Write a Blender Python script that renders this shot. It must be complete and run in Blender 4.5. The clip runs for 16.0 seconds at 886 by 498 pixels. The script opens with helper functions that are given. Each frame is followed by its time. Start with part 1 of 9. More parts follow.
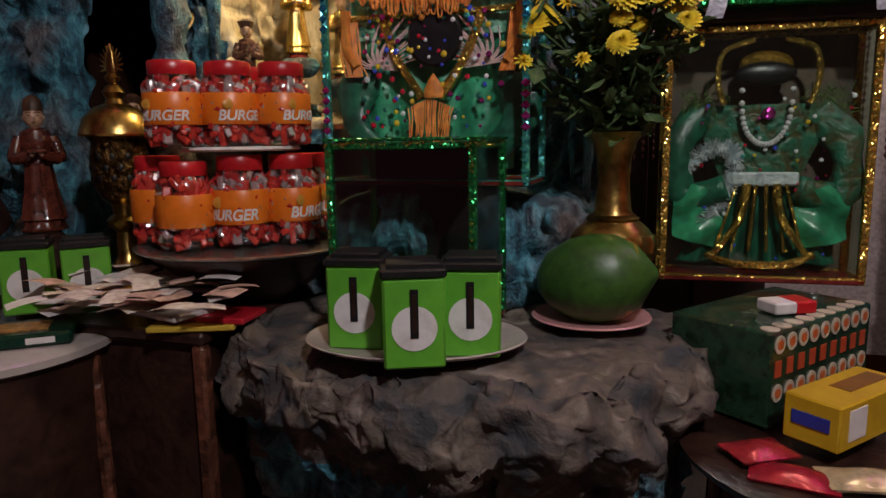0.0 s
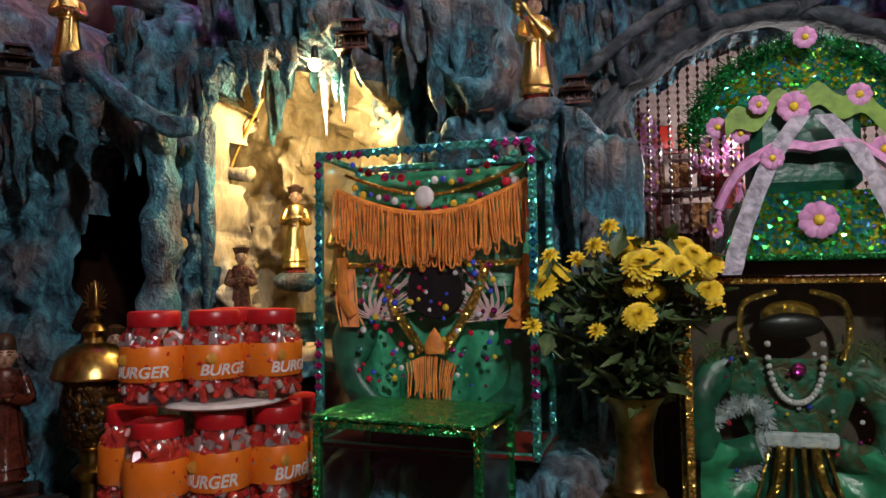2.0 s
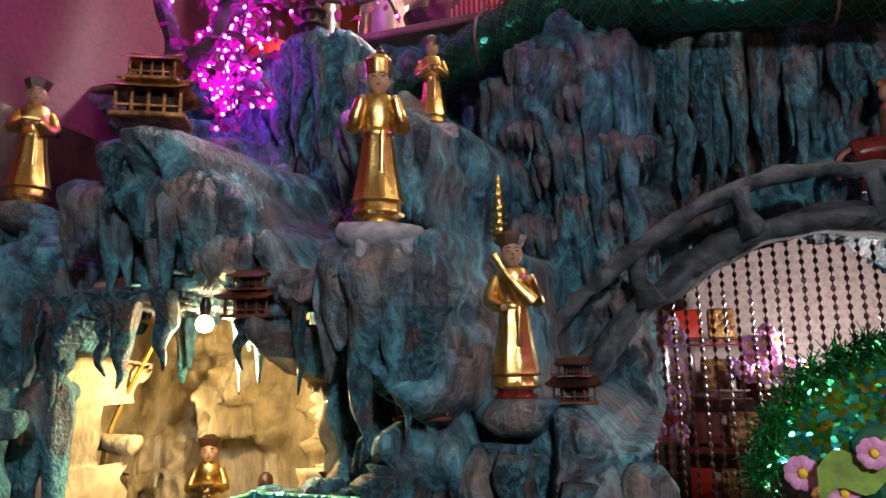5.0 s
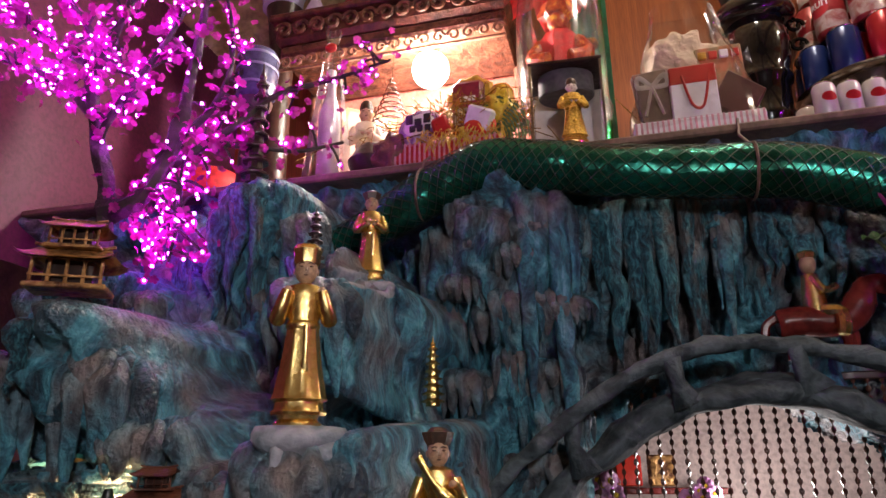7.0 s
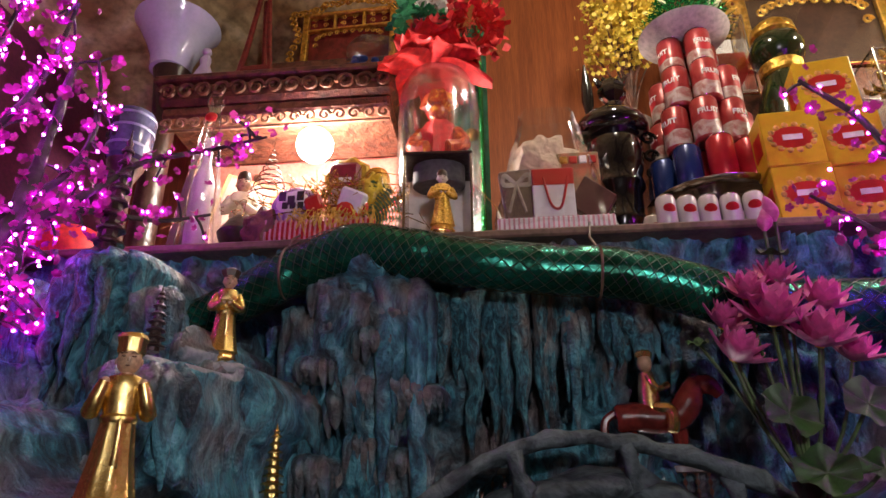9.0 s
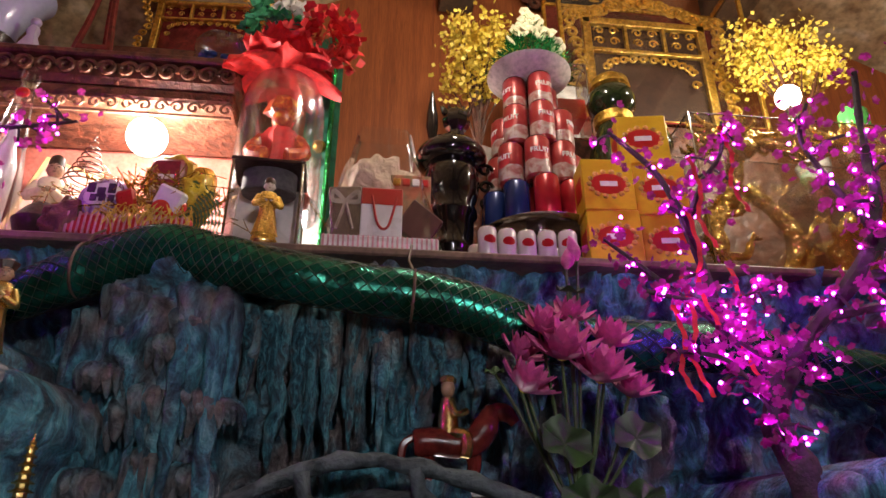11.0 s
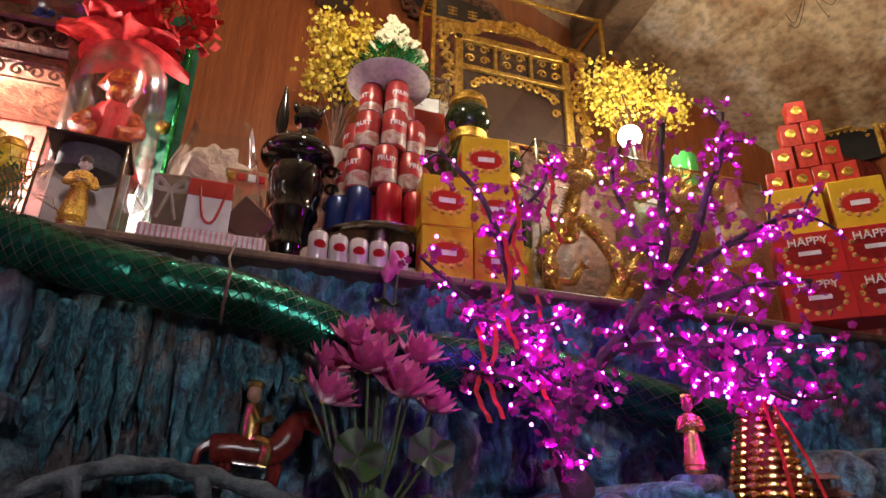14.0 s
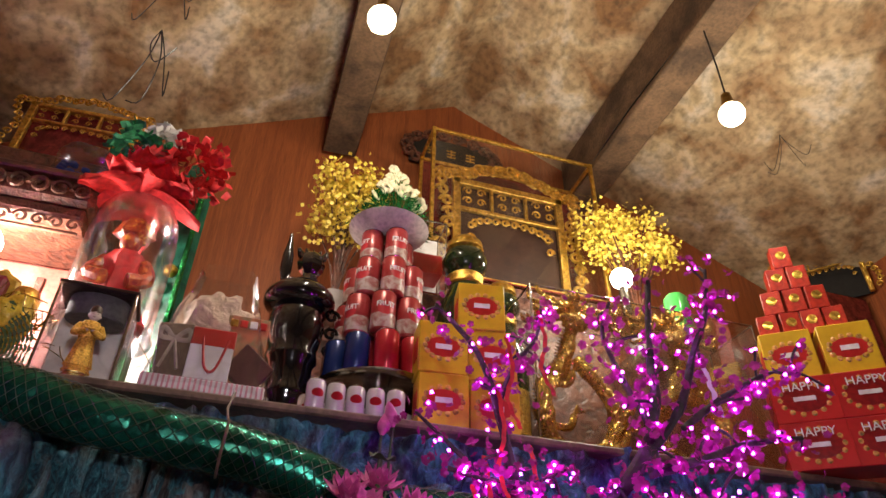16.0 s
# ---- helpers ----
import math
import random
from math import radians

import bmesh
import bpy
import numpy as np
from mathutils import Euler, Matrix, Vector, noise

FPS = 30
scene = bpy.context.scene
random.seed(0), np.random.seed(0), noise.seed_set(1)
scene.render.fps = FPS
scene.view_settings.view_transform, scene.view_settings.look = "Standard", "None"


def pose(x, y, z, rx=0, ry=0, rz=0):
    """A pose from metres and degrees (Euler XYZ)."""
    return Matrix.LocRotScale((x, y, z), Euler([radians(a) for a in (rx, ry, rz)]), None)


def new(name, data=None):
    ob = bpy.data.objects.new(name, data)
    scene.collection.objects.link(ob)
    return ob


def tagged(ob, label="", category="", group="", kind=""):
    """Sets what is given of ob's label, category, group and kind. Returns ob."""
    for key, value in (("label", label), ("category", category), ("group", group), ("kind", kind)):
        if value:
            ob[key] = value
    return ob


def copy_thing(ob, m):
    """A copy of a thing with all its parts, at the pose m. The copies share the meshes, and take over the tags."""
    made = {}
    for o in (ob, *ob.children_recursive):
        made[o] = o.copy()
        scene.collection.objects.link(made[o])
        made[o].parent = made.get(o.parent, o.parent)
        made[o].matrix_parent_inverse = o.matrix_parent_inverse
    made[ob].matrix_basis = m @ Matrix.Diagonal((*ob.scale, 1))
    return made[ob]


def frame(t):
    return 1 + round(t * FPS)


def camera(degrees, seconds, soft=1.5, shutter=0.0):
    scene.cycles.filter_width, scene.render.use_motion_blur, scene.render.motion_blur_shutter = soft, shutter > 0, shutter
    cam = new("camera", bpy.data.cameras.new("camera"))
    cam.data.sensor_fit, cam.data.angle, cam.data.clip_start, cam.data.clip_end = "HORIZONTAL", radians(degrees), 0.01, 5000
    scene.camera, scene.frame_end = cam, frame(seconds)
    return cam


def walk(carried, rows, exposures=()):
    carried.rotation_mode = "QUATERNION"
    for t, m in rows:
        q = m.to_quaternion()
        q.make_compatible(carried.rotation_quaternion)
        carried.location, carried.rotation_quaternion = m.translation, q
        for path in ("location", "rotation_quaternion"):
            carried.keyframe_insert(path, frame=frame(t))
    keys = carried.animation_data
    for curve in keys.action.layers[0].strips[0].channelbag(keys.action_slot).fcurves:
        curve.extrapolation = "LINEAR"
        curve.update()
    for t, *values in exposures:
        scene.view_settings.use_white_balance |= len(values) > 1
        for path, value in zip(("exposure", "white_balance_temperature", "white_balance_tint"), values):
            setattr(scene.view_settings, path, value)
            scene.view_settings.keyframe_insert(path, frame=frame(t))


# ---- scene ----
cam = camera(67.0, 16.0)
METRES, EYE, TILT, LEAN, TURN = 1.7, 1.15, 0.0, 0.0, 18.1
ROWS = [
    (0.0, 0.0, 0.0, 0.0, -0.13, -9.09, 0.82),
    (0.5, 0.0068, 0.0004, 0.0164, -0.15, -5.46, 0.82),
    (1.0, 0.0104, 0.008, 0.0304, -0.2, -2.93, 0.81),
    (1.5, 0.0081, 0.0473, 0.0641, -0.17, -0.09, 0.77),
    (2.0, 0.0005, 0.0772, 0.1348, -0.09, 2.89, 0.72),
    (2.5, -0.0024, 0.0966, 0.1699, 0.01, 4.36, 0.68),
    (3.0, -0.0001, 0.154, 0.1921, 0.16, 6.04, 0.67),
    (3.5, 0.0291, 0.2132, 0.2494, 0.5, 7.49, 0.65),
    (6.0, 0.0858, 0.3674, 0.4483, 0.9, 13.29, 0.67),
    (6.5, 0.0894, 0.3499, 0.4691, -1.02, 15.43, 0.46),
    (7.0, 0.0954, 0.3314, 0.4825, -3.37, 18.52, 0.36),
    (7.5, 0.1041, 0.3246, 0.4928, -4.88, 20.63, 0.36),
    (8.0, 0.1139, 0.3124, 0.5006, -6.31, 22.08, 0.27),
    (8.5, 0.1312, 0.3052, 0.5056, -8.94, 23.04, 0.25),
    (9.0, 0.1484, 0.2979, 0.508, -12.61, 23.88, 0.22),
    (9.5, 0.1687, 0.2938, 0.5118, -15.97, 24.58, 0.19),
    (10.0, 0.1892, 0.2847, 0.513, -19.17, 24.98, 0.13),
    (12.5, 0.2936, 0.266, 0.5188, -31.81, 25.21, -0.44),
    (13.0, 0.306, 0.2546, 0.5211, -34.39, 25.14, -0.52),
    (13.5, 0.3144, 0.2421, 0.5241, -35.49, 25.04, -0.59),
    (14.0, 0.3131, 0.2283, 0.5309, -35.72, 25.28, -0.71),
    (14.5, 0.309, 0.2125, 0.5381, -35.81, 27.43, -0.78),
    (15.0, 0.3008, 0.2008, 0.544, -35.81, 30.31, -0.85),
    (15.5, 0.291, 0.1886, 0.5499, -35.83, 32.88, -0.92),
    (16.0, 0.2848, 0.1777, 0.555, -35.82, 35.59, -0.94),
]
walk(cam, [(t, pose(0, 0, EYE, TILT, LEAN, TURN) @ pose(METRES * x, METRES * y, METRES * z, 90 + pitch, roll, yaw)) for t, x, y, z, yaw, pitch, roll in ROWS],
     exposures=[(0.0, 0.3), (1.5, 0.4), (3.0, 0.35), (6.0, 0.1), (9.0, -0.1), (12.5, -0.25), (16.0, -0.28)])

# ---- light ----
world = bpy.data.worlds.new("world")
scene.world = world
world.use_nodes = True
world.node_tree.nodes["Background"].inputs[0].default_value = (0.34, 0.32, 0.50, 1)
world.node_tree.nodes["Background"].inputs[1].default_value = 0.035


def point(name, place, watts, colour, size):
    d = bpy.data.lights.new(name, "POINT")
    d.energy, d.color, d.shadow_soft_size = watts, colour, size
    ob = new(name, d)
    ob.location = place
    return ob


WARM = (1.0, 0.88, 0.70)
# the third bulb is unseen, added behind the viewpoint as front light
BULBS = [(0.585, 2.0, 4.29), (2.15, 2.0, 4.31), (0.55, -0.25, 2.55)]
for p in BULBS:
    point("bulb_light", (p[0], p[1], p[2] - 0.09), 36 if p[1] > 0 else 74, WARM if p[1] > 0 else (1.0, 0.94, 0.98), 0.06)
point("niche_light", (-0.875, 1.69, 1.85), 10.5, (1.0, 0.74, 0.38), 0.02)
point("shelf_light", (-0.626, 2.70, 3.45), 60, (1.0, 0.86, 0.76), 0.05)
point("shelf_light", (1.86, 2.60, 3.80), 22, (1.0, 0.90, 0.72), 0.05)
point("bridge_light", (0.40, 2.78, 1.90), 10.0, (1.0, 0.92, 0.9), 0.03)


# ---- materials ----
def mat(name, a, b=None, rough=0.6, metal=0.0, scale=8.0, stretch=(1, 1, 1), bump=0.2, fine=60.0, glow=0.0, spec=0.5,
        alpha=1.0, trans=0.0, c=None, coat=0.0, random_tone=0.0, mottle=0.55, grain=0.35):
    m = bpy.data.materials.new(name)
    m.use_nodes = True
    nt = m.node_tree
    n, l = nt.nodes, nt.links
    p = n["Principled BSDF"]
    p.inputs["Roughness"].default_value, p.inputs["Metallic"].default_value = rough, metal
    p.inputs["Specular IOR Level"].default_value = spec
    p.inputs["Alpha"].default_value = alpha
    p.inputs["Transmission Weight"].default_value = trans
    p.inputs["Coat Weight"].default_value = coat
    if b is None:
        b = tuple(v * 0.72 for v in a)
    tc, mp = n.new("ShaderNodeTexCoord"), n.new("ShaderNodeMapping")
    mp.inputs["Scale"].default_value = stretch
    l.new(tc.outputs["Object"], mp.inputs[0])
    n1, n2 = n.new("ShaderNodeTexNoise"), n.new("ShaderNodeTexNoise")
    n1.inputs["Scale"].default_value, n2.inputs["Scale"].default_value = scale, fine
    n1.inputs["Detail"].default_value, n2.inputs["Detail"].default_value = 6, 4
    n1.inputs["Distortion"].default_value = 0.6
    for q in (n1, n2):
        l.new(mp.outputs[0], q.inputs["Vector"])
    r = n.new("ShaderNodeValToRGB")
    r.color_ramp.elements[0].position, r.color_ramp.elements[1].position = 0.36, 0.57
    r.color_ramp.elements[0].color, r.color_ramp.elements[1].color = (*b, 1), (*a, 1)
    if c:
        e = r.color_ramp.elements.new(0.68)
        e.color = (*c, 1)
    l.new(n1.outputs["Fac"], r.inputs[0])
    mx = n.new("ShaderNodeMix")
    mx.data_type, mx.blend_type = "RGBA", "MULTIPLY"
    mx.inputs["Factor"].default_value = mottle
    l.new(r.outputs[0], mx.inputs["A"])
    r2 = n.new("ShaderNodeValToRGB")
    r2.color_ramp.elements[0].position, r2.color_ramp.elements[1].position = 0.3, 0.6
    r2.color_ramp.elements[0].color = (0.35, 0.35, 0.35, 1)
    l.new(n2.outputs["Fac"], r2.inputs[0])
    l.new(r2.outputs[0], mx.inputs["B"])
    out = mx.outputs["Result"]
    if random_tone:
        oi, hs, ma = n.new("ShaderNodeObjectInfo"), n.new("ShaderNodeHueSaturation"), n.new("ShaderNodeMapRange")
        ma.inputs["To Min"].default_value, ma.inputs["To Max"].default_value = 1 - random_tone, 1 + random_tone
        l.new(oi.outputs["Random"], ma.inputs[0])
        l.new(ma.outputs[0], hs.inputs["Value"])
        l.new(out, hs.inputs["Color"])
        out = hs.outputs[0]
    l.new(out, p.inputs["Base Color"])
    if bump:
        bp = n.new("ShaderNodeBump")
        bp.inputs["Strength"].default_value, bp.inputs["Distance"].default_value = bump, 0.02
        ad = n.new("ShaderNodeMath")
        ad.operation = "MULTIPLY_ADD"
        ad.inputs[1].default_value = grain
        l.new(n2.outputs["Fac"], ad.inputs[0])
        l.new(n1.outputs["Fac"], ad.inputs[2])
        l.new(ad.outputs[0], bp.inputs["Height"])
        l.new(bp.outputs[0], p.inputs["Normal"])
    if glow:
        p.inputs["Emission Color"].default_value = (*a, 1)
        p.inputs["Emission Strength"].default_value = glow
    return m


def glitter(name, a, b, scale=260.0, rough=0.22, rainbow=0.0):
    """Foil flakes: each cell of a fine Voronoi is tilted its own way."""
    m = mat(name, a, b, rough=rough, metal=0.85, bump=0, scale=9)
    nt = m.node_tree
    n, l = nt.nodes, nt.links
    p = n["Principled BSDF"]
    tc, vo = n.new("ShaderNodeTexCoord"), n.new("ShaderNodeTexVoronoi")
    vo.inputs["Scale"].default_value = scale
    l.new(tc.outputs["Object"], vo.inputs["Vector"])
    if rainbow:
        hs, sp, mr = n.new("ShaderNodeHueSaturation"), n.new("ShaderNodeSeparateColor"), n.new("ShaderNodeMapRange")
        l.new(vo.outputs["Color"], sp.inputs[0])
        mr.inputs["To Min"].default_value, mr.inputs["To Max"].default_value = 0.5 - rainbow, 0.5 + rainbow
        l.new(sp.outputs[0], mr.inputs[0])
        l.new(mr.outputs[0], hs.inputs["Hue"])
        l.new(p.inputs["Base Color"].links[0].from_socket, hs.inputs["Color"])
        l.new(hs.outputs[0], p.inputs["Base Color"])
    ge, mm, no = n.new("ShaderNodeNewGeometry"), n.new("ShaderNodeVectorMath"), n.new("ShaderNodeVectorMath")
    sb, nr = n.new("ShaderNodeVectorMath"), n.new("ShaderNodeVectorMath")
    sb.operation, mm.operation, no.operation, nr.operation = "SUBTRACT", "SCALE", "ADD", "NORMALIZE"
    sb.inputs[1].default_value = (0.5, 0.5, 0.5)
    mm.inputs["Scale"].default_value = 1.1
    l.new(vo.outputs["Color"], sb.inputs[0])
    l.new(sb.outputs[0], mm.inputs[0])
    l.new(mm.outputs[0], no.inputs[0])
    l.new(ge.outputs["Normal"], no.inputs[1])
    l.new(no.outputs[0], nr.inputs[0])
    l.new(nr.outputs[0], p.inputs["Normal"])
    return m


def glass(name, tint=(1, 1, 1), veil=0.015, rough=0.03, gloss=0.4):
    """A thin clear sheet: see-through, its reflection scaled by gloss, with an even veil added."""
    m = bpy.data.materials.new(name)
    m.use_nodes = True
    nt = m.node_tree
    n, l = nt.nodes, nt.links
    n.remove(n["Principled BSDF"])
    tr, gl, fr, mx = (n.new("ShaderNodeBsdfTransparent"), n.new("ShaderNodeBsdfGlossy"), n.new("ShaderNodeFresnel"), n.new("ShaderNodeMixShader"))
    tr.inputs[0].default_value = (*tint, 1)
    gl.inputs["Roughness"].default_value = rough
    ad = n.new("ShaderNodeMath")
    ad.operation, ad.use_clamp = "MULTIPLY_ADD", True
    ad.inputs[1].default_value, ad.inputs[2].default_value = gloss, veil
    l.new(fr.outputs[0], ad.inputs[0])
    l.new(ad.outputs[0], mx.inputs[0])
    l.new(tr.outputs[0], mx.inputs[1])
    l.new(gl.outputs[0], mx.inputs[2])
    l.new(mx.outputs[0], n["Material Output"].inputs[0])
    return m


def rock_paint(name):
    """Brushed cement: vertical strands in teal, cyan and dark washes, with brown-violet patches."""
    m = mat(name, (0.05, 0.19, 0.23), (0.02, 0.06, 0.085), rough=0.42, bump=0, scale=7)
    nt = m.node_tree
    n, l = nt.nodes, nt.links
    p = n["Principled BSDF"]
    tc, mp, wob, add = n.new("ShaderNodeTexCoord"), n.new("ShaderNodeMapping"), n.new("ShaderNodeTexNoise"), n.new("ShaderNodeVectorMath")
    wob.inputs["Scale"].default_value, wob.inputs["Detail"].default_value = 6.0, 2
    sc = n.new("ShaderNodeVectorMath")
    sc.operation, add.operation = "SCALE", "ADD"
    sc.inputs["Scale"].default_value = 0.16
    l.new(tc.outputs["Object"], wob.inputs["Vector"])
    l.new(wob.outputs["Color"], sc.inputs[0])
    l.new(tc.outputs["Object"], add.inputs[0])
    l.new(sc.outputs[0], add.inputs[1])
    mp.inputs["Scale"].default_value = (1.0, 1.0, 0.30)
    l.new(add.outputs[0], mp.inputs[0])
    strand, patch, speck = n.new("ShaderNodeTexNoise"), n.new("ShaderNodeTexNoise"), n.new("ShaderNodeTexNoise")
    strand.inputs["Scale"].default_value, strand.inputs["Detail"].default_value, strand.inputs["Roughness"].default_value = 27, 8, 0.66
    patch.inputs["Scale"].default_value, patch.inputs["Detail"].default_value = 5.5, 4
    speck.inputs["Scale"].default_value, speck.inputs["Detail"].default_value = 95, 3
    l.new(mp.outputs[0], strand.inputs["Vector"])
    l.new(tc.outputs["Object"], patch.inputs["Vector"])
    l.new(tc.outputs["Object"], speck.inputs["Vector"])
    r = n.new("ShaderNodeValToRGB")
    e = r.color_ramp.elements
    e[0].position, e[0].color = 0.34, (0.012, 0.026, 0.044, 1)
    e[1].position, e[1].color = 0.68, (0.22, 0.52, 0.62, 1)
    q = e.new(0.46)
    q.color = (0.034, 0.115, 0.165, 1)
    q = e.new(0.57)
    q.color = (0.08, 0.30, 0.38, 1)
    l.new(strand.outputs["Fac"], r.inputs[0])
    r2 = n.new("ShaderNodeValToRGB")
    e = r2.color_ramp.elements
    e[0].position, e[0].color = 0.36, (0.045, 0.036, 0.040, 1)
    e[1].position, e[1].color = 0.66, (0.27, 0.225, 0.22, 1)
    l.new(strand.outputs["Fac"], r2.inputs[0])
    k = n.new("ShaderNodeValToRGB")
    k.color_ramp.elements[0].position, k.color_ramp.elements[1].position = 0.47, 0.66
    l.new(patch.outputs["Fac"], k.inputs[0])
    mx = n.new("ShaderNodeMix")
    mx.data_type = "RGBA"
    l.new(k.outputs[0], mx.inputs["Factor"])
    l.new(r.outputs[0], mx.inputs["A"])
    l.new(r2.outputs[0], mx.inputs["B"])
    l.new(mx.outputs["Result"], p.inputs["Base Color"])
    ad, bp = n.new("ShaderNodeMath"), n.new("ShaderNodeBump")
    ad.operation = "MULTIPLY_ADD"
    ad.inputs[1].default_value = 0.5
    l.new(speck.outputs["Fac"], ad.inputs[0])
    l.new(strand.outputs["Fac"], ad.inputs[2])
    bp.inputs["Strength"].default_value, bp.inputs["Distance"].default_value = 1.0, 0.022
    l.new(ad.outputs[0], bp.inputs["Height"])
    l.new(bp.outputs[0], p.inputs["Normal"])
    return m


ROCK = rock_paint("painted_rock")
ROCK_TOP = mat("grey_rock", (0.125, 0.095, 0.075), (0.04, 0.042, 0.048), rough=0.85, scale=12, bump=1.0, fine=45, c=(0.26, 0.22, 0.19))
SNOW = mat("whitened_rock", (0.36, 0.36, 0.40), (0.12, 0.18, 0.21), rough=0.7, scale=14, bump=0.6)
CREAM = mat("cream_rock", (0.62, 0.50, 0.30), (0.40, 0.31, 0.17), rough=0.6, scale=5, stretch=(1.5, 1.5, 0.7), bump=1.0, fine=30, c=(0.72, 0.62, 0.42))
GOLD = mat("gold_leaf", (0.92, 0.66, 0.25), (0.74, 0.48, 0.14), rough=0.27, metal=1.0, scale=30, bump=0.12, fine=140)
BRASS = mat("brass", (0.55, 0.36, 0.11), (0.22, 0.13, 0.04), rough=0.28, metal=1.0, scale=14, bump=0.1)
SKIN = mat("painted_face", (0.52, 0.32, 0.20), rough=0.4, scale=20, bump=0.05)
DARKWOOD = mat("dark_lacquer", (0.045, 0.02, 0.014), (0.02, 0.009, 0.007), rough=0.3, scale=12, bump=0.25)
REDLAC = mat("red_lacquer", (0.20, 0.025, 0.02), (0.10, 0.012, 0.01), rough=0.25, scale=16, bump=0.15)
CARVED = mat("carved_brown_wood", (0.16, 0.055, 0.03), (0.05, 0.017, 0.01), rough=0.4, scale=25, bump=0.6)
WALL = mat("orange_panelling", (0.37, 0.10, 0.028), (0.27, 0.068, 0.02), rough=0.5, scale=3.0, stretch=(9, 9, 0.35), bump=0.12, fine=30)
# violet LED light falling on the side wall is put into this colour
MAROON = mat("maroon_paint", (0.15, 0.03, 0.07), (0.11, 0.022, 0.055), rough=0.42, scale=4, bump=0.1)
PLASTER = mat("stained_plaster", (0.58, 0.43, 0.24), (0.27, 0.14, 0.055), rough=0.85, scale=3.4, stretch=(1, 0.8, 1), bump=0.3, fine=26, c=(0.72, 0.62, 0.46), mottle=0.75)
BEAM = mat("dull_beam", (0.17, 0.10, 0.05), (0.07, 0.04, 0.02), rough=0.8, scale=5, bump=0.4)
FLOOR = mat("dark_floor", (0.10, 0.075, 0.06), (0.05, 0.04, 0.032), rough=0.6, scale=5, bump=0.2)
PINKWALL = mat("pink_plaster", (0.58, 0.45, 0.42), (0.50, 0.38, 0.36), rough=0.8, scale=4, bump=0.2)
SHELF = mat("shelf_board", (0.20, 0.12, 0.08), (0.10, 0.06, 0.04), rough=0.5, scale=8, bump=0.2)
BLACK = mat("black_plastic", (0.012, 0.012, 0.013), rough=0.35, scale=20, bump=0.08)
CLEAR = glass("clear_glass")
# haze of the panes: an even, blurred reflection added over a green tint
HAZY = glass("green_shaded_glass", (0.88, 0.94, 0.88), 0.035, 0.10)
PLASTIC = glass("clear_plastic", (0.91, 0.91, 0.93), 0.08, 0.13, 0.5)


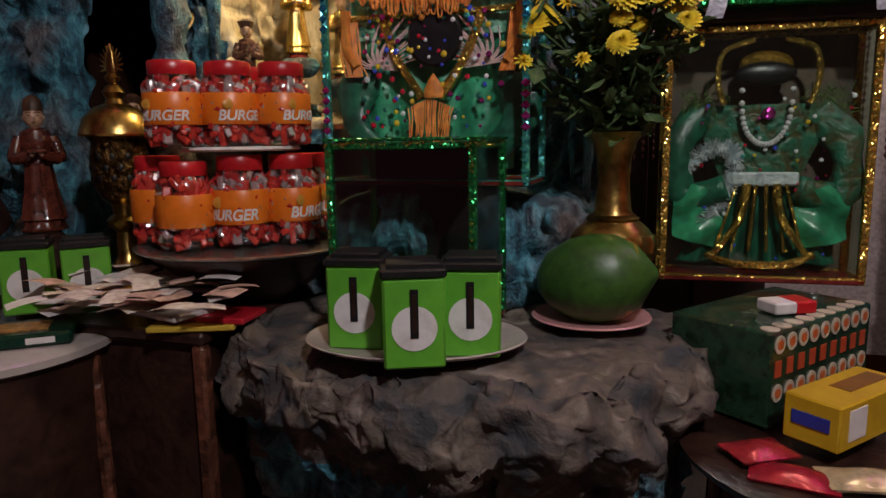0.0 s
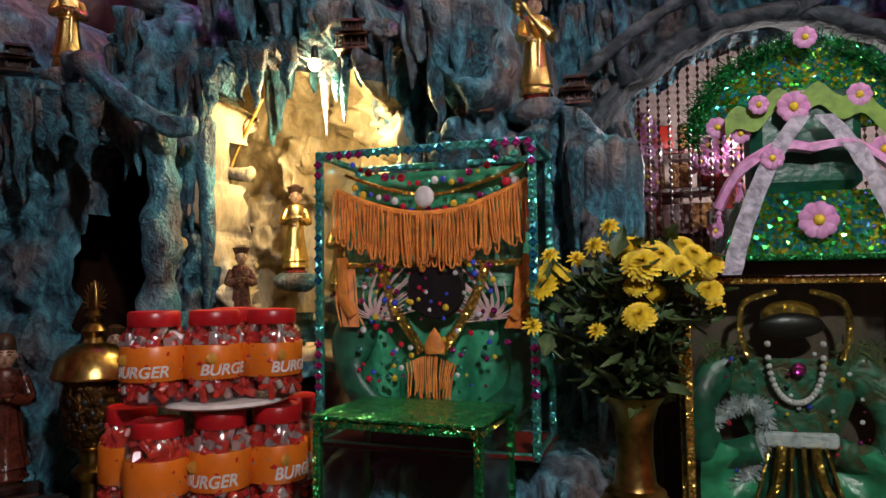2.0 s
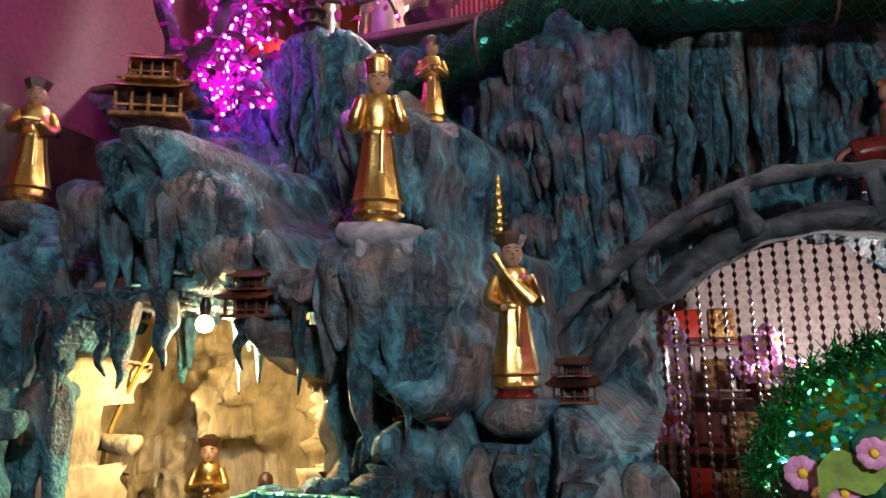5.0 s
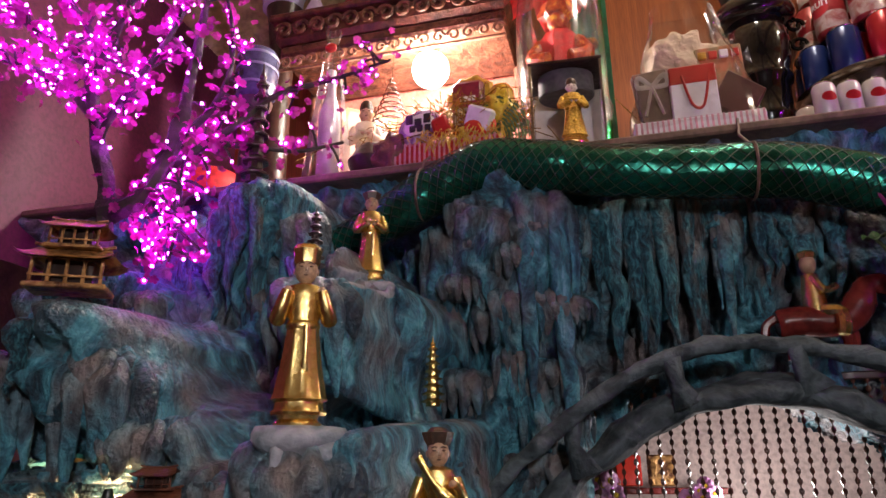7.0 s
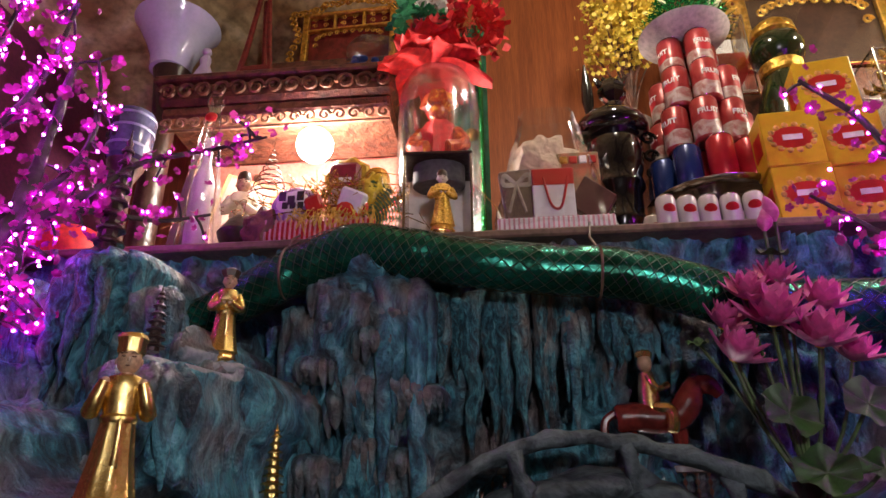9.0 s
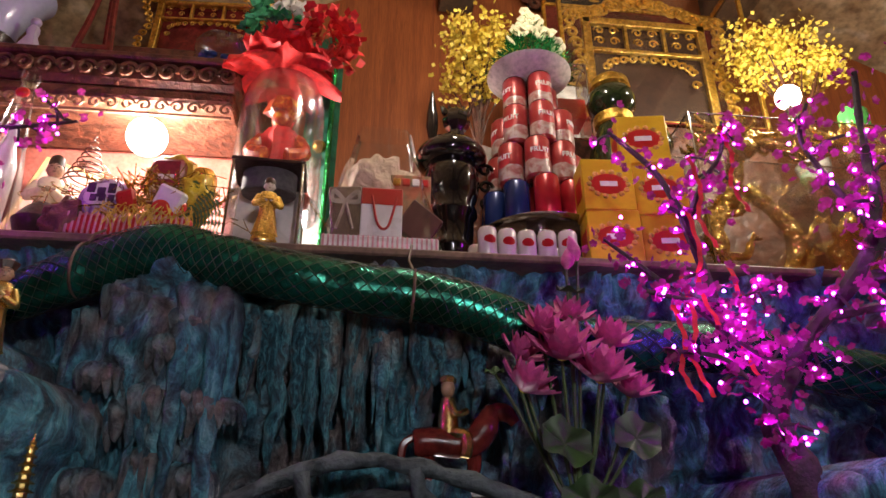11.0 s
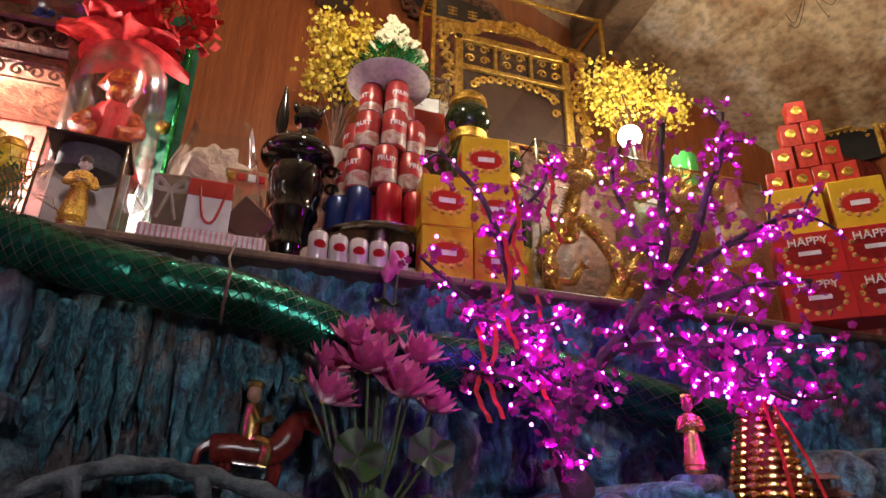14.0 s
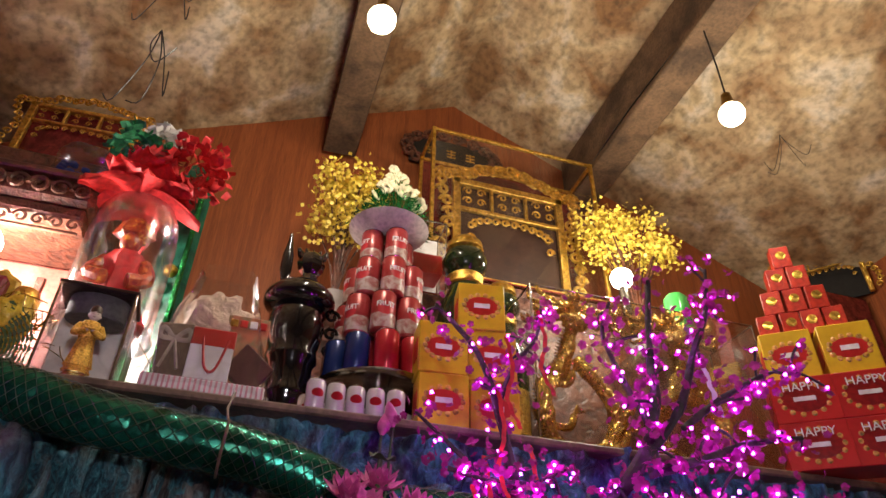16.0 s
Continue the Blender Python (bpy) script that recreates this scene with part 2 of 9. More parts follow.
# ---- building helpers ----
class Geo:
    """Collects vertices and faces of one mesh, with a material index for each face."""

    def __init__(self):
        self.v, self.f, self.m, self.mat = [], [], [], 0

    def add(self, verts, faces, at=None):
        k = len(self.v)
        if at is not None:
            verts = [at @ Vector(q) for q in verts]
        self.v += [tuple(q) for q in verts]
        self.f += [tuple(i + k for i in q) for q in faces]
        self.m += [self.mat] * len(faces)
        return self

    def box(self, sx, sy, sz, at=None, bevel=0.003, base=False):
        """A chamfered block; base: it stands on its origin."""
        h = [sx / 2, sy / 2, sz / 2]
        b = min(bevel, 0.45 * min(h))
        v, idx = [], {}
        for s in [(i, j, k) for i in (-1, 1) for j in (-1, 1) for k in (-1, 1)]:
            for ax in range(3):
                q = [s[i] * (h[i] - (0 if i == ax else b)) for i in range(3)]
                idx[s, ax] = len(v)
                v.append((q[0], q[1], q[2] + (h[2] if base else 0)))
        f = []
        for ax in range(3):
            o = [i for i in range(3) if i != ax]
            for sg in (-1, 1):
                loop = []
                for a, c in ((-1, -1), (1, -1), (1, 1), (-1, 1)):
                    s = [0, 0, 0]
                    s[ax], s[o[0]], s[o[1]] = sg, a, c
                    loop.append(idx[tuple(s), ax])
                flip = (sg < 0) != (ax == 1)
                f.append(loop[::-1] if flip else loop)
        for ax in range(3):
            o = [i for i in range(3) if i != ax]
            for a in (-1, 1):
                for c in (-1, 1):
                    s0, s1 = [0, 0, 0], [0, 0, 0]
                    s0[ax], s1[ax] = -1, 1
                    s0[o[0]] = s1[o[0]] = a
                    s0[o[1]] = s1[o[1]] = c
                    s0, s1 = tuple(s0), tuple(s1)
                    f.append([idx[s0, o[0]], idx[s1, o[0]], idx[s1, o[1]], idx[s0, o[1]]])
        for s in [(i, j, k) for i in (-1, 1) for j in (-1, 1) for k in (-1, 1)]:
            f.append([idx[s, 0], idx[s, 1], idx[s, 2]])
        return self.add(v, f, at)

    def lathe(self, prof, at=None, n=24, oval=1.0, wave=0.0, waves=0):
        """Turned shape from (radius, height) pairs."""
        v, f = [], []
        for r, z in prof:
            for i in range(n):
                a = 2 * math.pi * i / n
                k = r * (1 + wave * math.cos(waves * a))
                v.append((k * math.cos(a), k * oval * math.sin(a), z))
        m = len(prof)
        for j in range(m - 1):
            for i in range(n):
                f.append((j * n + i, j * n + (i + 1) % n, (j + 1) * n + (i + 1) % n, (j + 1) * n + i))
        f.append(tuple(range(n))[::-1])
        f.append(tuple((m - 1) * n + i for i in range(n)))
        return self.add(v, f, at)

    def tube(self, pts, radii, at=None, n=8, flat=1.0, rough=0.0):
        """A limb along pts."""
        pts = [Vector(p) for p in pts]
        if not hasattr(radii, "__len__"):
            radii = [radii] * len(pts)
        v, f = [], []
        up = Vector((0.13, 0.97, 0.2))
        for i, p in enumerate(pts):
            d = (pts[min(i + 1, len(pts) - 1)] - pts[max(i - 1, 0)])
            d = d.normalized() if d.length > 1e-9 else Vector((0, 0, 1))
            if abs(d.dot(up)) > 0.95:
                up = Vector((0.97, 0.1, 0.2))
            s = d.cross(up).normalized()
            w = s.cross(d).normalized()
            for j in range(n):
                a = 2 * math.pi * j / n
                r = radii[i]
                if rough:
                    r *= 1 + rough * noise.noise((p + s * math.cos(a) * 0.05 + w * math.sin(a) * 0.05) * 14)
                v.append(p + s * (r * math.cos(a)) + w * (r * flat * math.sin(a)))
        for i in range(len(pts) - 1):
            for j in range(n):
                f.append((i * n + j, i * n + (j + 1) % n, (i + 1) * n + (j + 1) % n, (i + 1) * n + j))
        f.append(tuple(range(n))[::-1])
        f.append(tuple((len(pts) - 1) * n + j for j in range(n)))
        return self.add(v, f, at)

    def ball(self, r, at=None, n=12, m=8, squash=(1, 1, 1)):
        prof = [(r * math.sin(math.pi * (j + 0.02) / (m + 0.04)), -r * math.cos(math.pi * (j + 0.02) / (m + 0.04))) for j in range(m + 1)]
        k = len(self.v)
        self.lathe(prof, None, n)
        for i in range(k, len(self.v)):
            q = Vector(self.v[i])
            q = Vector((q.x * squash[0], q.y * squash[1], q.z * squash[2]))
            self.v[i] = tuple(at @ q) if at is not None else tuple(q)
        return self

    def sheet(self, nx, ny, fn, at=None):
        """A grid (u, v in 0..1) laid out by fn."""
        v = [fn(i / nx, j / ny) for j in range(ny + 1) for i in range(nx + 1)]
        f = [(j * (nx + 1) + i, j * (nx + 1) + i + 1, (j + 1) * (nx + 1) + i + 1, (j + 1) * (nx + 1) + i) for j in range(ny) for i in range(nx)]
        return self.add(v, f, at)

    def mesh(self, name, mats, angle=40):
        me = bpy.data.meshes.new(name)
        me.from_pydata(self.v, [], self.f)
        for q in mats if isinstance(mats, (list, tuple)) else [mats]:
            me.materials.append(q)
        me.polygons.foreach_set("material_index", self.m)
        me.shade_smooth()
        if angle:
            me.set_sharp_from_angle(angle=radians(angle))
        return me


def spot(x, y, z, rz=0.0, s=1.0, rx=0.0, ry=0.0):
    return pose(x, y, z, rx, ry, rz) @ Matrix.Scale(s, 4)


def part(name, geo, mats, parent, label="", angle=40):
    ob = new(name, geo if isinstance(geo, bpy.types.Mesh) else geo.mesh(name, mats, angle))
    ob.parent = parent
    return tagged(ob, label)


def thing(name, label, category, at=None, group="", kind="", geo=None, mats=None, angle=40):
    """A top-level thing: an empty at its base, or one mesh."""
    ob = new(name, geo.mesh(name, mats, angle) if geo else None)
    if at is not None:
        ob.matrix_world = at
    return tagged(ob, label, category, group, kind)


def spline(pts, per=6):
    """Points along a smooth line through pts."""
    out = []
    q = [Vector(p) for p in pts]
    for i in range(len(q) - 1):
        a, b, c, d = q[max(i - 1, 0)], q[i], q[i + 1], q[min(i + 2, len(q) - 1)]
        for k in range(per):
            t = k / per
            out.append(0.5 * ((2 * b) + (c - a) * t + (2 * a - 5 * b + 4 * c - d) * t * t + (3 * b - a - 3 * c + d) * t ** 3))
    return out + [q[-1]]


TABLE = np.random.RandomState(4).rand(64, 64)


def value_noise(u, v):
    """Smooth noise in 0..1 on arrays."""
    i, j = np.floor(u).astype(int), np.floor(v).astype(int)
    a, b = u - i, v - j
    a, b = a * a * (3 - 2 * a), b * b * (3 - 2 * b)
    g = lambda p, q: TABLE[p % 64, q % 64]
    return (g(i, j) * (1 - a) + g(i + 1, j) * a) * (1 - b) + (g(i, j + 1) * (1 - a) + g(i + 1, j + 1) * a) * b


# ---- structure ----
def slab(name, label, size, at, material, category, bevel=0.002):
    return thing(name, label, category, at, kind="structure", geo=Geo().box(*size, bevel=bevel), mats=material)


slab("floor", "dark worn floor of the shrine room", (9, 8, 0.1), spot(0.4, 0, -0.05), FLOOR, "floor")
# gabled room, ridge running away from the altar
WALL_Y, RIDGE_X, RIDGE_Z = 3.5, 1.36, 5.62
g = Geo()
g.add([(-2.3, 0, 0), (3.9, 0, 0), (3.9, 0, 4.45), (RIDGE_X, 0, RIDGE_Z + 0.05), (-2.3, 0, 3.95),
       (-2.3, 0.15, 0), (3.9, 0.15, 0), (3.9, 0.15, 4.45), (RIDGE_X, 0.15, RIDGE_Z + 0.05), (-2.3, 0.15, 3.95)],
      [(0, 1, 2, 3, 4), (9, 8, 7, 6, 5), (0, 5, 6, 1), (1, 6, 7, 2), (2, 7, 8, 3), (3, 8, 9, 4), (4, 9, 5, 0)])
thing("wall_north", "orange varnished wood panelled gable wall behind the altar", "wall", spot(0, WALL_Y, 0), kind="structure", geo=g, mats=WALL)
slab("wall_west", "dark red side wall, violet LED cast put into its colour", (0.15, 7.4, 4.5), spot(-2.03, -0.1, 2.2), MAROON, "wall")
slab("dark_panelling", "dark stained panelling on the side wall", (0.05, 2.9, 2.63), spot(-1.93, 1.95, 1.315), DARKWOOD, "panelling")
slab("wall_east", "orange varnished wood panelled side wall", (0.15, 7.4, 4.9), spot(3.98, -0.1, 2.4), WALL, "wall")
# unseen wall, given the dark floor material to keep reflections off the glass
slab("wall_south", "unseen plain wall behind the visitor, dark to mute reflections", (6.6, 0.15, 5.9), spot(0.8, -3.75, 2.9), FLOOR, "wall")


def roof(x0, z0, x1, z1):
    geo = Geo()

    def fn(u, v):
        x, y = x0 + (x1 - x0) * u, -3.8 + 7.45 * v
        return (x, y, z0 + (z1 - z0) * u + 0.018 * noise.noise(Vector((x * 1.3, y * 1.3, 0))) + 0.006 * noise.noise(Vector((x * 7, y * 7, 2))))
    geo.sheet(40, 60, fn)
    k = len(geo.v)
    geo.add([(q[0], q[1], q[2] + 0.12) for q in geo.v[:k]], [f[::-1] for f in geo.f])
    return geo


g = roof(-2.6, 3.80, RIDGE_X, RIDGE_Z)
for f in (roof(RIDGE_X, RIDGE_Z, 4.2, 4.33),):
    g.add(f.v, f.f)
thing("ceiling", "stained smoke-browned plaster ceiling of two slopes", "ceiling", kind="structure", geo=g, mats=PLASTER, angle=50)
for x, z in ((0.62, 5.10), (2.20, 5.08)):
    b = thing("beam", "dull grey-brown purlin beam under the ceiling", "beam", spot(x, -0.15, z), kind="structure")
    part("beam_body", Geo().box(0.16, 7.2, 0.34, bevel=0.012), BEAM, b)
    part("beam_foot", Geo().box(0.20, 7.2, 0.04, spot(0, 0, -0.19), 0.008), BEAM, b)
# two bulbs of the room, and the added front one built like them
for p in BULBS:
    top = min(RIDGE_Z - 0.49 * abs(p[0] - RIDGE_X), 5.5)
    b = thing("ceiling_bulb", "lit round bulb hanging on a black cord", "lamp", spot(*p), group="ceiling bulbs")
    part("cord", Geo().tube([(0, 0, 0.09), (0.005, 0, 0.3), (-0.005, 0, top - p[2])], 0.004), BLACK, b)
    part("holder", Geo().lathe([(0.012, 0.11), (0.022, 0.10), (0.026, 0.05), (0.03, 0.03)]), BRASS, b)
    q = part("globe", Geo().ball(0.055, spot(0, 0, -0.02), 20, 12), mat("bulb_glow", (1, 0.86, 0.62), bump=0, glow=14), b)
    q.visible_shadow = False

# ---- grotto rock: one draped sheet of ledges, folds and hollows ----
STEP = 0.0095
XS, ZS = np.arange(-2.29, 2.95, STEP), np.arange(0.3, 2.832, STEP)
X, Z = np.meshgrid(XS, ZS)
Y = 2.42 + 0.05 * value_noise(X * 3, Z * 2)
# centre x, half width, top z, front y, bottom z, drip length, undercut
LEDGES = [
    (-0.47, 0.10, 2.035, 1.42, 1.80, 0.26, 0.10), (-0.60, 0.11, 2.00, 1.46, 1.74, 0.24, 0.10), (-0.43, 0.07, 2.06, 1.66, 1.7, 0.3, 0.08), (-0.60, 0.055, 2.36, 1.69, 2.05, 0.3, 0.08),
    (-0.95, 0.13, 2.275, 1.43, 1.98, 0.22, 0.12), (-0.84, 0.09, 2.20, 1.46, 1.98, 0.2, 0.08), (-0.75, 0.09, 2.10, 1.47, 1.98, 0.15, 0.08), (-0.74, 0.13, 2.13, 1.66, 1.9, 0.2, 0.06),
    (-0.575, 0.10, 2.40, 1.95, 1.7, 0.40, 0.08), (-0.265, 0.115, 1.775, 1.50, 0.6, 0.40, 0.10),
    (-0.46, 0.13, 1.745, 1.49, 1.2, 0.22, 0.16), (-1.14, 0.15, 2.44, 1.74, 1.6, 0.40, 0.10), (-0.95, 0.20, 2.30, 1.80, 1.6, 0.35, 0.10),
    (-0.92, 0.48, 2.01, 1.46, 1.78, 0.16, 0.20), (-1.50, 0.24, 1.93, 1.36, 1.72, 0.20, 0.25), (-1.34, 0.13, 2.17, 1.50, 1.9, 0.22, 0.15),
    (-0.88, 0.13, 2.69, 1.90, 2.3, 0.30, 0.06), (-0.98, 0.30, 2.56, 1.95, 1.8, 0.40, 0.10), (-0.72, 0.14, 2.50, 1.92, 1.9, 0.35, 0.08), (-0.30, 0.17, 2.74, 2.16, 0.5, 0.8, 0.04),
    (-0.62, 0.20, 1.70, 1.62, 1.25, 0.3, 0.1), (-1.19, 0.06, 1.9, 1.48, 0.5, 1.2, 0.05), (-2.10, 0.36, 2.25, 1.22, 0.5, 0.9, 0.12),
    (-0.13, 0.09, 1.72, 1.56, 0.5, 0.9, 0.06), (-0.45, 0.37, 1.052, 1.29, 0.5, 0.5, 0.06), (1.352, 0.16, 2.222, 1.70, 1.5, 0.4, 0.1), (1.15, 0.22, 2.16, 2.06, 1.5, 0.3, 0.1),
    (1.70, 0.38, 2.16, 1.68, 0.5, 0.5, 0.1), (2.4, 0.5, 2.40, 1.95, 0.5, 0.5, 0.1), (-1.22, 0.13, 2.20, 1.64, 1.9, 0.25, 0.08),
    (-0.47, 0.10, 1.95, 1.60, 1.6, 0.3, 0.08), (-0.43, 0.09, 2.09, 1.92, 1.7, 0.3, 0.08), (-1.30, 0.11, 2.01, 1.48, 1.8, 0.2, 0.1),
]
for k, (c, w, zt, yt, zb, drip, under) in enumerate(LEDGES):
    s = np.abs(X - c + 0.10 * (value_noise(Z * 5 + k * 7, X * 2) - 0.5)) / w
    top = zt - 0.10 * w * s ** 2 - 0.6 * w * np.clip(s - 0.75, 0, 1) + 0.05 * np.clip(s, 0, 1) * (value_noise(X * 13, X * 0 + k) - 0.6)
    length = drip * (0.2 + 1.2 * value_noise(X * 13 + k * 5.3, X * 0 + k) ** 1.2)
    front = yt + 0.55 * w * s ** 3 + 0.10 * np.clip(top - Z, 0, 1)
    front = front + under * np.clip((top - length - Z) / 0.05, 0, 1) + 0.06 * np.exp(-np.clip(top - Z, 0, 1) / 0.03)
    on = (s < 1.12) & (Z < top) & (Z > zb + 0.15 * (value_noise(X * 9, X * 0 + k * 3.1) - 0.5))
    Y = np.where(on, np.minimum(Y, front), Y)
# drips below the snake
hang = 2.66 - (0.10 + 0.50 * value_noise(X * 12, X * 0 + 9.5) ** 1.4)
Y = np.where((X > -0.1) & (Z > hang) & (Z > 2.25), np.minimum(Y, 2.36), Y)
# smooth board-like strip under the shelf
Y = np.where(Z > 2.70, np.minimum(Y, 2.33), Y)


def hollow(c, z, w, h, power=3.0, wob=0.14):
    return (np.abs(X - c) / w) ** power + (np.abs(Z - z) / h) ** power < 1 + wob * 6 * (value_noise(X * 9, Z * 5 + c) - 0.5)


NICHE = hollow(-0.885, 1.58, 0.255, 0.35, 3.0, 0.12) | ((X + 0.785) ** 2 + (Z - 1.885) ** 2 < 0.08 ** 2)
CAVE = hollow(-1.435, 1.28, 0.185, 0.49, 4.0, 0.10)
for sx, sz, sw, sh in ((-1.044, 1.985, 0.052, 0.024), (-0.95, 1.992, 0.055, 0.024), (-0.856, 1.996, 0.034, 0.022), (-0.765, 1.985, 0.026, 0.021), (-0.629, 1.925, 0.032, 0.034), (-0.565, 1.917, 0.026, 0.022)):
    NICHE |= hollow(sx, sz, sw, sh, 2.0, 0.12)
crown = 2.165 - 1.2 * (X - 0.25) ** 2
ARCH = (Z < crown) & (X > -0.12) & (X < 0.84)
OPEN = ARCH | NICHE | CAVE
for _ in range(2):
    Yp = np.pad(Y, 1, mode="edge")
    Y = (Yp[:-2, 1:-1] + Yp[2:, 1:-1] + Yp[1:-1, :-2] + Yp[1:-1, 2:] + 2 * Y) / 6
near = lambda m, n: np.any([np.roll(np.roll(m, i, 0), j, 1) for i in range(-n, n + 1, 2) for j in range(-n, n + 1, 2)], axis=0)
Y = np.where(near(NICHE, 6), np.minimum(Y, 1.60), Y)
Y = np.where(near(CAVE, 6), np.minimum(Y, 1.56), Y)
Y = np.where((X > -1.95) & (X < -1.60) & (Z < 1.76), np.minimum(Y, 1.47), Y)
bend = value_noise(X * 4, Z * 3) + 0.4 * value_noise(X * 9 + 3, Z * 7)
folds = np.abs(value_noise(X * 14 + bend * 3, Z * 6.0 + bend) - 0.5) * 2
ropes = np.abs(value_noise(X * 27 + bend * 6, Z * 13 + 3 * bend + 9) - 0.5) * 2
knots = value_noise(X * 24, Z * 19 + 5)
grit = value_noise(X * 60 + bend * 4, Z * 34)
slots = np.clip((value_noise(X * 12 + bend * 2, Z * 2.6 + 31) - 0.66) * 9, 0, 1)
Y = Y + 0.085 * slots * (Z < 2.66) + 0.066 * (0.5 - folds) + 0.044 * (0.5 - ropes) + 0.046 * (knots - 0.5) + 0.028 * (grit - 0.5)
# dark hollows between the drips
for hx, hz, hw, hh, deep in ((-0.50, 1.90, 0.030, 0.05, 0.12), (-0.42, 1.88, 0.028, 0.06, 0.12), (-0.57, 1.83, 0.035, 0.06, 0.12), (-0.36, 1.92, 0.022, 0.07, 0.12), (-0.34, 1.70, 0.03, 0.05, 0.1),
                             (-0.435, 2.16, 0.040, 0.10, 0.16), (-0.68, 2.28, 0.03, 0.08, 0.1), (-0.90, 2.12, 0.025, 0.06, 0.1), (-1.02, 2.13, 0.03, 0.07, 0.12), (-0.80, 2.40, 0.02, 0.07, 0.1), (-0.66, 2.12, 0.05, 0.03, 0.12),
                             (0.02, 2.42, 0.022, 0.10, 0.12), (0.13, 2.45, 0.026, 0.09, 0.12), (0.24, 2.44, 0.02, 0.12, 0.12), (0.33, 2.43, 0.022, 0.10, 0.12), (0.46, 2.43, 0.055, 0.11, 0.16), (0.60, 2.42, 0.025, 0.12, 0.12), (0.70, 2.45, 0.02, 0.08, 0.1)):
    Y = np.where(hollow(hx, hz, hw, hh, 2.2, 0.10), Y + deep, Y)
edge = OPEN.copy()
for a in (-1, 0, 1):
    for b in (-1, 0, 1):
        edge |= np.roll(np.roll(OPEN, a, 0), b, 1)
Y = np.where(edge & OPEN, Y + 0.10, Y)
inner = OPEN & np.roll(OPEN, 1, 0) & np.roll(OPEN, -1, 0) & np.roll(OPEN, 1, 1) & np.roll(OPEN, -1, 1)
RIM = near(NICHE, 3) & (Z < 1.84)
PALE_TOP = (((X + 0.470) / 0.075) ** 2 + ((Z - 2.005) / 0.055) ** 2 < 0.5 + value_noise(X * 30, Z * 22)) | (((X + 0.565) / 0.07) ** 2 + ((Z - 2.36) / 0.05) ** 2 < 0.5 + value_noise(X * 30, Z * 22))
g = Geo()
ny, nx = X.shape
g.v = [tuple(q) for q in np.stack([X + 0.02 * (value_noise(X * 20, Z * 20) - 0.5), Y, Z + 0.02 * (value_noise(X * 18, Z * 18 + 7) - 0.5)], -1).reshape(-1, 3).tolist()]
for j in range(ny - 1):
    for i in range(nx - 1):
        if inner[j, i] and inner[j + 1, i + 1] and inner[j, i + 1] and inner[j + 1, i]:
            continue
        a = j * nx + i
        g.f.append((a, a + 1, a + nx + 1, a + nx))
        g.m.append(1 if RIM[j, i] else 2 if PALE_TOP[j, i] else 0)
grotto = thing("grotto_rock", "blue-green painted cement grotto rock with ledges and stalactites", "rock", kind="structure", geo=g, mats=[ROCK, CREAM, SNOW], angle=0)
YELLOWROOT = mat("yellow_root", (0.50, 0.30, 0.05), (0.34, 0.18, 0.03), rough=0.6)
# the cream hollow behind the niche mouth, closed on top, and the dark cave beside it
PLAN = spline([(-1.25, 1.58, 0), (-1.45, 1.84, 0), (-1.48, 2.03, 0), (-1.30, 2.12, 0), (-0.95, 2.08, 0), (-0.68, 1.95, 0), (-0.58, 1.62, 0)], 24)


def niche_wall(u, v):
    p = PLAN[int(round(u * (len(PLAN) - 1)))]
    z = 0.85 + 1.20 * v
    c = Vector((-1.05, 1.72, 0))
    n = (c - p).normalized()
    q = Vector((p.x * 9, p.y * 9, z * 6))
    d = 0.07 * noise.noise(q * 0.6) + 0.16 * (0.4 - abs(noise.noise(q * 1.3))) + 0.13 * (noise.cell(Vector((q.x * 0.9 + 0.4 * noise.noise(q), q.y * 0.9, q.z * 0.8))) - 0.5) + 0.06 * noise.noise(q * 2.2) + 0.05 * (noise.cell(Vector((q.x * 1.7, q.y * 1.7 + 0.5 * noise.noise(q * 1.5), q.z * 1.9))) - 0.5) + 0.03 * abs(noise.noise(q * 5.5))
    d = max(d, -0.05)
    if v > 0.93:
        d += (v - 0.93) / 0.07 * 0.30
    return (p.x + n.x * d, p.y + n.y * d, z)


part("niche_hollow", Geo().sheet(144, 110, niche_wall), CREAM, grotto, "cream-painted hollow lit by a bulb", angle=0)
# near-black colour stands in for the shade deep inside the cave
CAVE_SHADE = mat("soot_black_cement", (0.018, 0.018, 0.02), (0.008, 0.008, 0.009), rough=0.9, scale=8, bump=0.6)
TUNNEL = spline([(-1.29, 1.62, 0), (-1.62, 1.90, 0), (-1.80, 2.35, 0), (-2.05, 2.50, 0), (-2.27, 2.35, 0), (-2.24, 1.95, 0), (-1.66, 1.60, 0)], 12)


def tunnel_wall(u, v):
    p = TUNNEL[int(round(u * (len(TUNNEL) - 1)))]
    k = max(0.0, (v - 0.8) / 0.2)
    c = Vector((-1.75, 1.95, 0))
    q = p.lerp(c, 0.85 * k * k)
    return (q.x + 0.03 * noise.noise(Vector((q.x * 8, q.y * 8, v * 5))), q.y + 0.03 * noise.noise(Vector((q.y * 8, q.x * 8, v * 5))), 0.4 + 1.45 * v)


part("cave_wall", Geo().sheet(72, 40, tunnel_wall), CAVE_SHADE, grotto, "inner wall of the cave, its darkness put into a black colour", angle=0)
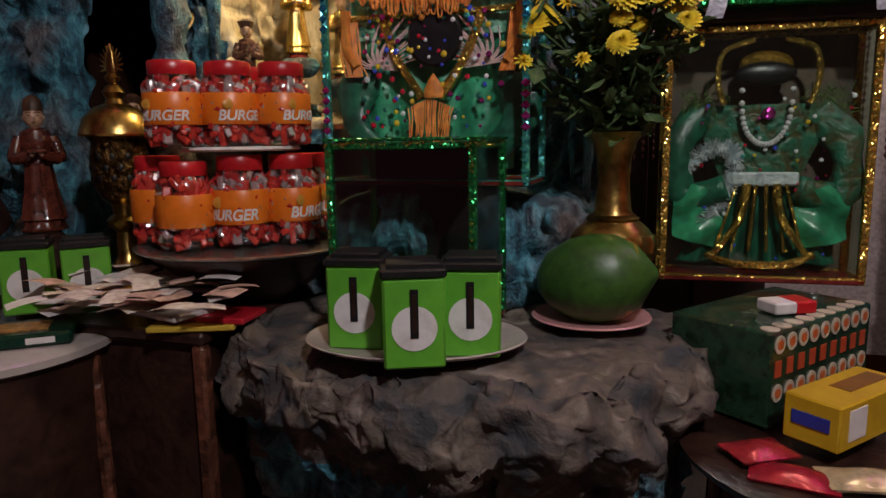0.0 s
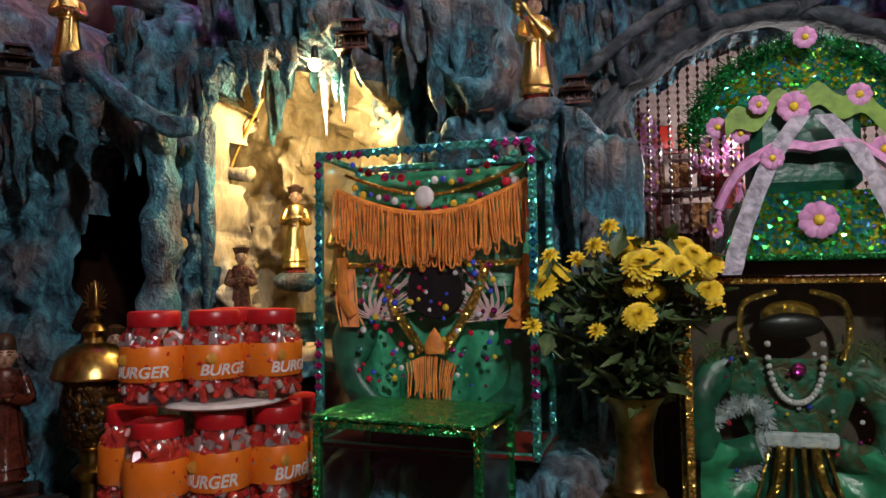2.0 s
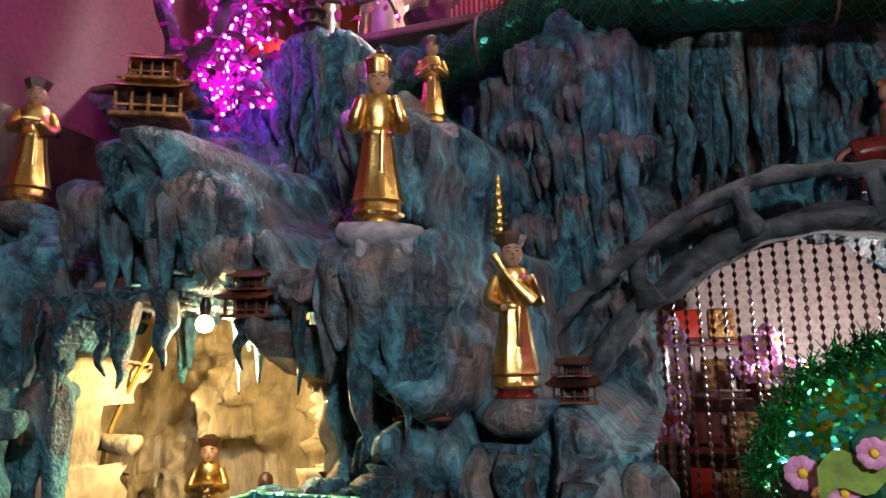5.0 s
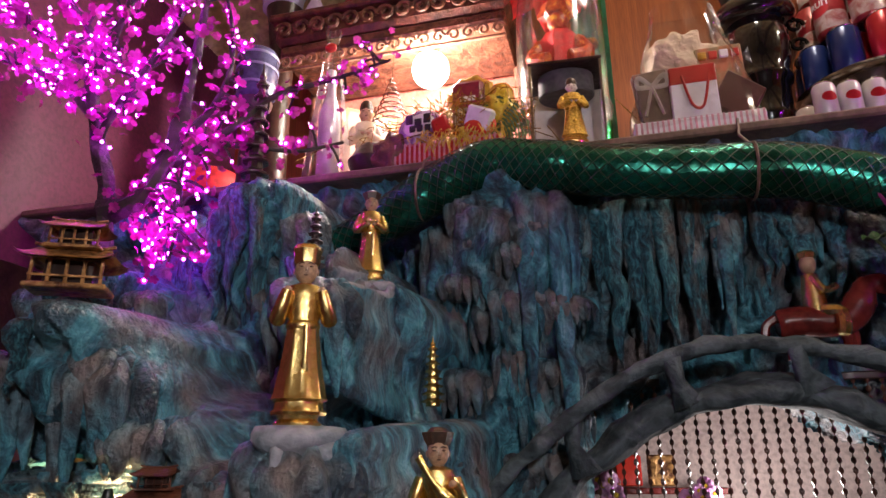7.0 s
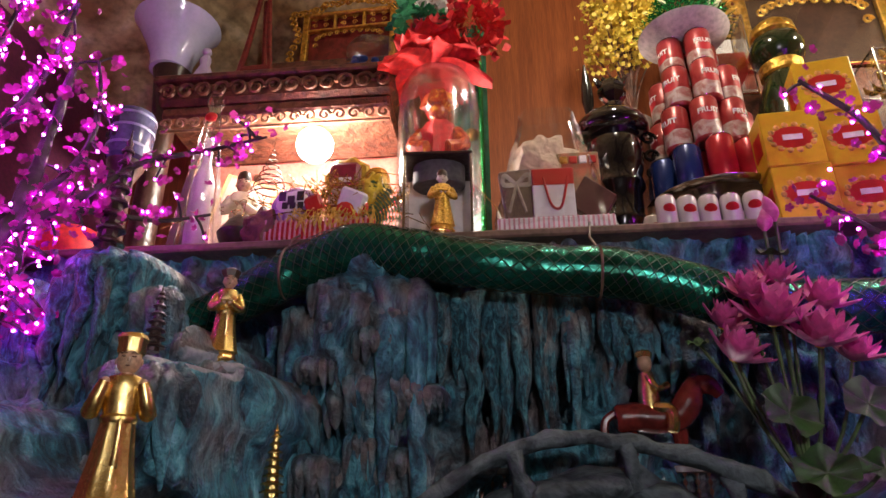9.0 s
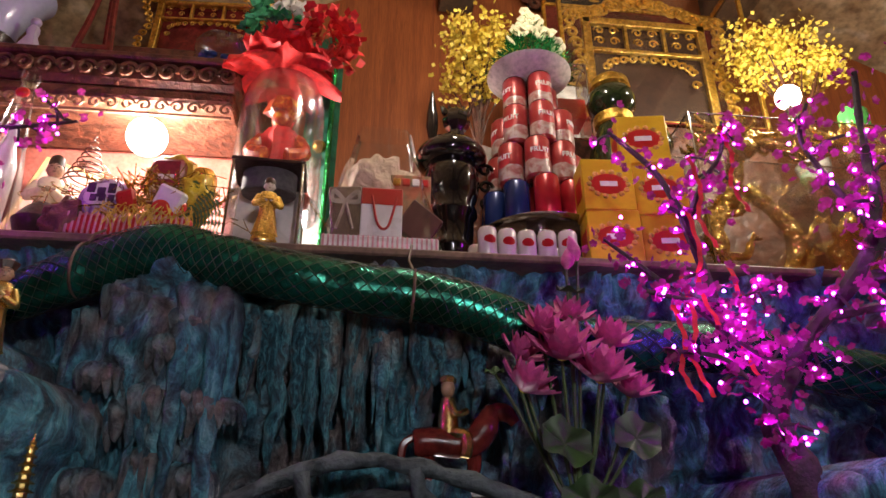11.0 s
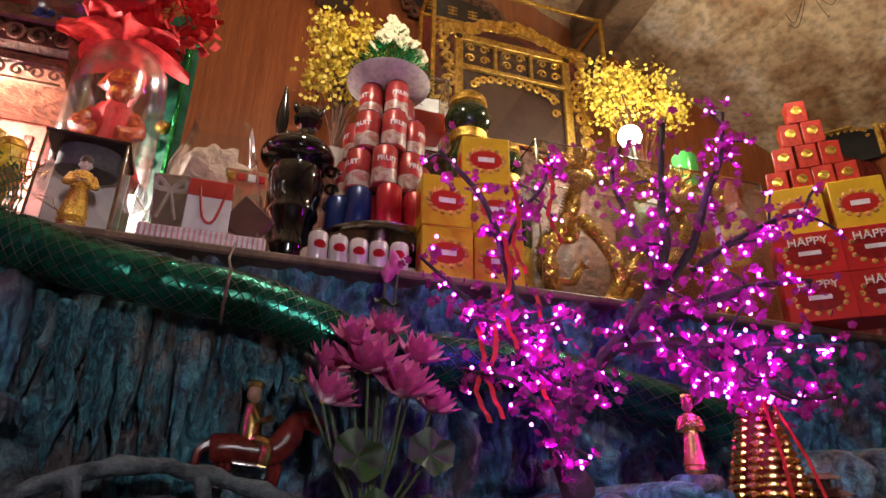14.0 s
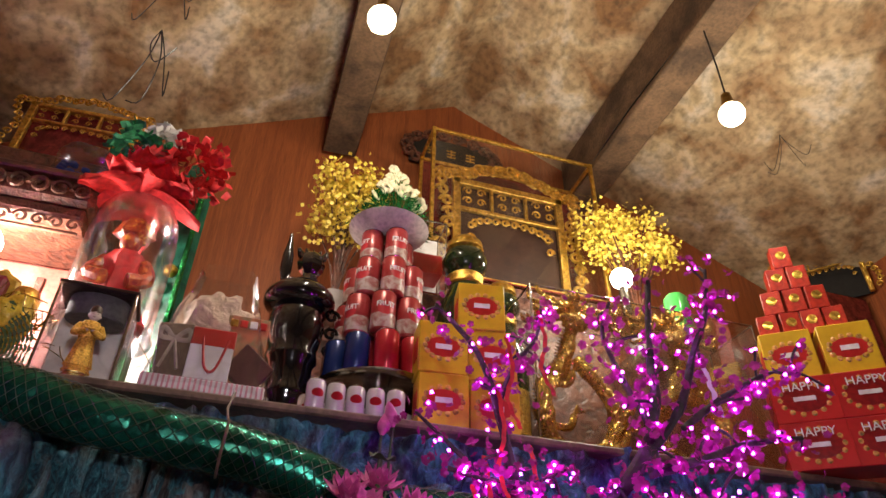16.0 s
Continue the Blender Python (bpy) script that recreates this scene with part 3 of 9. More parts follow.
# roots and columns round the cave and the niche
for name, pts, r0, r1, m in [
    ("hanging_root", [(-1.42, 1.40, 1.93), (-1.34, 1.37, 1.915), (-1.27, 1.37, 1.857), (-1.224, 1.37, 1.808), (-1.147, 1.37, 1.765), (-1.05, 1.40, 1.745)], 0.030, 0.020, ROCK),
    ("column", [(-1.20, 1.46, 1.80), (-1.195, 1.46, 1.70), (-1.19, 1.46, 1.58), (-1.20, 1.46, 1.40), (-1.20, 1.45, 0.95)], 0.034, 0.045, ROCK),
    ("root", [(-1.31, 1.74, 1.83), (-1.296, 1.71, 1.79), (-1.25, 1.69, 1.722), (-1.19, 1.69, 1.695), (-1.10, 1.70, 1.685)], 0.014, 0.022, CREAM),
]:
    ln = spline(pts, 7)
    part(name, Geo().tube(ln, [r0 + (r1 - r0) * q / len(ln) for q in range(len(ln))], n=11, rough=0.8), m, grotto, angle=0)
part("mound", Geo().tube([(-1.24, 1.64, 0.95), (-1.245, 1.64, 1.15), (-1.23, 1.63, 1.30), (-1.24, 1.64, 1.42), (-1.245, 1.65, 1.50)], [0.07, 0.065, 0.055, 0.04, 0.010], n=18, rough=0.9), ROCK, grotto, angle=0)
part("stick", Geo().tube(spline([(-1.066, 1.70, 1.89), (-1.161, 1.70, 1.725), (-1.183, 1.70, 1.61), (-1.188, 1.70, 1.506)], 5), 0.005, n=6), YELLOWROOT, grotto, "thin yellow root")

# stalactites hanging off the lips
RIPS = []
for k in range(6):
    r = random.Random(k)
    h = Geo()
    pts = [(0.008 * r.uniform(-1, 1) * j, 0.006 * r.uniform(-1, 1) * j, -j / 7) for j in range(8)]
    h.tube(pts, [0.13, 0.115, 0.10, 0.08, 0.075, 0.05, 0.03, 0.008], n=9, rough=0.8)
    RIPS.append(h.mesh("stalactite", ROCK, 0))
rng = random.Random(11)
for c, w, zt, yt, zb, drip, under in LEDGES:
    if w < 0.1 or zb < 0.55:
        continue
    for k in range(int(w * 40)):
        s = rng.uniform(-1, 1)
        if abs(c + s * w * 0.95 + 0.785) < 0.06 and 1.9 < zt < 2.1:
            continue
        if -1.30 < c + s * w < -0.56 and zt < 2.42 and (yt > 1.55 or rng.random() < 0.75):
            continue
        if zt < 1.97 and -1.65 < c + s * w < -1.22 and rng.random() < 0.6:
            continue
        o = part("stalactite", rng.choice(RIPS), None, grotto)
        n = rng.uniform(0.4, 1.2) * min(drip, 0.3)
        t = rng.uniform(0.14, 0.3)
        o.matrix_world = Matrix.LocRotScale((c + s * w * 0.95, yt + 0.03 + 0.55 * w * abs(s) ** 3, zt - 0.05 - 0.1 * abs(s)), Euler((0, 0, rng.uniform(0, 6))), (t, t * 0.9, n))
for k in range(26):
    x = -0.08 + 1.05 * k / 25 + rng.uniform(-0.02, 0.02)
    o = part("stalactite", rng.choice(RIPS), None, grotto)
    t = rng.uniform(0.22, 0.42)
    o.matrix_world = Matrix.LocRotScale((x, 2.36, 2.66), Euler((0, 0, rng.uniform(0, 6))), (t, t * 0.8, rng.uniform(0.15, 0.46)))
for k in range(8):
    x = -1.16 + 0.54 * k / 7 + rng.uniform(-0.03, 0.03)
    if abs(x + 0.785) < 0.06:
        continue
    o = part("stalactite", rng.choice(RIPS), None, grotto)
    t = rng.uniform(0.14, 0.26)
    o.matrix_world = Matrix.LocRotScale((x, 1.50, 1.96), Euler((0, 0, rng.uniform(0, 6))), (t, t * 0.9, rng.uniform(0.10, 0.27)))

for x, y, z, n, t in ((-1.355, 1.39, 1.86, 0.23, 0.40), (-1.455, 1.39, 1.86, 0.17, 0.32), (-1.50, 1.34, 1.88, 0.30, 0.30)):
    o = part("stalactite", RIPS[2], None, grotto)
    o.matrix_world = Matrix.LocRotScale((x, y, z), Euler((0, 0, x)), (t, t, n))

# draped lobes: a rounded cap with tapering fingers running down from it
def drape(x, y, z, w, length, n, seed):
    r = random.Random(seed)
    h = Geo()
    h.ball(w, None, 18, 10, (1.0, 0.75, 0.5))
    h.v = [tuple(Vector(q) * (1 + 0.28 * noise.noise(Vector((q[0] * 14 + seed, q[1] * 14, q[2] * 9))))) for q in h.v]
    for i in range(n):
        a = radians(-88 + 176 * (i + r.uniform(0.2, 0.8)) / n)
        L = length * r.uniform(0.35, 1.15)
        rr0 = 1.45 * w / n * r.uniform(0.7, 1.35)
        sx, cy = math.sin(a), math.cos(a)
        wob = r.uniform(-0.12, 0.12) * w
        pts = [(0.3 * w * sx, -0.2 * w * cy, 0.38 * w), (0.72 * w * sx, -0.52 * w * cy, 0.26 * w), (0.95 * w * sx, -0.74 * w * cy, -0.05 * w)]
        pts += [(0.98 * w * sx + wob * k * k, -0.78 * w * cy + 0.10 * w * k, -0.05 * w - L * k) for k in (0.25, 0.5, 0.75, 1.0)]
        h.tube(spline(pts, 4), [rr0 * q for q in np.interp(np.linspace(0, 6, 25), range(7), (0.6, 1.0, 1.1, 0.95, 0.75, 0.5, 0.12))], n=9, rough=0.75)
    o = part("rock_drape", h, ROCK, grotto, angle=0)
    o.location = (x, y, z)


dr = random.Random(29)
k = 0
for c, w, zt, yt, zb, drip, under in LEDGES:
    if w > 0.32 or zb < 0.55 and c < -0.2 and zt < 1.8:
        continue
    m = max(1, int(round(w / 0.075)))
    for i in range(m):
        q = dr.uniform(-0.3, 0.3) if m == 1 else -0.8 + 1.6 * i / (m - 1) + dr.uniform(-0.15, 0.15)
        x = c + q * w
        room = 0.9
        if yt < 1.6 and -1.16 < x < -0.60:
            room = max(0.03, zt - 1.97)
        if yt < 1.6 and -1.66 < x < -1.20:
            room = max(0.05, zt - 1.80)
        drape(x, yt + 0.08 + 0.5 * w * abs(q) ** 3, zt - 0.05 - 0.07 * abs(q) - dr.uniform(0, 0.05), dr.uniform(0.050, 0.090), min(room, drip * dr.uniform(0.4, 1.2)), dr.randint(3, 6), k)
        k += 1
# fan-like lobes laid over one another on the broad column beside the bridge
for row in range(7):
    for i in range(3):
        k += 1
        drape(-0.385 + 0.10 * i + 0.05 * (row % 2) + dr.uniform(-0.02, 0.02), 2.24 + 0.010 * row + dr.uniform(-0.02, 0.02), 2.62 - 0.10 * row + dr.uniform(-0.06, 0.06), dr.uniform(0.042, 0.080), dr.uniform(0.04, 0.13), dr.randint(5, 10), k)
# long drips of the wall under the snake
for i in range(9):
    k += 1
    drape(0.07 + 0.105 * i + dr.uniform(-0.012, 0.012), 2.38 + dr.uniform(-0.01, 0.03), 2.57 + dr.uniform(-0.06, 0.05), dr.uniform(0.030, 0.045), dr.uniform(0.14, 0.34), dr.randint(2, 3), k)

# the bridge
ARC = [(-0.34, 1.70), (-0.27, 1.81), (-0.20, 1.90), (-0.10, 1.99), (0.05, 2.09), (0.20, 2.14), (0.32, 2.14), (0.45, 2.105), (0.58, 2.035), (0.70, 1.92), (0.80, 1.78)]
RAIL = [(-0.40, 1.80), (-0.34, 1.90), (-0.26, 1.985), (-0.162, 2.066), (0.024, 2.188), (0.20, 2.238), (0.35, 2.226), (0.54, 2.172), (0.70, 2.09), (0.86, 1.95)]
bridge = thing("rock_bridge", "grey-blue cement arch bridge with a twisted root handrail", "bridge")
GREYROCK = mat("grey_blue_cement", (0.11, 0.14, 0.155), (0.028, 0.042, 0.05), rough=0.75, scale=16, bump=1.0, fine=50)
h = Geo().tube(spline([(x, 2.24, z) for x, z in ARC]), 0.034, n=14, flat=2.4, rough=0.5)
part("arch", h, GREYROCK, bridge, angle=0)
for y in (2.16,):
    h = Geo().tube(spline([(x, y + 0.015 * math.sin(9 * x), z) for x, z in RAIL]), 0.018, n=10, rough=0.9)
    part("handrail", h, GREYROCK, bridge, angle=0)
for x in (-0.13, 0.10, 0.36, 0.58, 0.75):
    zt = np.interp(x, [q[0] for q in RAIL], [q[1] for q in RAIL])
    zb = np.interp(x, [q[0] for q in ARC], [q[1] for q in ARC])
    part("post", Geo().tube([(x + 0.02, 2.17, zb), (x, 2.165, (zt + zb) / 2), (x - 0.01, 2.16, zt)], [0.036, 0.015, 0.022], n=10, rough=0.8), GREYROCK, bridge, angle=0)

# shelf on top of the rock
slab("shelf_board", "brown shelf board along the top of the rock", (5.2, 1.2, 0.025), spot(0.33, 2.885, 2.8225), SHELF, "shelf", 0.006)
# room behind the bead curtain
slab("alcove_wall", "plain pink plastered wall behind the bead curtain", (1.9, 0.06, 2.4), spot(0.45, 3.30, 1.4), PINKWALL, "wall")

# ---- rock altar table ----
g = Geo()
EDGE = spline([(-0.95, 1.45, 0), (-0.86, 1.20, 0), (-0.74, 1.05, 0), (-0.55, 0.95, 0), (-0.36, 0.90, 0), (-0.15, 0.92, 0), (0.0, 1.05, 0), (0.075, 1.25, 0), (0.10, 1.5, 0)], 14)
NE = len(EDGE)
MID = Vector((-0.38, 1.5, 0))


def altar(u, v):
    i = u * (NE - 1)
    e = EDGE[min(int(i), NE - 2)].lerp(EDGE[min(int(i), NE - 2) + 1], i - min(int(i), NE - 2))
    if v < 0.4:
        k = v / 0.4
        p = MID.lerp(e, k)
        z = 0.785 - 0.03 * k ** 6 + 0.010 * noise.noise(p * 9) + 0.007 * noise.noise(p * 30) * k
    else:
        k = (v - 0.4) / 0.6
        out = (e - MID).normalized()
        lobe = abs(noise.noise(Vector((e.x * 5.5, e.y * 5.5, k * 1.1))))
        p = e - out * (0.15 * k ** 1.3 * (0.4 + 0.6 * (e - MID).length) + 0.26 * max(0.0, 0.32 - lobe) * min(1, 5 * k)) + out * (0.035 * math.sin(min(1, k * 5) * math.pi))
        z = 0.765 - 0.75 * k
    q = Vector((p.x, p.y, z))
    w = noise.noise_vector(q * 11) * 0.030 + noise.noise_vector(q * 27) * 0.018 + noise.noise_vector(q * 60) * 0.009
    if v < 0.36:
        w = w * 0.22
    return (p.x + w.x, p.y + w.y, z + w.z)


g.sheet(224, 190, altar)
g.m = [1 if sum(g.v[i][2] for i in f) / 4 < 0.56 + 0.12 * noise.noise(Vector(g.v[f[0]]) * 8) else 0 for f in g.f]
altar_rock = thing("altar_rock", "lumpy grey-brown cement rock altar table with dripping edges", "altar", kind="structure", geo=g, mats=[ROCK_TOP, ROCK], angle=0)

# ---- altar things ----
def paint(name, a, **kw):
    kw.setdefault("rough", 0.35)
    kw.setdefault("bump", 0.08)
    kw.setdefault("mottle", 0.12)
    return mat(name, a, **kw)


GREENCARD = paint("green_card", (0.13, 0.44, 0.035), b=(0.10, 0.36, 0.03), rough=0.4, scale=10)
PAPER = paint("white_paper", (0.72, 0.70, 0.68), b=(0.62, 0.58, 0.56), rough=0.6, scale=25)
CHINA = paint("cream_china", (0.42, 0.38, 0.35), b=(0.34, 0.30, 0.28), rough=0.2, coat=0.3)
TINSEL = glitter("green_tinsel", (0.05, 0.50, 0.14), (0.02, 0.26, 0.07), 240)
GOLDTINSEL = glitter("gold_tinsel", (0.85, 0.55, 0.12), (0.45, 0.30, 0.05), 260)
HOLO = glitter("holographic_green_foil", (0.06, 0.70, 0.14), (0.03, 0.42, 0.16), 150, 0.16, 0.2)
TEALFOIL = glitter("teal_foil", (0.16, 0.78, 0.64), (0.10, 0.55, 0.60), 150, 0.32, 0.06)
PINKFOIL = glitter("pink_foil", (0.80, 0.08, 0.40), (0.60, 0.06, 0.50), 150)
SATIN = mat("green_satin", (0.05, 0.42, 0.21), (0.02, 0.20, 0.10), rough=0.3, scale=12, bump=0.25, spec=0.7)
DARKSATIN = mat("dark_green_satin", (0.016, 0.14, 0.08), (0.007, 0.055, 0.036), rough=0.35, scale=14, bump=0.3)
ORANGE = mat("orange_thread", (0.86, 0.30, 0.05), (0.66, 0.20, 0.03), rough=0.6, scale=40, bump=0.1)
PEARL = mat("pearl", (0.75, 0.72, 0.74), rough=0.15, bump=0)
REDLID = paint("red_plastic", (0.55, 0.015, 0.02), b=(0.42, 0.01, 0.015), rough=0.3)
LABEL = paint("orange_label", (0.80, 0.20, 0.015), b=(0.72, 0.16, 0.01), rough=0.35)
SWEETRED = paint("red_wrapper", (0.62, 0.05, 0.03), b=(0.40, 0.02, 0.02), rough=0.25, coat=0.5)
SWEETSILVER = paint("foil_wrapper", (0.72, 0.60, 0.58), rough=0.2, metal=0.6)
YELLOW = mat("yellow_petal", (0.92, 0.72, 0.04), (0.80, 0.56, 0.02), rough=0.6, scale=30, bump=0.1)
LEAF = mat("dark_leaf", (0.075, 0.13, 0.04), (0.035, 0.07, 0.022), rough=0.55, scale=20, bump=0.2)
PAPAYA = mat("papaya_skin", (0.05, 0.13, 0.018), (0.03, 0.085, 0.015), rough=0.4, scale=7, bump=0.15, c=(0.55, 0.26, 0.02))
next(q for q in PAPAYA.node_tree.nodes if q.type == "VALTORGB" and len(q.color_ramp.elements) == 3).color_ramp.elements[2].position = 0.61
PINKCHINA = paint("pink_rimmed_dish", (0.60, 0.30, 0.30), rough=0.25)
PINKPETAL = mat("pink_cloth_petal", (0.82, 0.42, 0.72), (0.68, 0.28, 0.58), rough=0.6, scale=30, bump=0.1)
LACE = mat("white_lace", (0.72, 0.70, 0.80), (0.40, 0.40, 0.48), rough=0.7, scale=70, bump=0.4, alpha=0.85)
BOA = mat("pale_feather", (0.66, 0.70, 0.74), (0.42, 0.50, 0.54), rough=0.9, scale=40, bump=0.5)


def words(text, size, parent, at, material, radius=0.0, name="lettering", slant=0.0, bold=0.0):
    """Raised lettering; bent round a cylinder of that radius when one is given. It faces -y."""
    cu = bpy.data.curves.new(name, "FONT")
    cu.body, cu.size, cu.extrude, cu.align_x, cu.align_y = text, size, 0.0006, "CENTER", "CENTER"
    cu.shear, cu.offset = slant, bold
    tmp = new(name, cu)
    me = bpy.data.meshes.new_from_object(tmp)
    bpy.data.objects.remove(tmp)
    for v in me.vertices:
        x, y, z = v.co
        if radius:
            a = x / radius
            v.co = ((radius + z) * math.sin(a), -(radius + z) * math.cos(a), y)
        else:
            v.co = (x, -z, y)
    me.materials.append(material)
    ob = new(name, me)
    ob.parent = parent
    ob.matrix_local = at
    return ob


def donation_box():
    b = thing("donation_box", "bright green card donation box with black lid and white disc", "box", group="donation boxes")
    part("body", Geo().box(0.098, 0.085, 0.145, base=True, bevel=0.004), GREENCARD, b)
    part("lid", Geo().box(0.104, 0.092, 0.014, spot(0, 0, 0.146), 0.004, True).box(0.085, 0.075, 0.010, spot(0, 0.004, 0.158), 0.006, True), BLACK, b)
    part("disc", Geo().lathe([(0.036, 0), (0.036, 0.0012)], spot(0, -0.0428, 0.066, rx=90), 32), PAPER, b)
    s = part("slot", Geo().box(0.013, 0.002, 0.078, spot(0, -0.0450, 0.090), 0.0008), BLACK, b)
    part("slot_grain", Geo().box(0.006, 0.001, 0.06, spot(0, -0.0462, 0.090), 0.0004), DARKWOOD, s)
    return b


plate = thing("serving_plate", "cream oval plate under the donation boxes", "plate", spot(-0.41, 1.09, 0.790, 12))
part("dish", Geo().lathe([(0.10, 0), (0.15, 0.003), (0.192, 0.012), (0.200, 0.018), (0.197, 0.020), (0.15, 0.008), (0.02, 0.006)], None, 48, 0.72), CHINA, plate)
box = donation_box()
box.matrix_world = spot(-0.375, 0.985, 0.797, 24)
copy_thing(box, spot(-0.50, 1.055, 0.797, 10))
copy_thing(box, spot(-0.298, 1.065, 0.797, 12))
copy_thing(box, spot(-1.235, 1.17, 0.785, 48))
copy_thing(box, spot(-1.35, 1.12, 0.785, 40))


def case(name, label, w, d, h, at, strip, alt, glass_mat, width, back):
    """A glass display case: four uprights and eight rails trimmed in foil, clear sides, solid floor and back."""
    c = thing(name, label, "display case", at)
    part("floor_board", Geo().box(w, d, 0.012, base=True), REDLAC, c)
    part("back_board", Geo().box(w - 0.01, 0.006, h - 0.02, spot(0, d / 2 - 0.004, 0.012), 0.001, True), back, c)
    for x in (-1, 1):
        for y in (-1, 1):
            part("upright", Geo().box(width, width, h, spot(x * (w - width) / 2, y * (d - width) / 2, 0.0), 0.002, True), strip, c)
        for z in (0, h - width):
            part("side_rail", Geo().box(width * 0.9, d - 2 * width, width * 0.9, spot(x * (w - width) / 2, 0, z), 0.002, True), strip, c)
        q = part("side_pane", Geo().box(0.002, d - 2 * width, h - 2 * width, spot(x * (w / 2 - 0.004), 0, width), 0.0003, True), glass_mat, c)
        q.visible_shadow = False
    for y in (-1, 1):
        for z in (0, h - width):
            part("cross_rail", Geo().box(w - 2 * width, width * 0.9, width * 0.9, spot(0, y * (d - width) / 2, z), 0.002, True), strip, c)
    q = part("front_pane", Geo().box(w - 2 * width, 0.002, h - 2 * width, spot(0, -d / 2 + 0.006, width), 0.0003, True), glass_mat, c)
    q.visible_shadow = False
    if alt:
        n = Geo()
        n.lathe([(0.010, 0), (0.007, 0.002), (0.001, 0.003)], pose(0, 0, 0, 90), 4)
        heart = [n.mesh("foil_heart", m) for m in alt]
        k = 0
        step = 0.021
        for x in (-1, 1):
            for i in range(int(h / step)):
                o = part("foil_heart", heart[(i // 5) % len(heart)], None, c)
                o.matrix_local = spot(x * (w - width) / 2, -d / 2 - 0.0005, 0.012 + i * step)
        for i in range(int(w / step)):
            o = part("foil_heart", heart[((i + 3) // 4) % len(heart)], None, c)
            o.matrix_local = spot(-w / 2 + 0.012 + i * step, -d / 2 - 0.0005, h - 0.012)
    return c


# small dark case with tinsel edges
small = case("small_glass_case", "small dark glass case edged in green tinsel", 0.30, 0.20, 0.355, spot(-0.452, 1.235, 0.797, -3), TINSEL, None, HAZY, 0.014, BLACK)
part("top_panel", Geo().box(0.305, 0.205, 0.006, spot(0, 0, 0.356), 0.002, True), TINSEL, small, "green glitter top panel")
rr = random.Random(3)
h = Geo()
for k in range(260):
    e = rr.choice("LRTS")
    if e in "LR":
        p = Vector(((-1 if e == "L" else 1) * 0.143, -0.1, rr.uniform(0.02, 0.35)))
    elif e == "T":
        p = Vector((rr.uniform(-0.15, 0.15), -0.101, 0.352))
    else:
        p = Vector((0.146, rr.uniform(-0.1, 0.1), 0.352))
    q = p + Vector((rr.uniform(-1, 1), rr.uniform(-1, 0.3), rr.uniform(-1, 1))) * 0.009
    h.tube([p, q], [0.0012, 0.0004], n=3)
tagged(part("tinsel_fringe", h, GOLDTINSEL, small), kind="stuff")
h = Geo()
for k in range(130):
    d = Vector((rr.gauss(0, 1), rr.gauss(0, 1), abs(rr.gauss(0, 1)))).normalized() * rr.uniform(0.03, 0.055)
    h.tube([Vector((0.02, -0.02, 0.03)), Vector((0.02, -0.02, 0.03)) + d], [0.002, 0.0008], n=3)
tuft = thing("feather_tuft", "green feather tuft inside the small case", "ornament", spot(-0.44, 1.215, 0.812), geo=h, mats=SATIN)

# large costume case
W, D, H = 0.445, 0.20, 0.585
big = case("costume_case", "tall glass case edged with teal and pink foil hearts", W, D, H, spot(-0.472, 1.415, 1.06), TEALFOIL,
           [TEALFOIL, PINKFOIL, TEALFOIL, glitter("blue_foil", (0.05, 0.30, 0.75), (0.04, 0.5, 0.6), 150)], CLEAR, 0.014, CLEAR)
robe = thing("ceremonial_robe", "green embroidered costume with orange fringe inside the glass case", "costume", spot(-0.472, 1.415, 1.072))


def cloth(w0, w1, z0, z1, y, amp=0.012, waves=7, bow=0.0):
    def fn(u, v):
        w = w0 + (w1 - w0) * v
        x = (u - 0.5) * w
        return (x, y + amp * math.sin(u * waves * 6.28 + 2 * v) + 0.006 * noise.noise(Vector((u * 9, v * 9, 4))), z0 + (z1 - z0) * v - bow * (2 * u - 1) ** 2)
    return Geo().sheet(48, 24, fn)


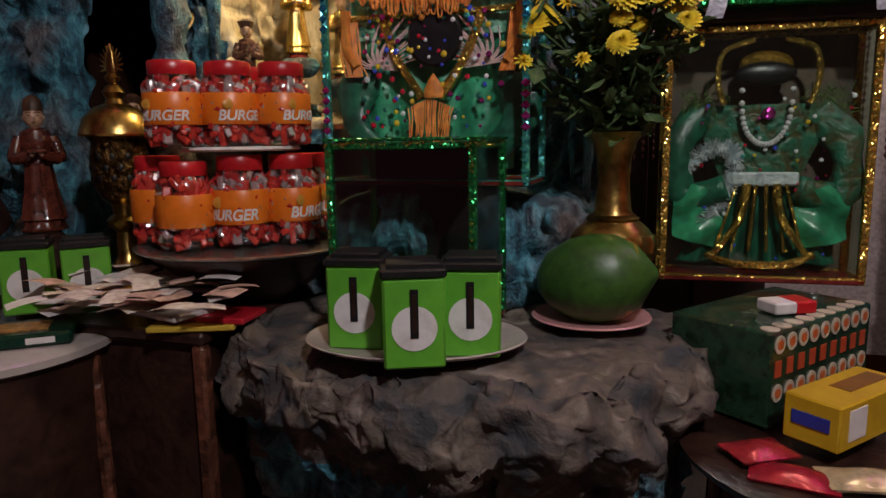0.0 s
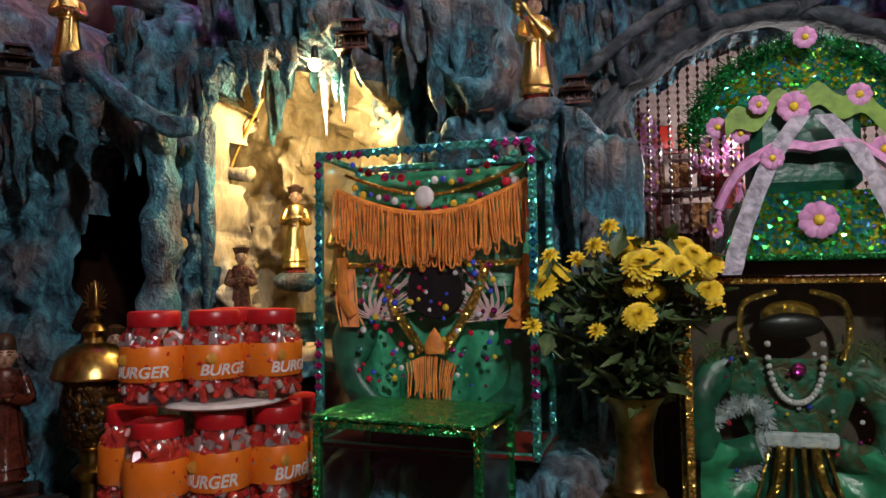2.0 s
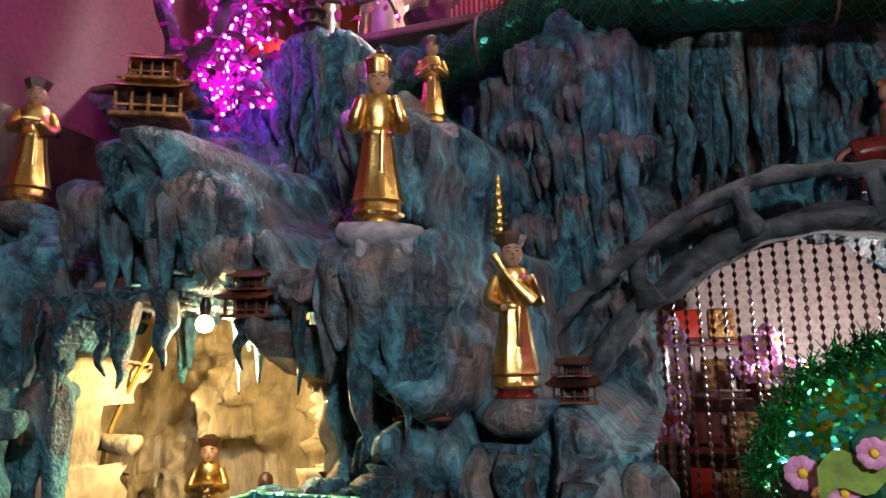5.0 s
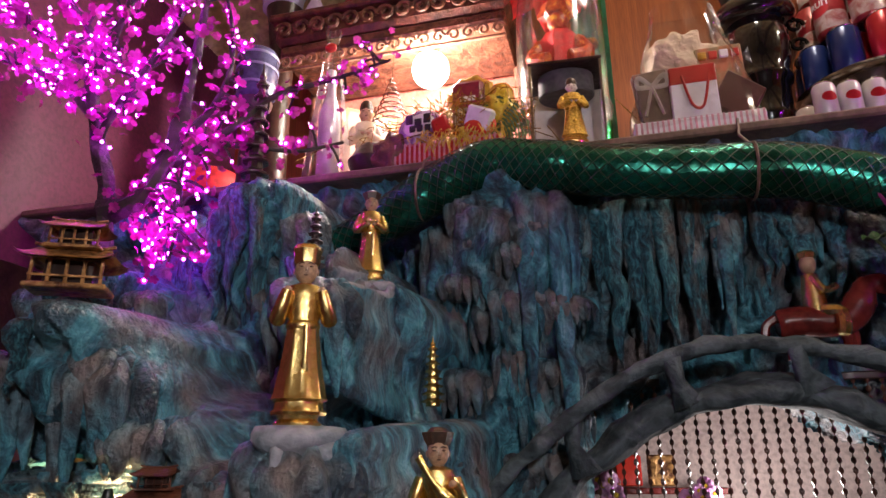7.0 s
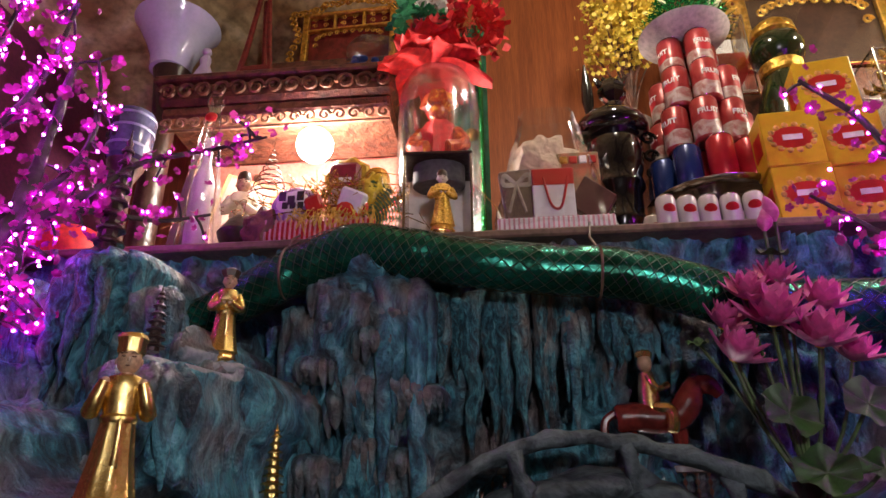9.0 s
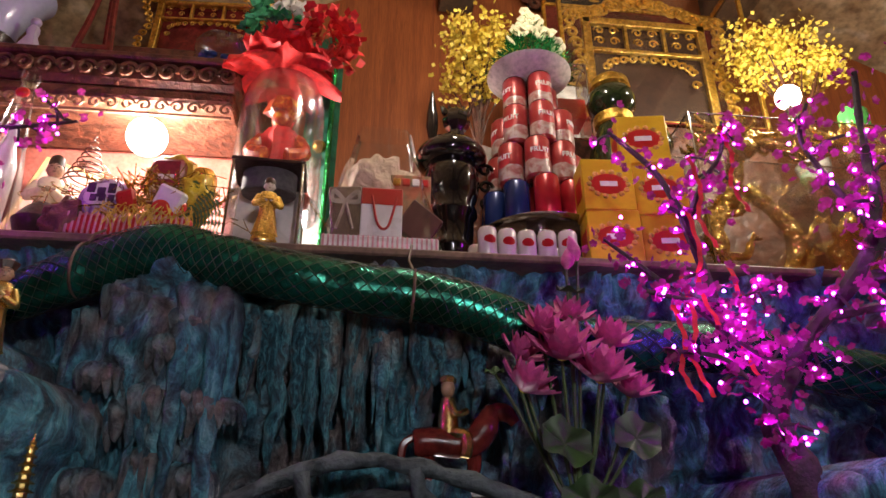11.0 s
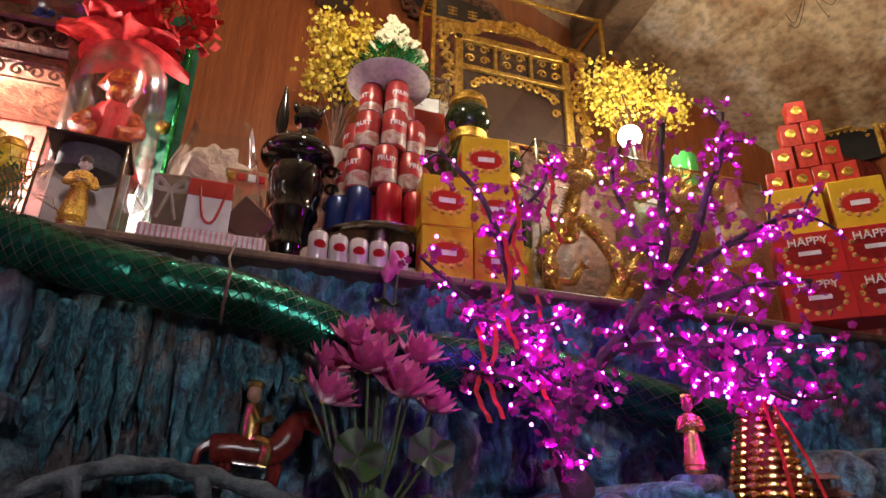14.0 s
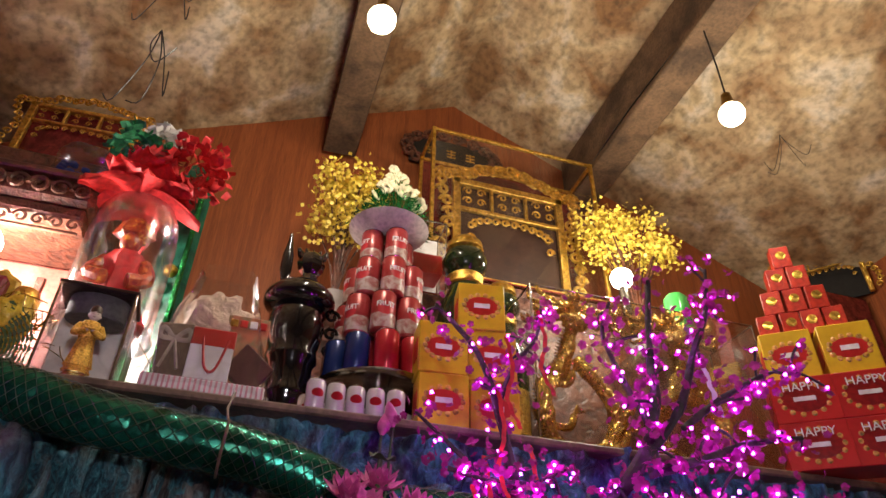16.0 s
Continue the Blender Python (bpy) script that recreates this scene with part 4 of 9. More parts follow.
part("robe_front", cloth(0.34, 0.41, 0.02, 0.45, 0.0, 0.006, 5), SATIN, robe, angle=0)
part("collar_yoke", cloth(0.36, 0.36, 0.30, 0.38, -0.012, 0.003, 9, 0.0), mat("pale_green_brocade", (0.16, 0.40, 0.25), (0.05, 0.2, 0.12), rough=0.4, scale=30, bump=0.4), robe, angle=0)
for s in (-1, 1):
    sl = Geo()
    sl.tube(spline([(s * 0.16, 0.0, 0.26), (s * 0.19, -0.02, 0.14), (s * 0.13, -0.03, 0.06), (s * 0.06, -0.04, 0.03)]), [0.05 - 0.0015 * i for i in range(19)], n=12, flat=0.5, rough=0.4)
    part("sleeve", sl, DARKSATIN, robe, angle=0)
    part("gold_strap", Geo().tube(spline([(s * 0.11, -0.03, 0.27), (s * 0.075, -0.035, 0.18), (s * 0.02, -0.04, 0.10)]), 0.0105, n=8, rough=0.5), GOLDTINSEL, robe)
    wing = Geo()
    for k in range(26):
        a = 0.1 + 0.125 * k
        r = 0.06 + 0.014 * (k % 3)
        c = Vector((s * 0.115, -0.03, 0.165))
        wing.tube(spline([c, c + Vector((s * r * 0.5 * math.cos(a), -0.004, r * 0.6 * math.sin(a))), c + Vector((s * r * math.cos(a + 0.5), -0.002, r * 1.3 * math.sin(a)))], 5), [0.0017] * 10 + [0.0008], n=5)
    part("phoenix_embroidery", wing, mat("pale_pink_thread", (0.75, 0.52, 0.50), rough=0.5, bump=0), robe, "pale pink phoenix embroidery")
    part("orange_piping", Geo().tube(spline([(s * 0.195, -0.035, 0.29), (s * 0.19, -0.04, 0.21), (s * 0.165, -0.045, 0.17)]), 0.011, n=8, rough=0.4), ORANGE, robe)
    tas = Geo()
    for k in range(30):
        x = s * (0.185 + rr.uniform(-0.015, 0.015))
        tas.tube(spline([(x, -0.03, 0.27), (x + rr.uniform(-0.012, 0.012), -0.04, 0.21), (x - s * 0.02 + rr.uniform(-0.02, 0.02), -0.045, 0.15)], 4), 0.0022, n=4)
    tagged(part("side_tassel", tas, ORANGE, robe), kind="stuff")
part("gold_band", Geo().tube([(-0.19 + 0.038 * i, -0.03, 0.345) for i in range(11)], 0.007, n=6, rough=0.6), GOLDTINSEL, robe)
# the mirror's green reflection is put into its base colour
mir = part("mirror_disc", Geo().lathe([(0.055, 0), (0.055, 0.004), (0.050, 0.006), (0.048, 0.005), (0.001, 0.005)], pose(0.01, -0.035, 0.225, 90, 0, 0), 36), [mat("dark_mirror", (0.24, 0.48, 0.32), rough=0.22, metal=0.9, bump=0.02)], robe)
part("mirror_rim", Geo().lathe([(0.0555, -0.002), (0.061, 0.002), (0.0555, 0.008)], pose(0.01, -0.035, 0.225, 90), 36), BLACK, mir)
hem = [(-0.20 + 0.40 * i / 40, 0.497 - 0.055 * math.sin(math.pi * i / 40)) for i in range(41)]
part("fringe_band", Geo().tube([(x, -0.05, z) for x, z in hem], 0.008, n=8), ORANGE, robe)
fr = Geo()
for i in range(84):
    k = 40 * (i + rr.uniform(0.1, 0.9)) / 84
    x, z = -0.20 + 0.40 * k / 40, 0.497 - 0.055 * math.sin(math.pi * k / 40)
    L = rr.uniform(0.080, 0.112)
    w = rr.uniform(0.006, 0.011)
    y = -0.055 + rr.uniform(-0.008, 0.008)
    e = rr.uniform(-0.007, 0.007)
    fr.tube(spline([(x, y, z), (x + e * 0.5, y - 0.003, z - L * 0.5), (x + e, y, z - L * 0.92), (x + e + w * 0.5, y, z - L), (x + e + w, y, z - L * 0.92), (x + e * 0.5 + w, y + 0.003, z - L * 0.5), (x + w * 0.6, y, z)], 3), 0.0021, n=5)
tagged(part("fringe", fr, ORANGE, robe, "long orange looped thread fringe"), kind="stuff")
part("crown_band", cloth(0.36, 0.36, 0.42, 0.54, 0.02, 0.004, 3, 0.0), SATIN, robe, "green crown band", angle=0)
part("gold_cord", Geo().tube([(-0.19 + 0.38 * i / 30, -0.03, 0.535 - 0.05 * math.sin(math.pi * i / 30)) for i in range(31)], 0.0045, n=6, rough=0.6), GOLDTINSEL, robe)
GEMS = [PINKFOIL, mat("yellow_gem", (0.8, 0.55, 0.05), rough=0.1), mat("blue_gem", (0.06, 0.10, 0.7), rough=0.1), mat("white_gem", (0.8, 0.8, 0.85), rough=0.08), TEALFOIL, mat("red_gem", (0.6, 0.02, 0.05), rough=0.1)]
gem = [Geo().ball(0.008, None, 8, 5, (1, 0.5, 1)).mesh("gem", m) for m in GEMS]
for i in range(20):
    for z0, dip, y in ((0.555, 0.05, -0.035), (0.505, 0.05, -0.025)):
        x = -0.17 + 0.34 * i / 19
        o = part("gem", rr.choice(gem), None, robe)
        o.matrix_local = spot(x, y, z0 - dip * math.sin(math.pi * (i / 19)) + rr.uniform(-0.008, 0.008), s=rr.uniform(0.6, 1.25))
for i in range(120):
    o = part("gem", rr.choice(gem), None, robe)
    o.matrix_local = spot(rr.uniform(-0.16, 0.16), -0.045, rr.uniform(0.03, 0.28), s=rr.uniform(0.35, 0.9))
part("medallion", Geo().ball(0.017, spot(-0.01, -0.045, 0.478), 16, 10, (1.2, 0.5, 1.3)), PEARL, robe)
tas = Geo()
for k in range(40):
    x = rr.uniform(-0.05, 0.06)
    tas.tube([(x, -0.05, 0.10 - abs(x) * 0.4), (x * 0.9, -0.055, 0.06), (x * 0.85 + rr.uniform(-0.006, 0.006), -0.055, 0.005 + rr.uniform(0, 0.03))], 0.0018, n=4)
tagged(part("centre_tassel", tas, ORANGE, robe), kind="stuff")
part("tassel_flame", Geo().lathe([(0.02, 0), (0.022, 0.015), (0.012, 0.035), (0.001, 0.05)], spot(0.01, -0.05, 0.10), 10, 0.5), ORANGE, robe)

# the breast pieces sit high, under the fringe
for o in robe.children:
    if o.name.split(".")[0] in ("gold_strap", "phoenix_embroidery", "orange_piping", "side_tassel", "mirror_disc", "centre_tassel", "tassel_flame") or o.name.startswith("gem") and o.location.z < 0.3:
        o.location.z += 0.07

# sweets jars
tray = thing("round_tray", "round pewter tray on a dark lacquer bowl stand", "tray", spot(-0.925, 1.37, 0.79))
part("bowl_stand", Geo().lathe([(0.09, 0), (0.10, 0.01), (0.16, 0.05), (0.235, 0.115), (0.24, 0.122), (0.2, 0.122)], None, 40), DARKWOOD, tray)
part("tray_plate", Geo().lathe([(0.22, 0.122), (0.262, 0.128), (0.266, 0.133), (0.26, 0.135), (0.22, 0.130)], None, 48), mat("pewter", (0.55, 0.53, 0.50), rough=0.25, metal=0.9), tray)


def jar():
    j = thing("sweets_jar", "clear plastic jar of wrapped sweets with red lid and orange label", "jar", group="sweets jars")
    prof = [(0.050, 0.0), (0.056, 0.004), (0.059, 0.02), (0.060, 0.045), (0.060, 0.12), (0.058, 0.135), (0.046, 0.152), (0.043, 0.158)]
    part("body", Geo().lathe(prof, None, 28), PLASTIC, j).visible_shadow = False
    part("lid", Geo().lathe([(0.047, 0.150), (0.048, 0.152), (0.048, 0.176), (0.045, 0.180), (0.040, 0.1795), (0.038, 0.178)], None, 40, 1, 0.01, 20), REDLID, j, "ribbed red screw lid")
    lab = part("label_band", Geo().lathe([(0.0605, 0.046), (0.0612, 0.047), (0.0612, 0.112), (0.0605, 0.113)], None, 32), LABEL, j)
    words("BURGER", 0.030, lab, spot(0, 0, 0.064), PAPER, 0.0618, slant=0.2, bold=0.0007)
    part("bun_picture", Geo().ball(0.016, spot(-0.028, -0.053, 0.088), 12, 8, (1, 0.25, 0.75)), mat("bun_print", (0.75, 0.35, 0.05), rough=0.4), lab)
    q = random.Random(8)
    s = [Geo(), Geo()]
    for k in range(190):
        a, z = q.uniform(0, 6.28), q.uniform(0.012, 0.142)
        r = 0.046 if z < 0.13 else 0.038
        s[k % 3 // 2].box(0.030, 0.019, 0.013, pose(r * math.cos(a), r * math.sin(a), z, q.uniform(0, 180), q.uniform(0, 180), q.uniform(0, 180)), 0.004)
    tagged(part("sweet_filling", s[0], SWEETRED, j), kind="stuff")
    tagged(part("sweet_filling", s[1], SWEETSILVER, j), kind="stuff")
    return j


j = jar()
JARS = [(-0.995, 1.225, 0, 200), (-0.90, 1.295, 0, 14), (-0.818, 1.375, 0, 78), (-1.115, 1.285, 0, 150), (-0.845, 1.49, 0, 100),
        (-1.015, 1.235, 1, 14), (-0.92, 1.300, 1, 64), (-0.826, 1.366, 1, 82), (-0.955, 1.42, 1, 120)]
for k, (x, y, up, rz) in enumerate(JARS):
    m = spot(x, y, 0.926 + 0.222 * up, rz) @ Matrix.Diagonal((1.02, 1.02, 0.95 if up else 1.06, 1))
    if k:
        copy_thing(j, m)
    else:
        j.matrix_world = m
thing("tier_board", "thin grey board between two tiers of sweets jars", "board", spot(-0.93, 1.35, 1.136), geo=Geo().lathe([(0.13, 0), (0.135, 0.004), (0.13, 0.010)], None, 40), mats=PAPER)

# brass incense burner
b = thing("incense_burner", "tall pierced brass incense burner with a domed lid", "incense burner", spot(-1.275, 1.34, 0.79) @ Matrix.Diagonal((0.85, 0.85, 1, 1)))
part("stem", Geo().lathe([(0.07, 0), (0.075, 0.01), (0.05, 0.03), (0.03, 0.05), (0.045, 0.07), (0.03, 0.09), (0.026, 0.15), (0.045, 0.165), (0.05, 0.18), (0.03, 0.195), (0.035, 0.22), (0.06, 0.235)], None, 28), BRASS, b)
part("bowl", Geo().lathe([(0.055, 0.235), (0.07, 0.26), (0.078, 0.30), (0.078, 0.34), (0.07, 0.37), (0.085, 0.385)], None, 28, 1, 0.03, 10), mat("dark_brass", (0.14, 0.075, 0.025), (0.02, 0.01, 0.006), rough=0.35, metal=1.0, scale=60, bump=0.8), b)
lid = part("lid", Geo().lathe([(0.10, 0.385), (0.103, 0.39), (0.10, 0.40), (0.088, 0.43), (0.055, 0.455), (0.028, 0.463), (0.022, 0.475), (0.032, 0.49), (0.02, 0.505), (0.012, 0.51)], None, 32), BRASS, b)
part("finial", Geo().lathe([(0.012, 0.51), (0.026, 0.525), (0.016, 0.535), (0.018, 0.55), (0.012, 0.585), (0.003, 0.605)], None, 16, 0.7), BRASS, lid)
for q in range(13):
    a = radians(-20 + 220 * q / 12)
    part("flame_ray", Geo().tube([(0.016 * math.cos(a), 0, 0.552 + 0.016 * math.sin(a)), (0.042 * math.cos(a), 0, 0.557 + 0.046 * math.sin(a))], [0.005, 0.0012], n=5), BRASS, lid)
# flat black studs stand in for the shade inside the piercings
for q in range(3):
    for i in range(12):
        a = 0.5236 * (i + 0.5 * (q % 2))
        part("pierced_hole", Geo().ball(0.008, pose(0.0785 * math.cos(a), 0.0785 * math.sin(a), 0.285 + 0.026 * q, 0, 0, math.degrees(a)), 8, 5, (0.35, 1, 1)), BLACK, b)

# offerings pile
note_meshes = [Geo().sheet(6, 3, lambda u, v: ((u - 0.5) * 0.075, (v - 0.5) * 0.05, 0.004 * math.sin(u * 3) + 0.001)).mesh("printed_note", m, 0)
         for m in (paint("note_pale", (0.74, 0.66, 0.56), b=(0.55, 0.42, 0.34), scale=60, rough=0.7), paint("note_pink", (0.60, 0.40, 0.32), b=(0.4, 0.25, 0.2), scale=60, rough=0.7), PAPER)]
pile = thing("offering_pile", "heap of votive notes and red and yellow envelopes", "paper pile", spot(-0.98, 1.12, 0.787, 10))
# made-up bench, dark so that it fills the shaded gap below the pile
sbn = thing("side_bench", "dark lacquer bench added in the dark gap under the papers", "bench", spot(-1.02, 1.20, 0))
part("bench_top", Geo().box(0.36, 0.30, 0.025, spot(0, 0, 0.761), 0.006, True), DARKWOOD, sbn)
part("bench_panel", Geo().box(0.32, 0.26, 0.70, spot(0, 0, 0.06), 0.004, True), DARKWOOD, sbn)
for x in (-0.165, 0.165):
    for y in (-0.135, 0.135):
        part("bench_leg", Geo().box(0.03, 0.03, 0.76, spot(x, y, 0), 0.006, True), CARVED, sbn)
for k, (c, w, x, y) in enumerate((((0.60, 0.42, 0.05), 0.17, 0.14, -0.04), ((0.50, 0.015, 0.03), 0.19, 0.16, -0.01), ((0.60, 0.55, 0.55), 0.15, 0.08, -0.03), ((0.50, 0.02, 0.03), 0.16, 0.0, 0.02), ((0.2, 0.16, 0.2), 0.22, 0.05, 0.12))):
    o = part("envelope", Geo().box(w, 0.10, 0.012, bevel=0.004), paint("envelope_%s" % "abcde"[k], c, rough=0.35, coat=0.3), pile)
    o.matrix_local = pose(x - 0.05, y, 0.008 + 0.011 * k, 0, 0, rr.uniform(-25, 25))
for k in range(90):
    o = part("printed_note", rr.choice(note_meshes), None, pile)
    o.matrix_local = pose(rr.gauss(-0.08, 0.11), rr.uniform(-0.11, 0.17), 0.03 + 0.0006 * k + rr.uniform(0, 0.012), rr.uniform(-9, 9), rr.uniform(-9, 9), rr.uniform(0, 360))

# round side table with a snack pack
t = thing("side_table", "round table with cream top and brown rim", "table", spot(-1.33, 0.97, 0.0))
part("tabletop", Geo().lathe([(0.26, 0.742), (0.27, 0.748), (0.27, 0.762), (0.26, 0.768), (0.02, 0.766)], None, 64), CHINA, t)
part("apron", Geo().lathe([(0.23, 0.10), (0.25, 0.70), (0.255, 0.742)], None, 40), DARKWOOD, t)
part("leg", Geo().tube([(0.235, 0.06, 0.74), (0.245, 0.06, 0.4), (0.25, 0.06, 0.0)], 0.014), CARVED, t)
p = thing("snack_pack", "dark green foil snack pack lying on the side table", "packet", spot(-1.19, 0.97, 0.768, 40))
part("pouch", Geo().box(0.17, 0.11, 0.028, base=True, bevel=0.012), mat("dark_green_foil", (0.01, 0.06, 0.035), rough=0.25, metal=0.4), p)
part("picture_print", Geo().box(0.12, 0.07, 0.003, spot(-0.02, 0.01, 0.0275), 0.001, True), mat("noodle_print", (0.55, 0.28, 0.08), (0.25, 0.10, 0.03), scale=70, rough=0.35), p)
part("word_bar", Geo().box(0.05, 0.002, 0.012, spot(0.03, -0.055, 0.014)), PAPER, p)

# papaya on its dish
d = thing("fruit_dish", "pink rimmed saucer under a papaya", "dish", spot(-0.125, 1.33, 0.788))
part("saucer", Geo().lathe([(0.05, 0), (0.09, 0.006), (0.118, 0.016), (0.115, 0.019), (0.08, 0.010), (0.01, 0.008)], None, 40), PINKCHINA, d)
h = Geo()
h.lathe([(0.004, -0.115), (0.03, -0.108), (0.06, -0.085), (0.082, -0.04), (0.088, 0.0), (0.082, 0.045), (0.062, 0.082), (0.03, 0.105), (0.012, 0.118), (0.004, 0.122)], pose(-0.118, 1.31, 0.884, 0, 82, -8), 28, 1, 0.018, 5)
thing("papaya", "large green papaya ripening to orange on a saucer", "fruit", geo=h, mats=PAPAYA)

# chrysanthemums in a brass vase
v = thing("brass_vase", "brass vase with a bulging foot and slender neck", "vase", spot(-0.095, 1.44, 0.79))
part("body", Geo().lathe([(0.06, 0), (0.065, 0.015), (0.05, 0.04), (0.06, 0.08), (0.082, 0.12), (0.086, 0.15), (0.075, 0.175), (0.05, 0.195), (0.038, 0.215), (0.033, 0.27), (0.035, 0.32), (0.045, 0.355), (0.06, 0.375), (0.057, 0.376), (0.04, 0.35)], None, 36), BRASS, v)
part("neck_ring", Geo().lathe([(0.050, 0.19), (0.056, 0.198), (0.046, 0.206)], None, 32), BRASS, v)
part("relief_band", Geo().lathe([(0.083, 0.11), (0.089, 0.13), (0.089, 0.15), (0.083, 0.165)], None, 48, 1, 0.03, 16), BRASS, v)
bouquet = thing("chrysanthemum_bouquet", "yellow chrysanthemums with dark green leaves in the brass vase", "flowers")


def mum(open_=1.0, petals=64):
    h = Geo()
    q = random.Random(int(open_ * 10))
    for k in range(petals):
        a, e = 2.399 * k, (-0.25 + 1.7 * k / petals) * open_
        L = 0.034 - 0.012 * k / petals
        d = Vector((math.cos(a) * math.cos(e), math.sin(a) * math.cos(e), math.sin(e) * 0.8)) * L
        s = Vector((-math.sin(a), math.cos(a), 0)) * 0.0052
        u = Vector((0, 0, 0.004))
        h.add([s * 0.4, -s * 0.4, d * 0.6 + s + u, d * 0.6 - s + u, d + s * 0.4, d - s * 0.4], [(0, 2, 3, 1), (2, 4, 5, 3)])
    h.ball(0.008, spot(0, 0, 0.003), 8, 5)
    return h.mesh("bloom", YELLOW, 0)


BLOOM, BUD = mum(1.0, 130), mum(1.5, 44)
leafg = Geo()
leafg.sheet(4, 5, lambda u, v: ((u - 0.5) * 0.030 * math.sin(math.pi * min(1, v + 0.08)) * (1 + 0.3 * math.sin(v * 17)), v * 0.055, 0.012 * v * v + 0.012 * abs(u - 0.5)))
LEAFM = leafg.mesh("leaf", LEAF, 0)
HEADS = [(-0.245, 1.33, 1.37, 1.1), (-0.23, 1.36, 1.395, 0.9), (-0.125, 1.36, 1.475, 0.7), (-0.15, 1.34, 1.44, 0.75), (-0.07, 1.30, 1.405, 1.25), (-0.04, 1.36, 1.42, 1.0), (0.02, 1.36, 1.39, 1.1), (0.035, 1.33, 1.36, 0.9),
         (-0.075, 1.27, 1.32, 1.0), (-0.05, 1.42, 1.43, 1.0), (0.0, 1.45, 1.44, 0.9), (-0.08, 1.31, 1.37, 0.8), (-0.26, 1.31, 1.30, 0.7), (-0.145, 1.28, 1.295, 0.6), (0.05, 1.40, 1.33, 0.7), (-0.19, 1.40, 1.42, 0.7), (-0.01, 1.30, 1.40, 0.9)]
hr = random.Random(17)
for k in range(13):
    HEADS.append((hr.uniform(-0.24, 0.05), hr.uniform(1.30, 1.44), hr.uniform(1.35, 1.45), hr.uniform(0.6, 0.95)))
NECK = Vector((-0.095, 1.44, 1.15))
for x, y, z, s in HEADS:
    p = Vector((x, y, z))
    m = NECK.lerp(p, 0.5) + Vector((rr.uniform(-0.02, 0.02), rr.uniform(-0.02, 0.02), 0.03))
    st = part("stem", Geo().tube(spline([NECK, m, p], 5), 0.0022, n=5), LEAF, bouquet)
    o = part("bloom", BLOOM if s > 0.75 else BUD, None, bouquet)
    o.matrix_local = Matrix.Translation(p) @ Vector((rr.uniform(-0.4, 0.4), -0.8, 0.7)).to_track_quat("Z", "Y").to_matrix().to_4x4() @ Matrix.Scale(s * 0.88, 4)
    for k in range(17):
        q = NECK.lerp(p, rr.uniform(0.05, 0.95)) + Vector((rr.uniform(-0.05, 0.05), rr.uniform(-0.05, 0.05), rr.uniform(-0.01, 0.03)))
        o = part("leaf", LEAFM, None, bouquet)
        o.matrix_local = pose(*q, rr.uniform(-60, 50), rr.uniform(-40, 40), rr.uniform(0, 360)) @ Matrix.Scale(rr.uniform(0.5, 1.15), 4)

# costume picture case
pc = case("picture_case", "wide glass-fronted case edged in gold tinsel holding a costume", 0.42, 0.13, 0.55, spot(0.205, 1.645, 0.835, 4), GOLDTINSEL, None, HAZY, 0.016, mat("brown_backing", (0.13, 0.09, 0.06), (0.06, 0.05, 0.04), rough=0.7, scale=8))
part("top_board", Geo().box(0.44, 0.15, 0.03, spot(0, 0, 0.551), 0.004, True), DARKWOOD, pc)
MURKY = mat("dark_brocade", (0.03, 0.17, 0.10), (0.09, 0.08, 0.03), rough=0.4, scale=35, bump=0.5)
ro = thing("costume_display", "dark green costume with pearl necklace and feather trim in a case", "costume", spot(0.205, 1.645, 0.85, 4))


def skirt(u, v):
    w = 0.10 + 0.24 * (1 - v)
    return ((u - 0.5) * w, -0.01 + 0.012 * math.sin(u * 40) * (1 - 0.5 * v), 0.02 + 0.20 * v)


part("skirt", Geo().sheet(60, 10, skirt), DARKSATIN, ro, angle=0)
part("bodice", Geo().sheet(30, 12, lambda u, v: ((u - 0.5) * (0.16 + 0.14 * v), -0.01 - 0.02 * math.sin(u * 3.14), 0.21 + 0.16 * v)), MURKY, ro, angle=0)
for s in (-1, 1):
    part("sleeve", Geo().tube(spline([(s * 0.11, 0, 0.36), (s * 0.17, -0.02, 0.28), (s * 0.16, -0.02, 0.17), (s * 0.07, -0.03, 0.19)]), [0.035] * 19, n=12, flat=0.6, rough=0.5), MURKY if s > 0 else DARKSATIN, ro, angle=0)
part("sash", Geo().box(0.15, 0.02, 0.03, spot(0, -0.03, 0.21), 0.006), BOA, ro)
for k in range(6):
    part("gold_ribbon", Geo().tube([(-0.05 + 0.02 * k, -0.035, 0.20), (-0.09 + 0.036 * k, -0.038, 0.05)], 0.004, n=6, rough=0.6), GOLDTINSEL, ro)
neck = Geo().ball(0.0065, None, 8, 6).mesh("bead", PEARL)
for k in range(25):
    a = math.pi * k / 24
    o = part("bead", neck, None, ro)
    o.matrix_local = spot(-0.05 * math.cos(a), -0.045, 0.40 - 0.115 * abs(math.sin(a)) ** 0.7)
part("rosette", Geo().ball(0.014, spot(0.005, -0.045, 0.35), 12, 8, (1, 0.5, 1)), PINKFOIL, ro)
boa = Geo()
for k in range(620):
    a = rr.uniform(-0.6, 2.5)
    c = Vector((-0.14 + 0.085 * math.cos(a - 0.7), -0.035, 0.17 + 0.11 * math.sin(a)))
    boa.tube([c, c + Vector((rr.gauss(0, 1), rr.gauss(0, 0.4), rr.gauss(0, 1))).normalized() * 0.022], [0.0022, 0.0008], n=3)
tagged(part("feather_boa", boa, BOA, ro), kind="stuff")
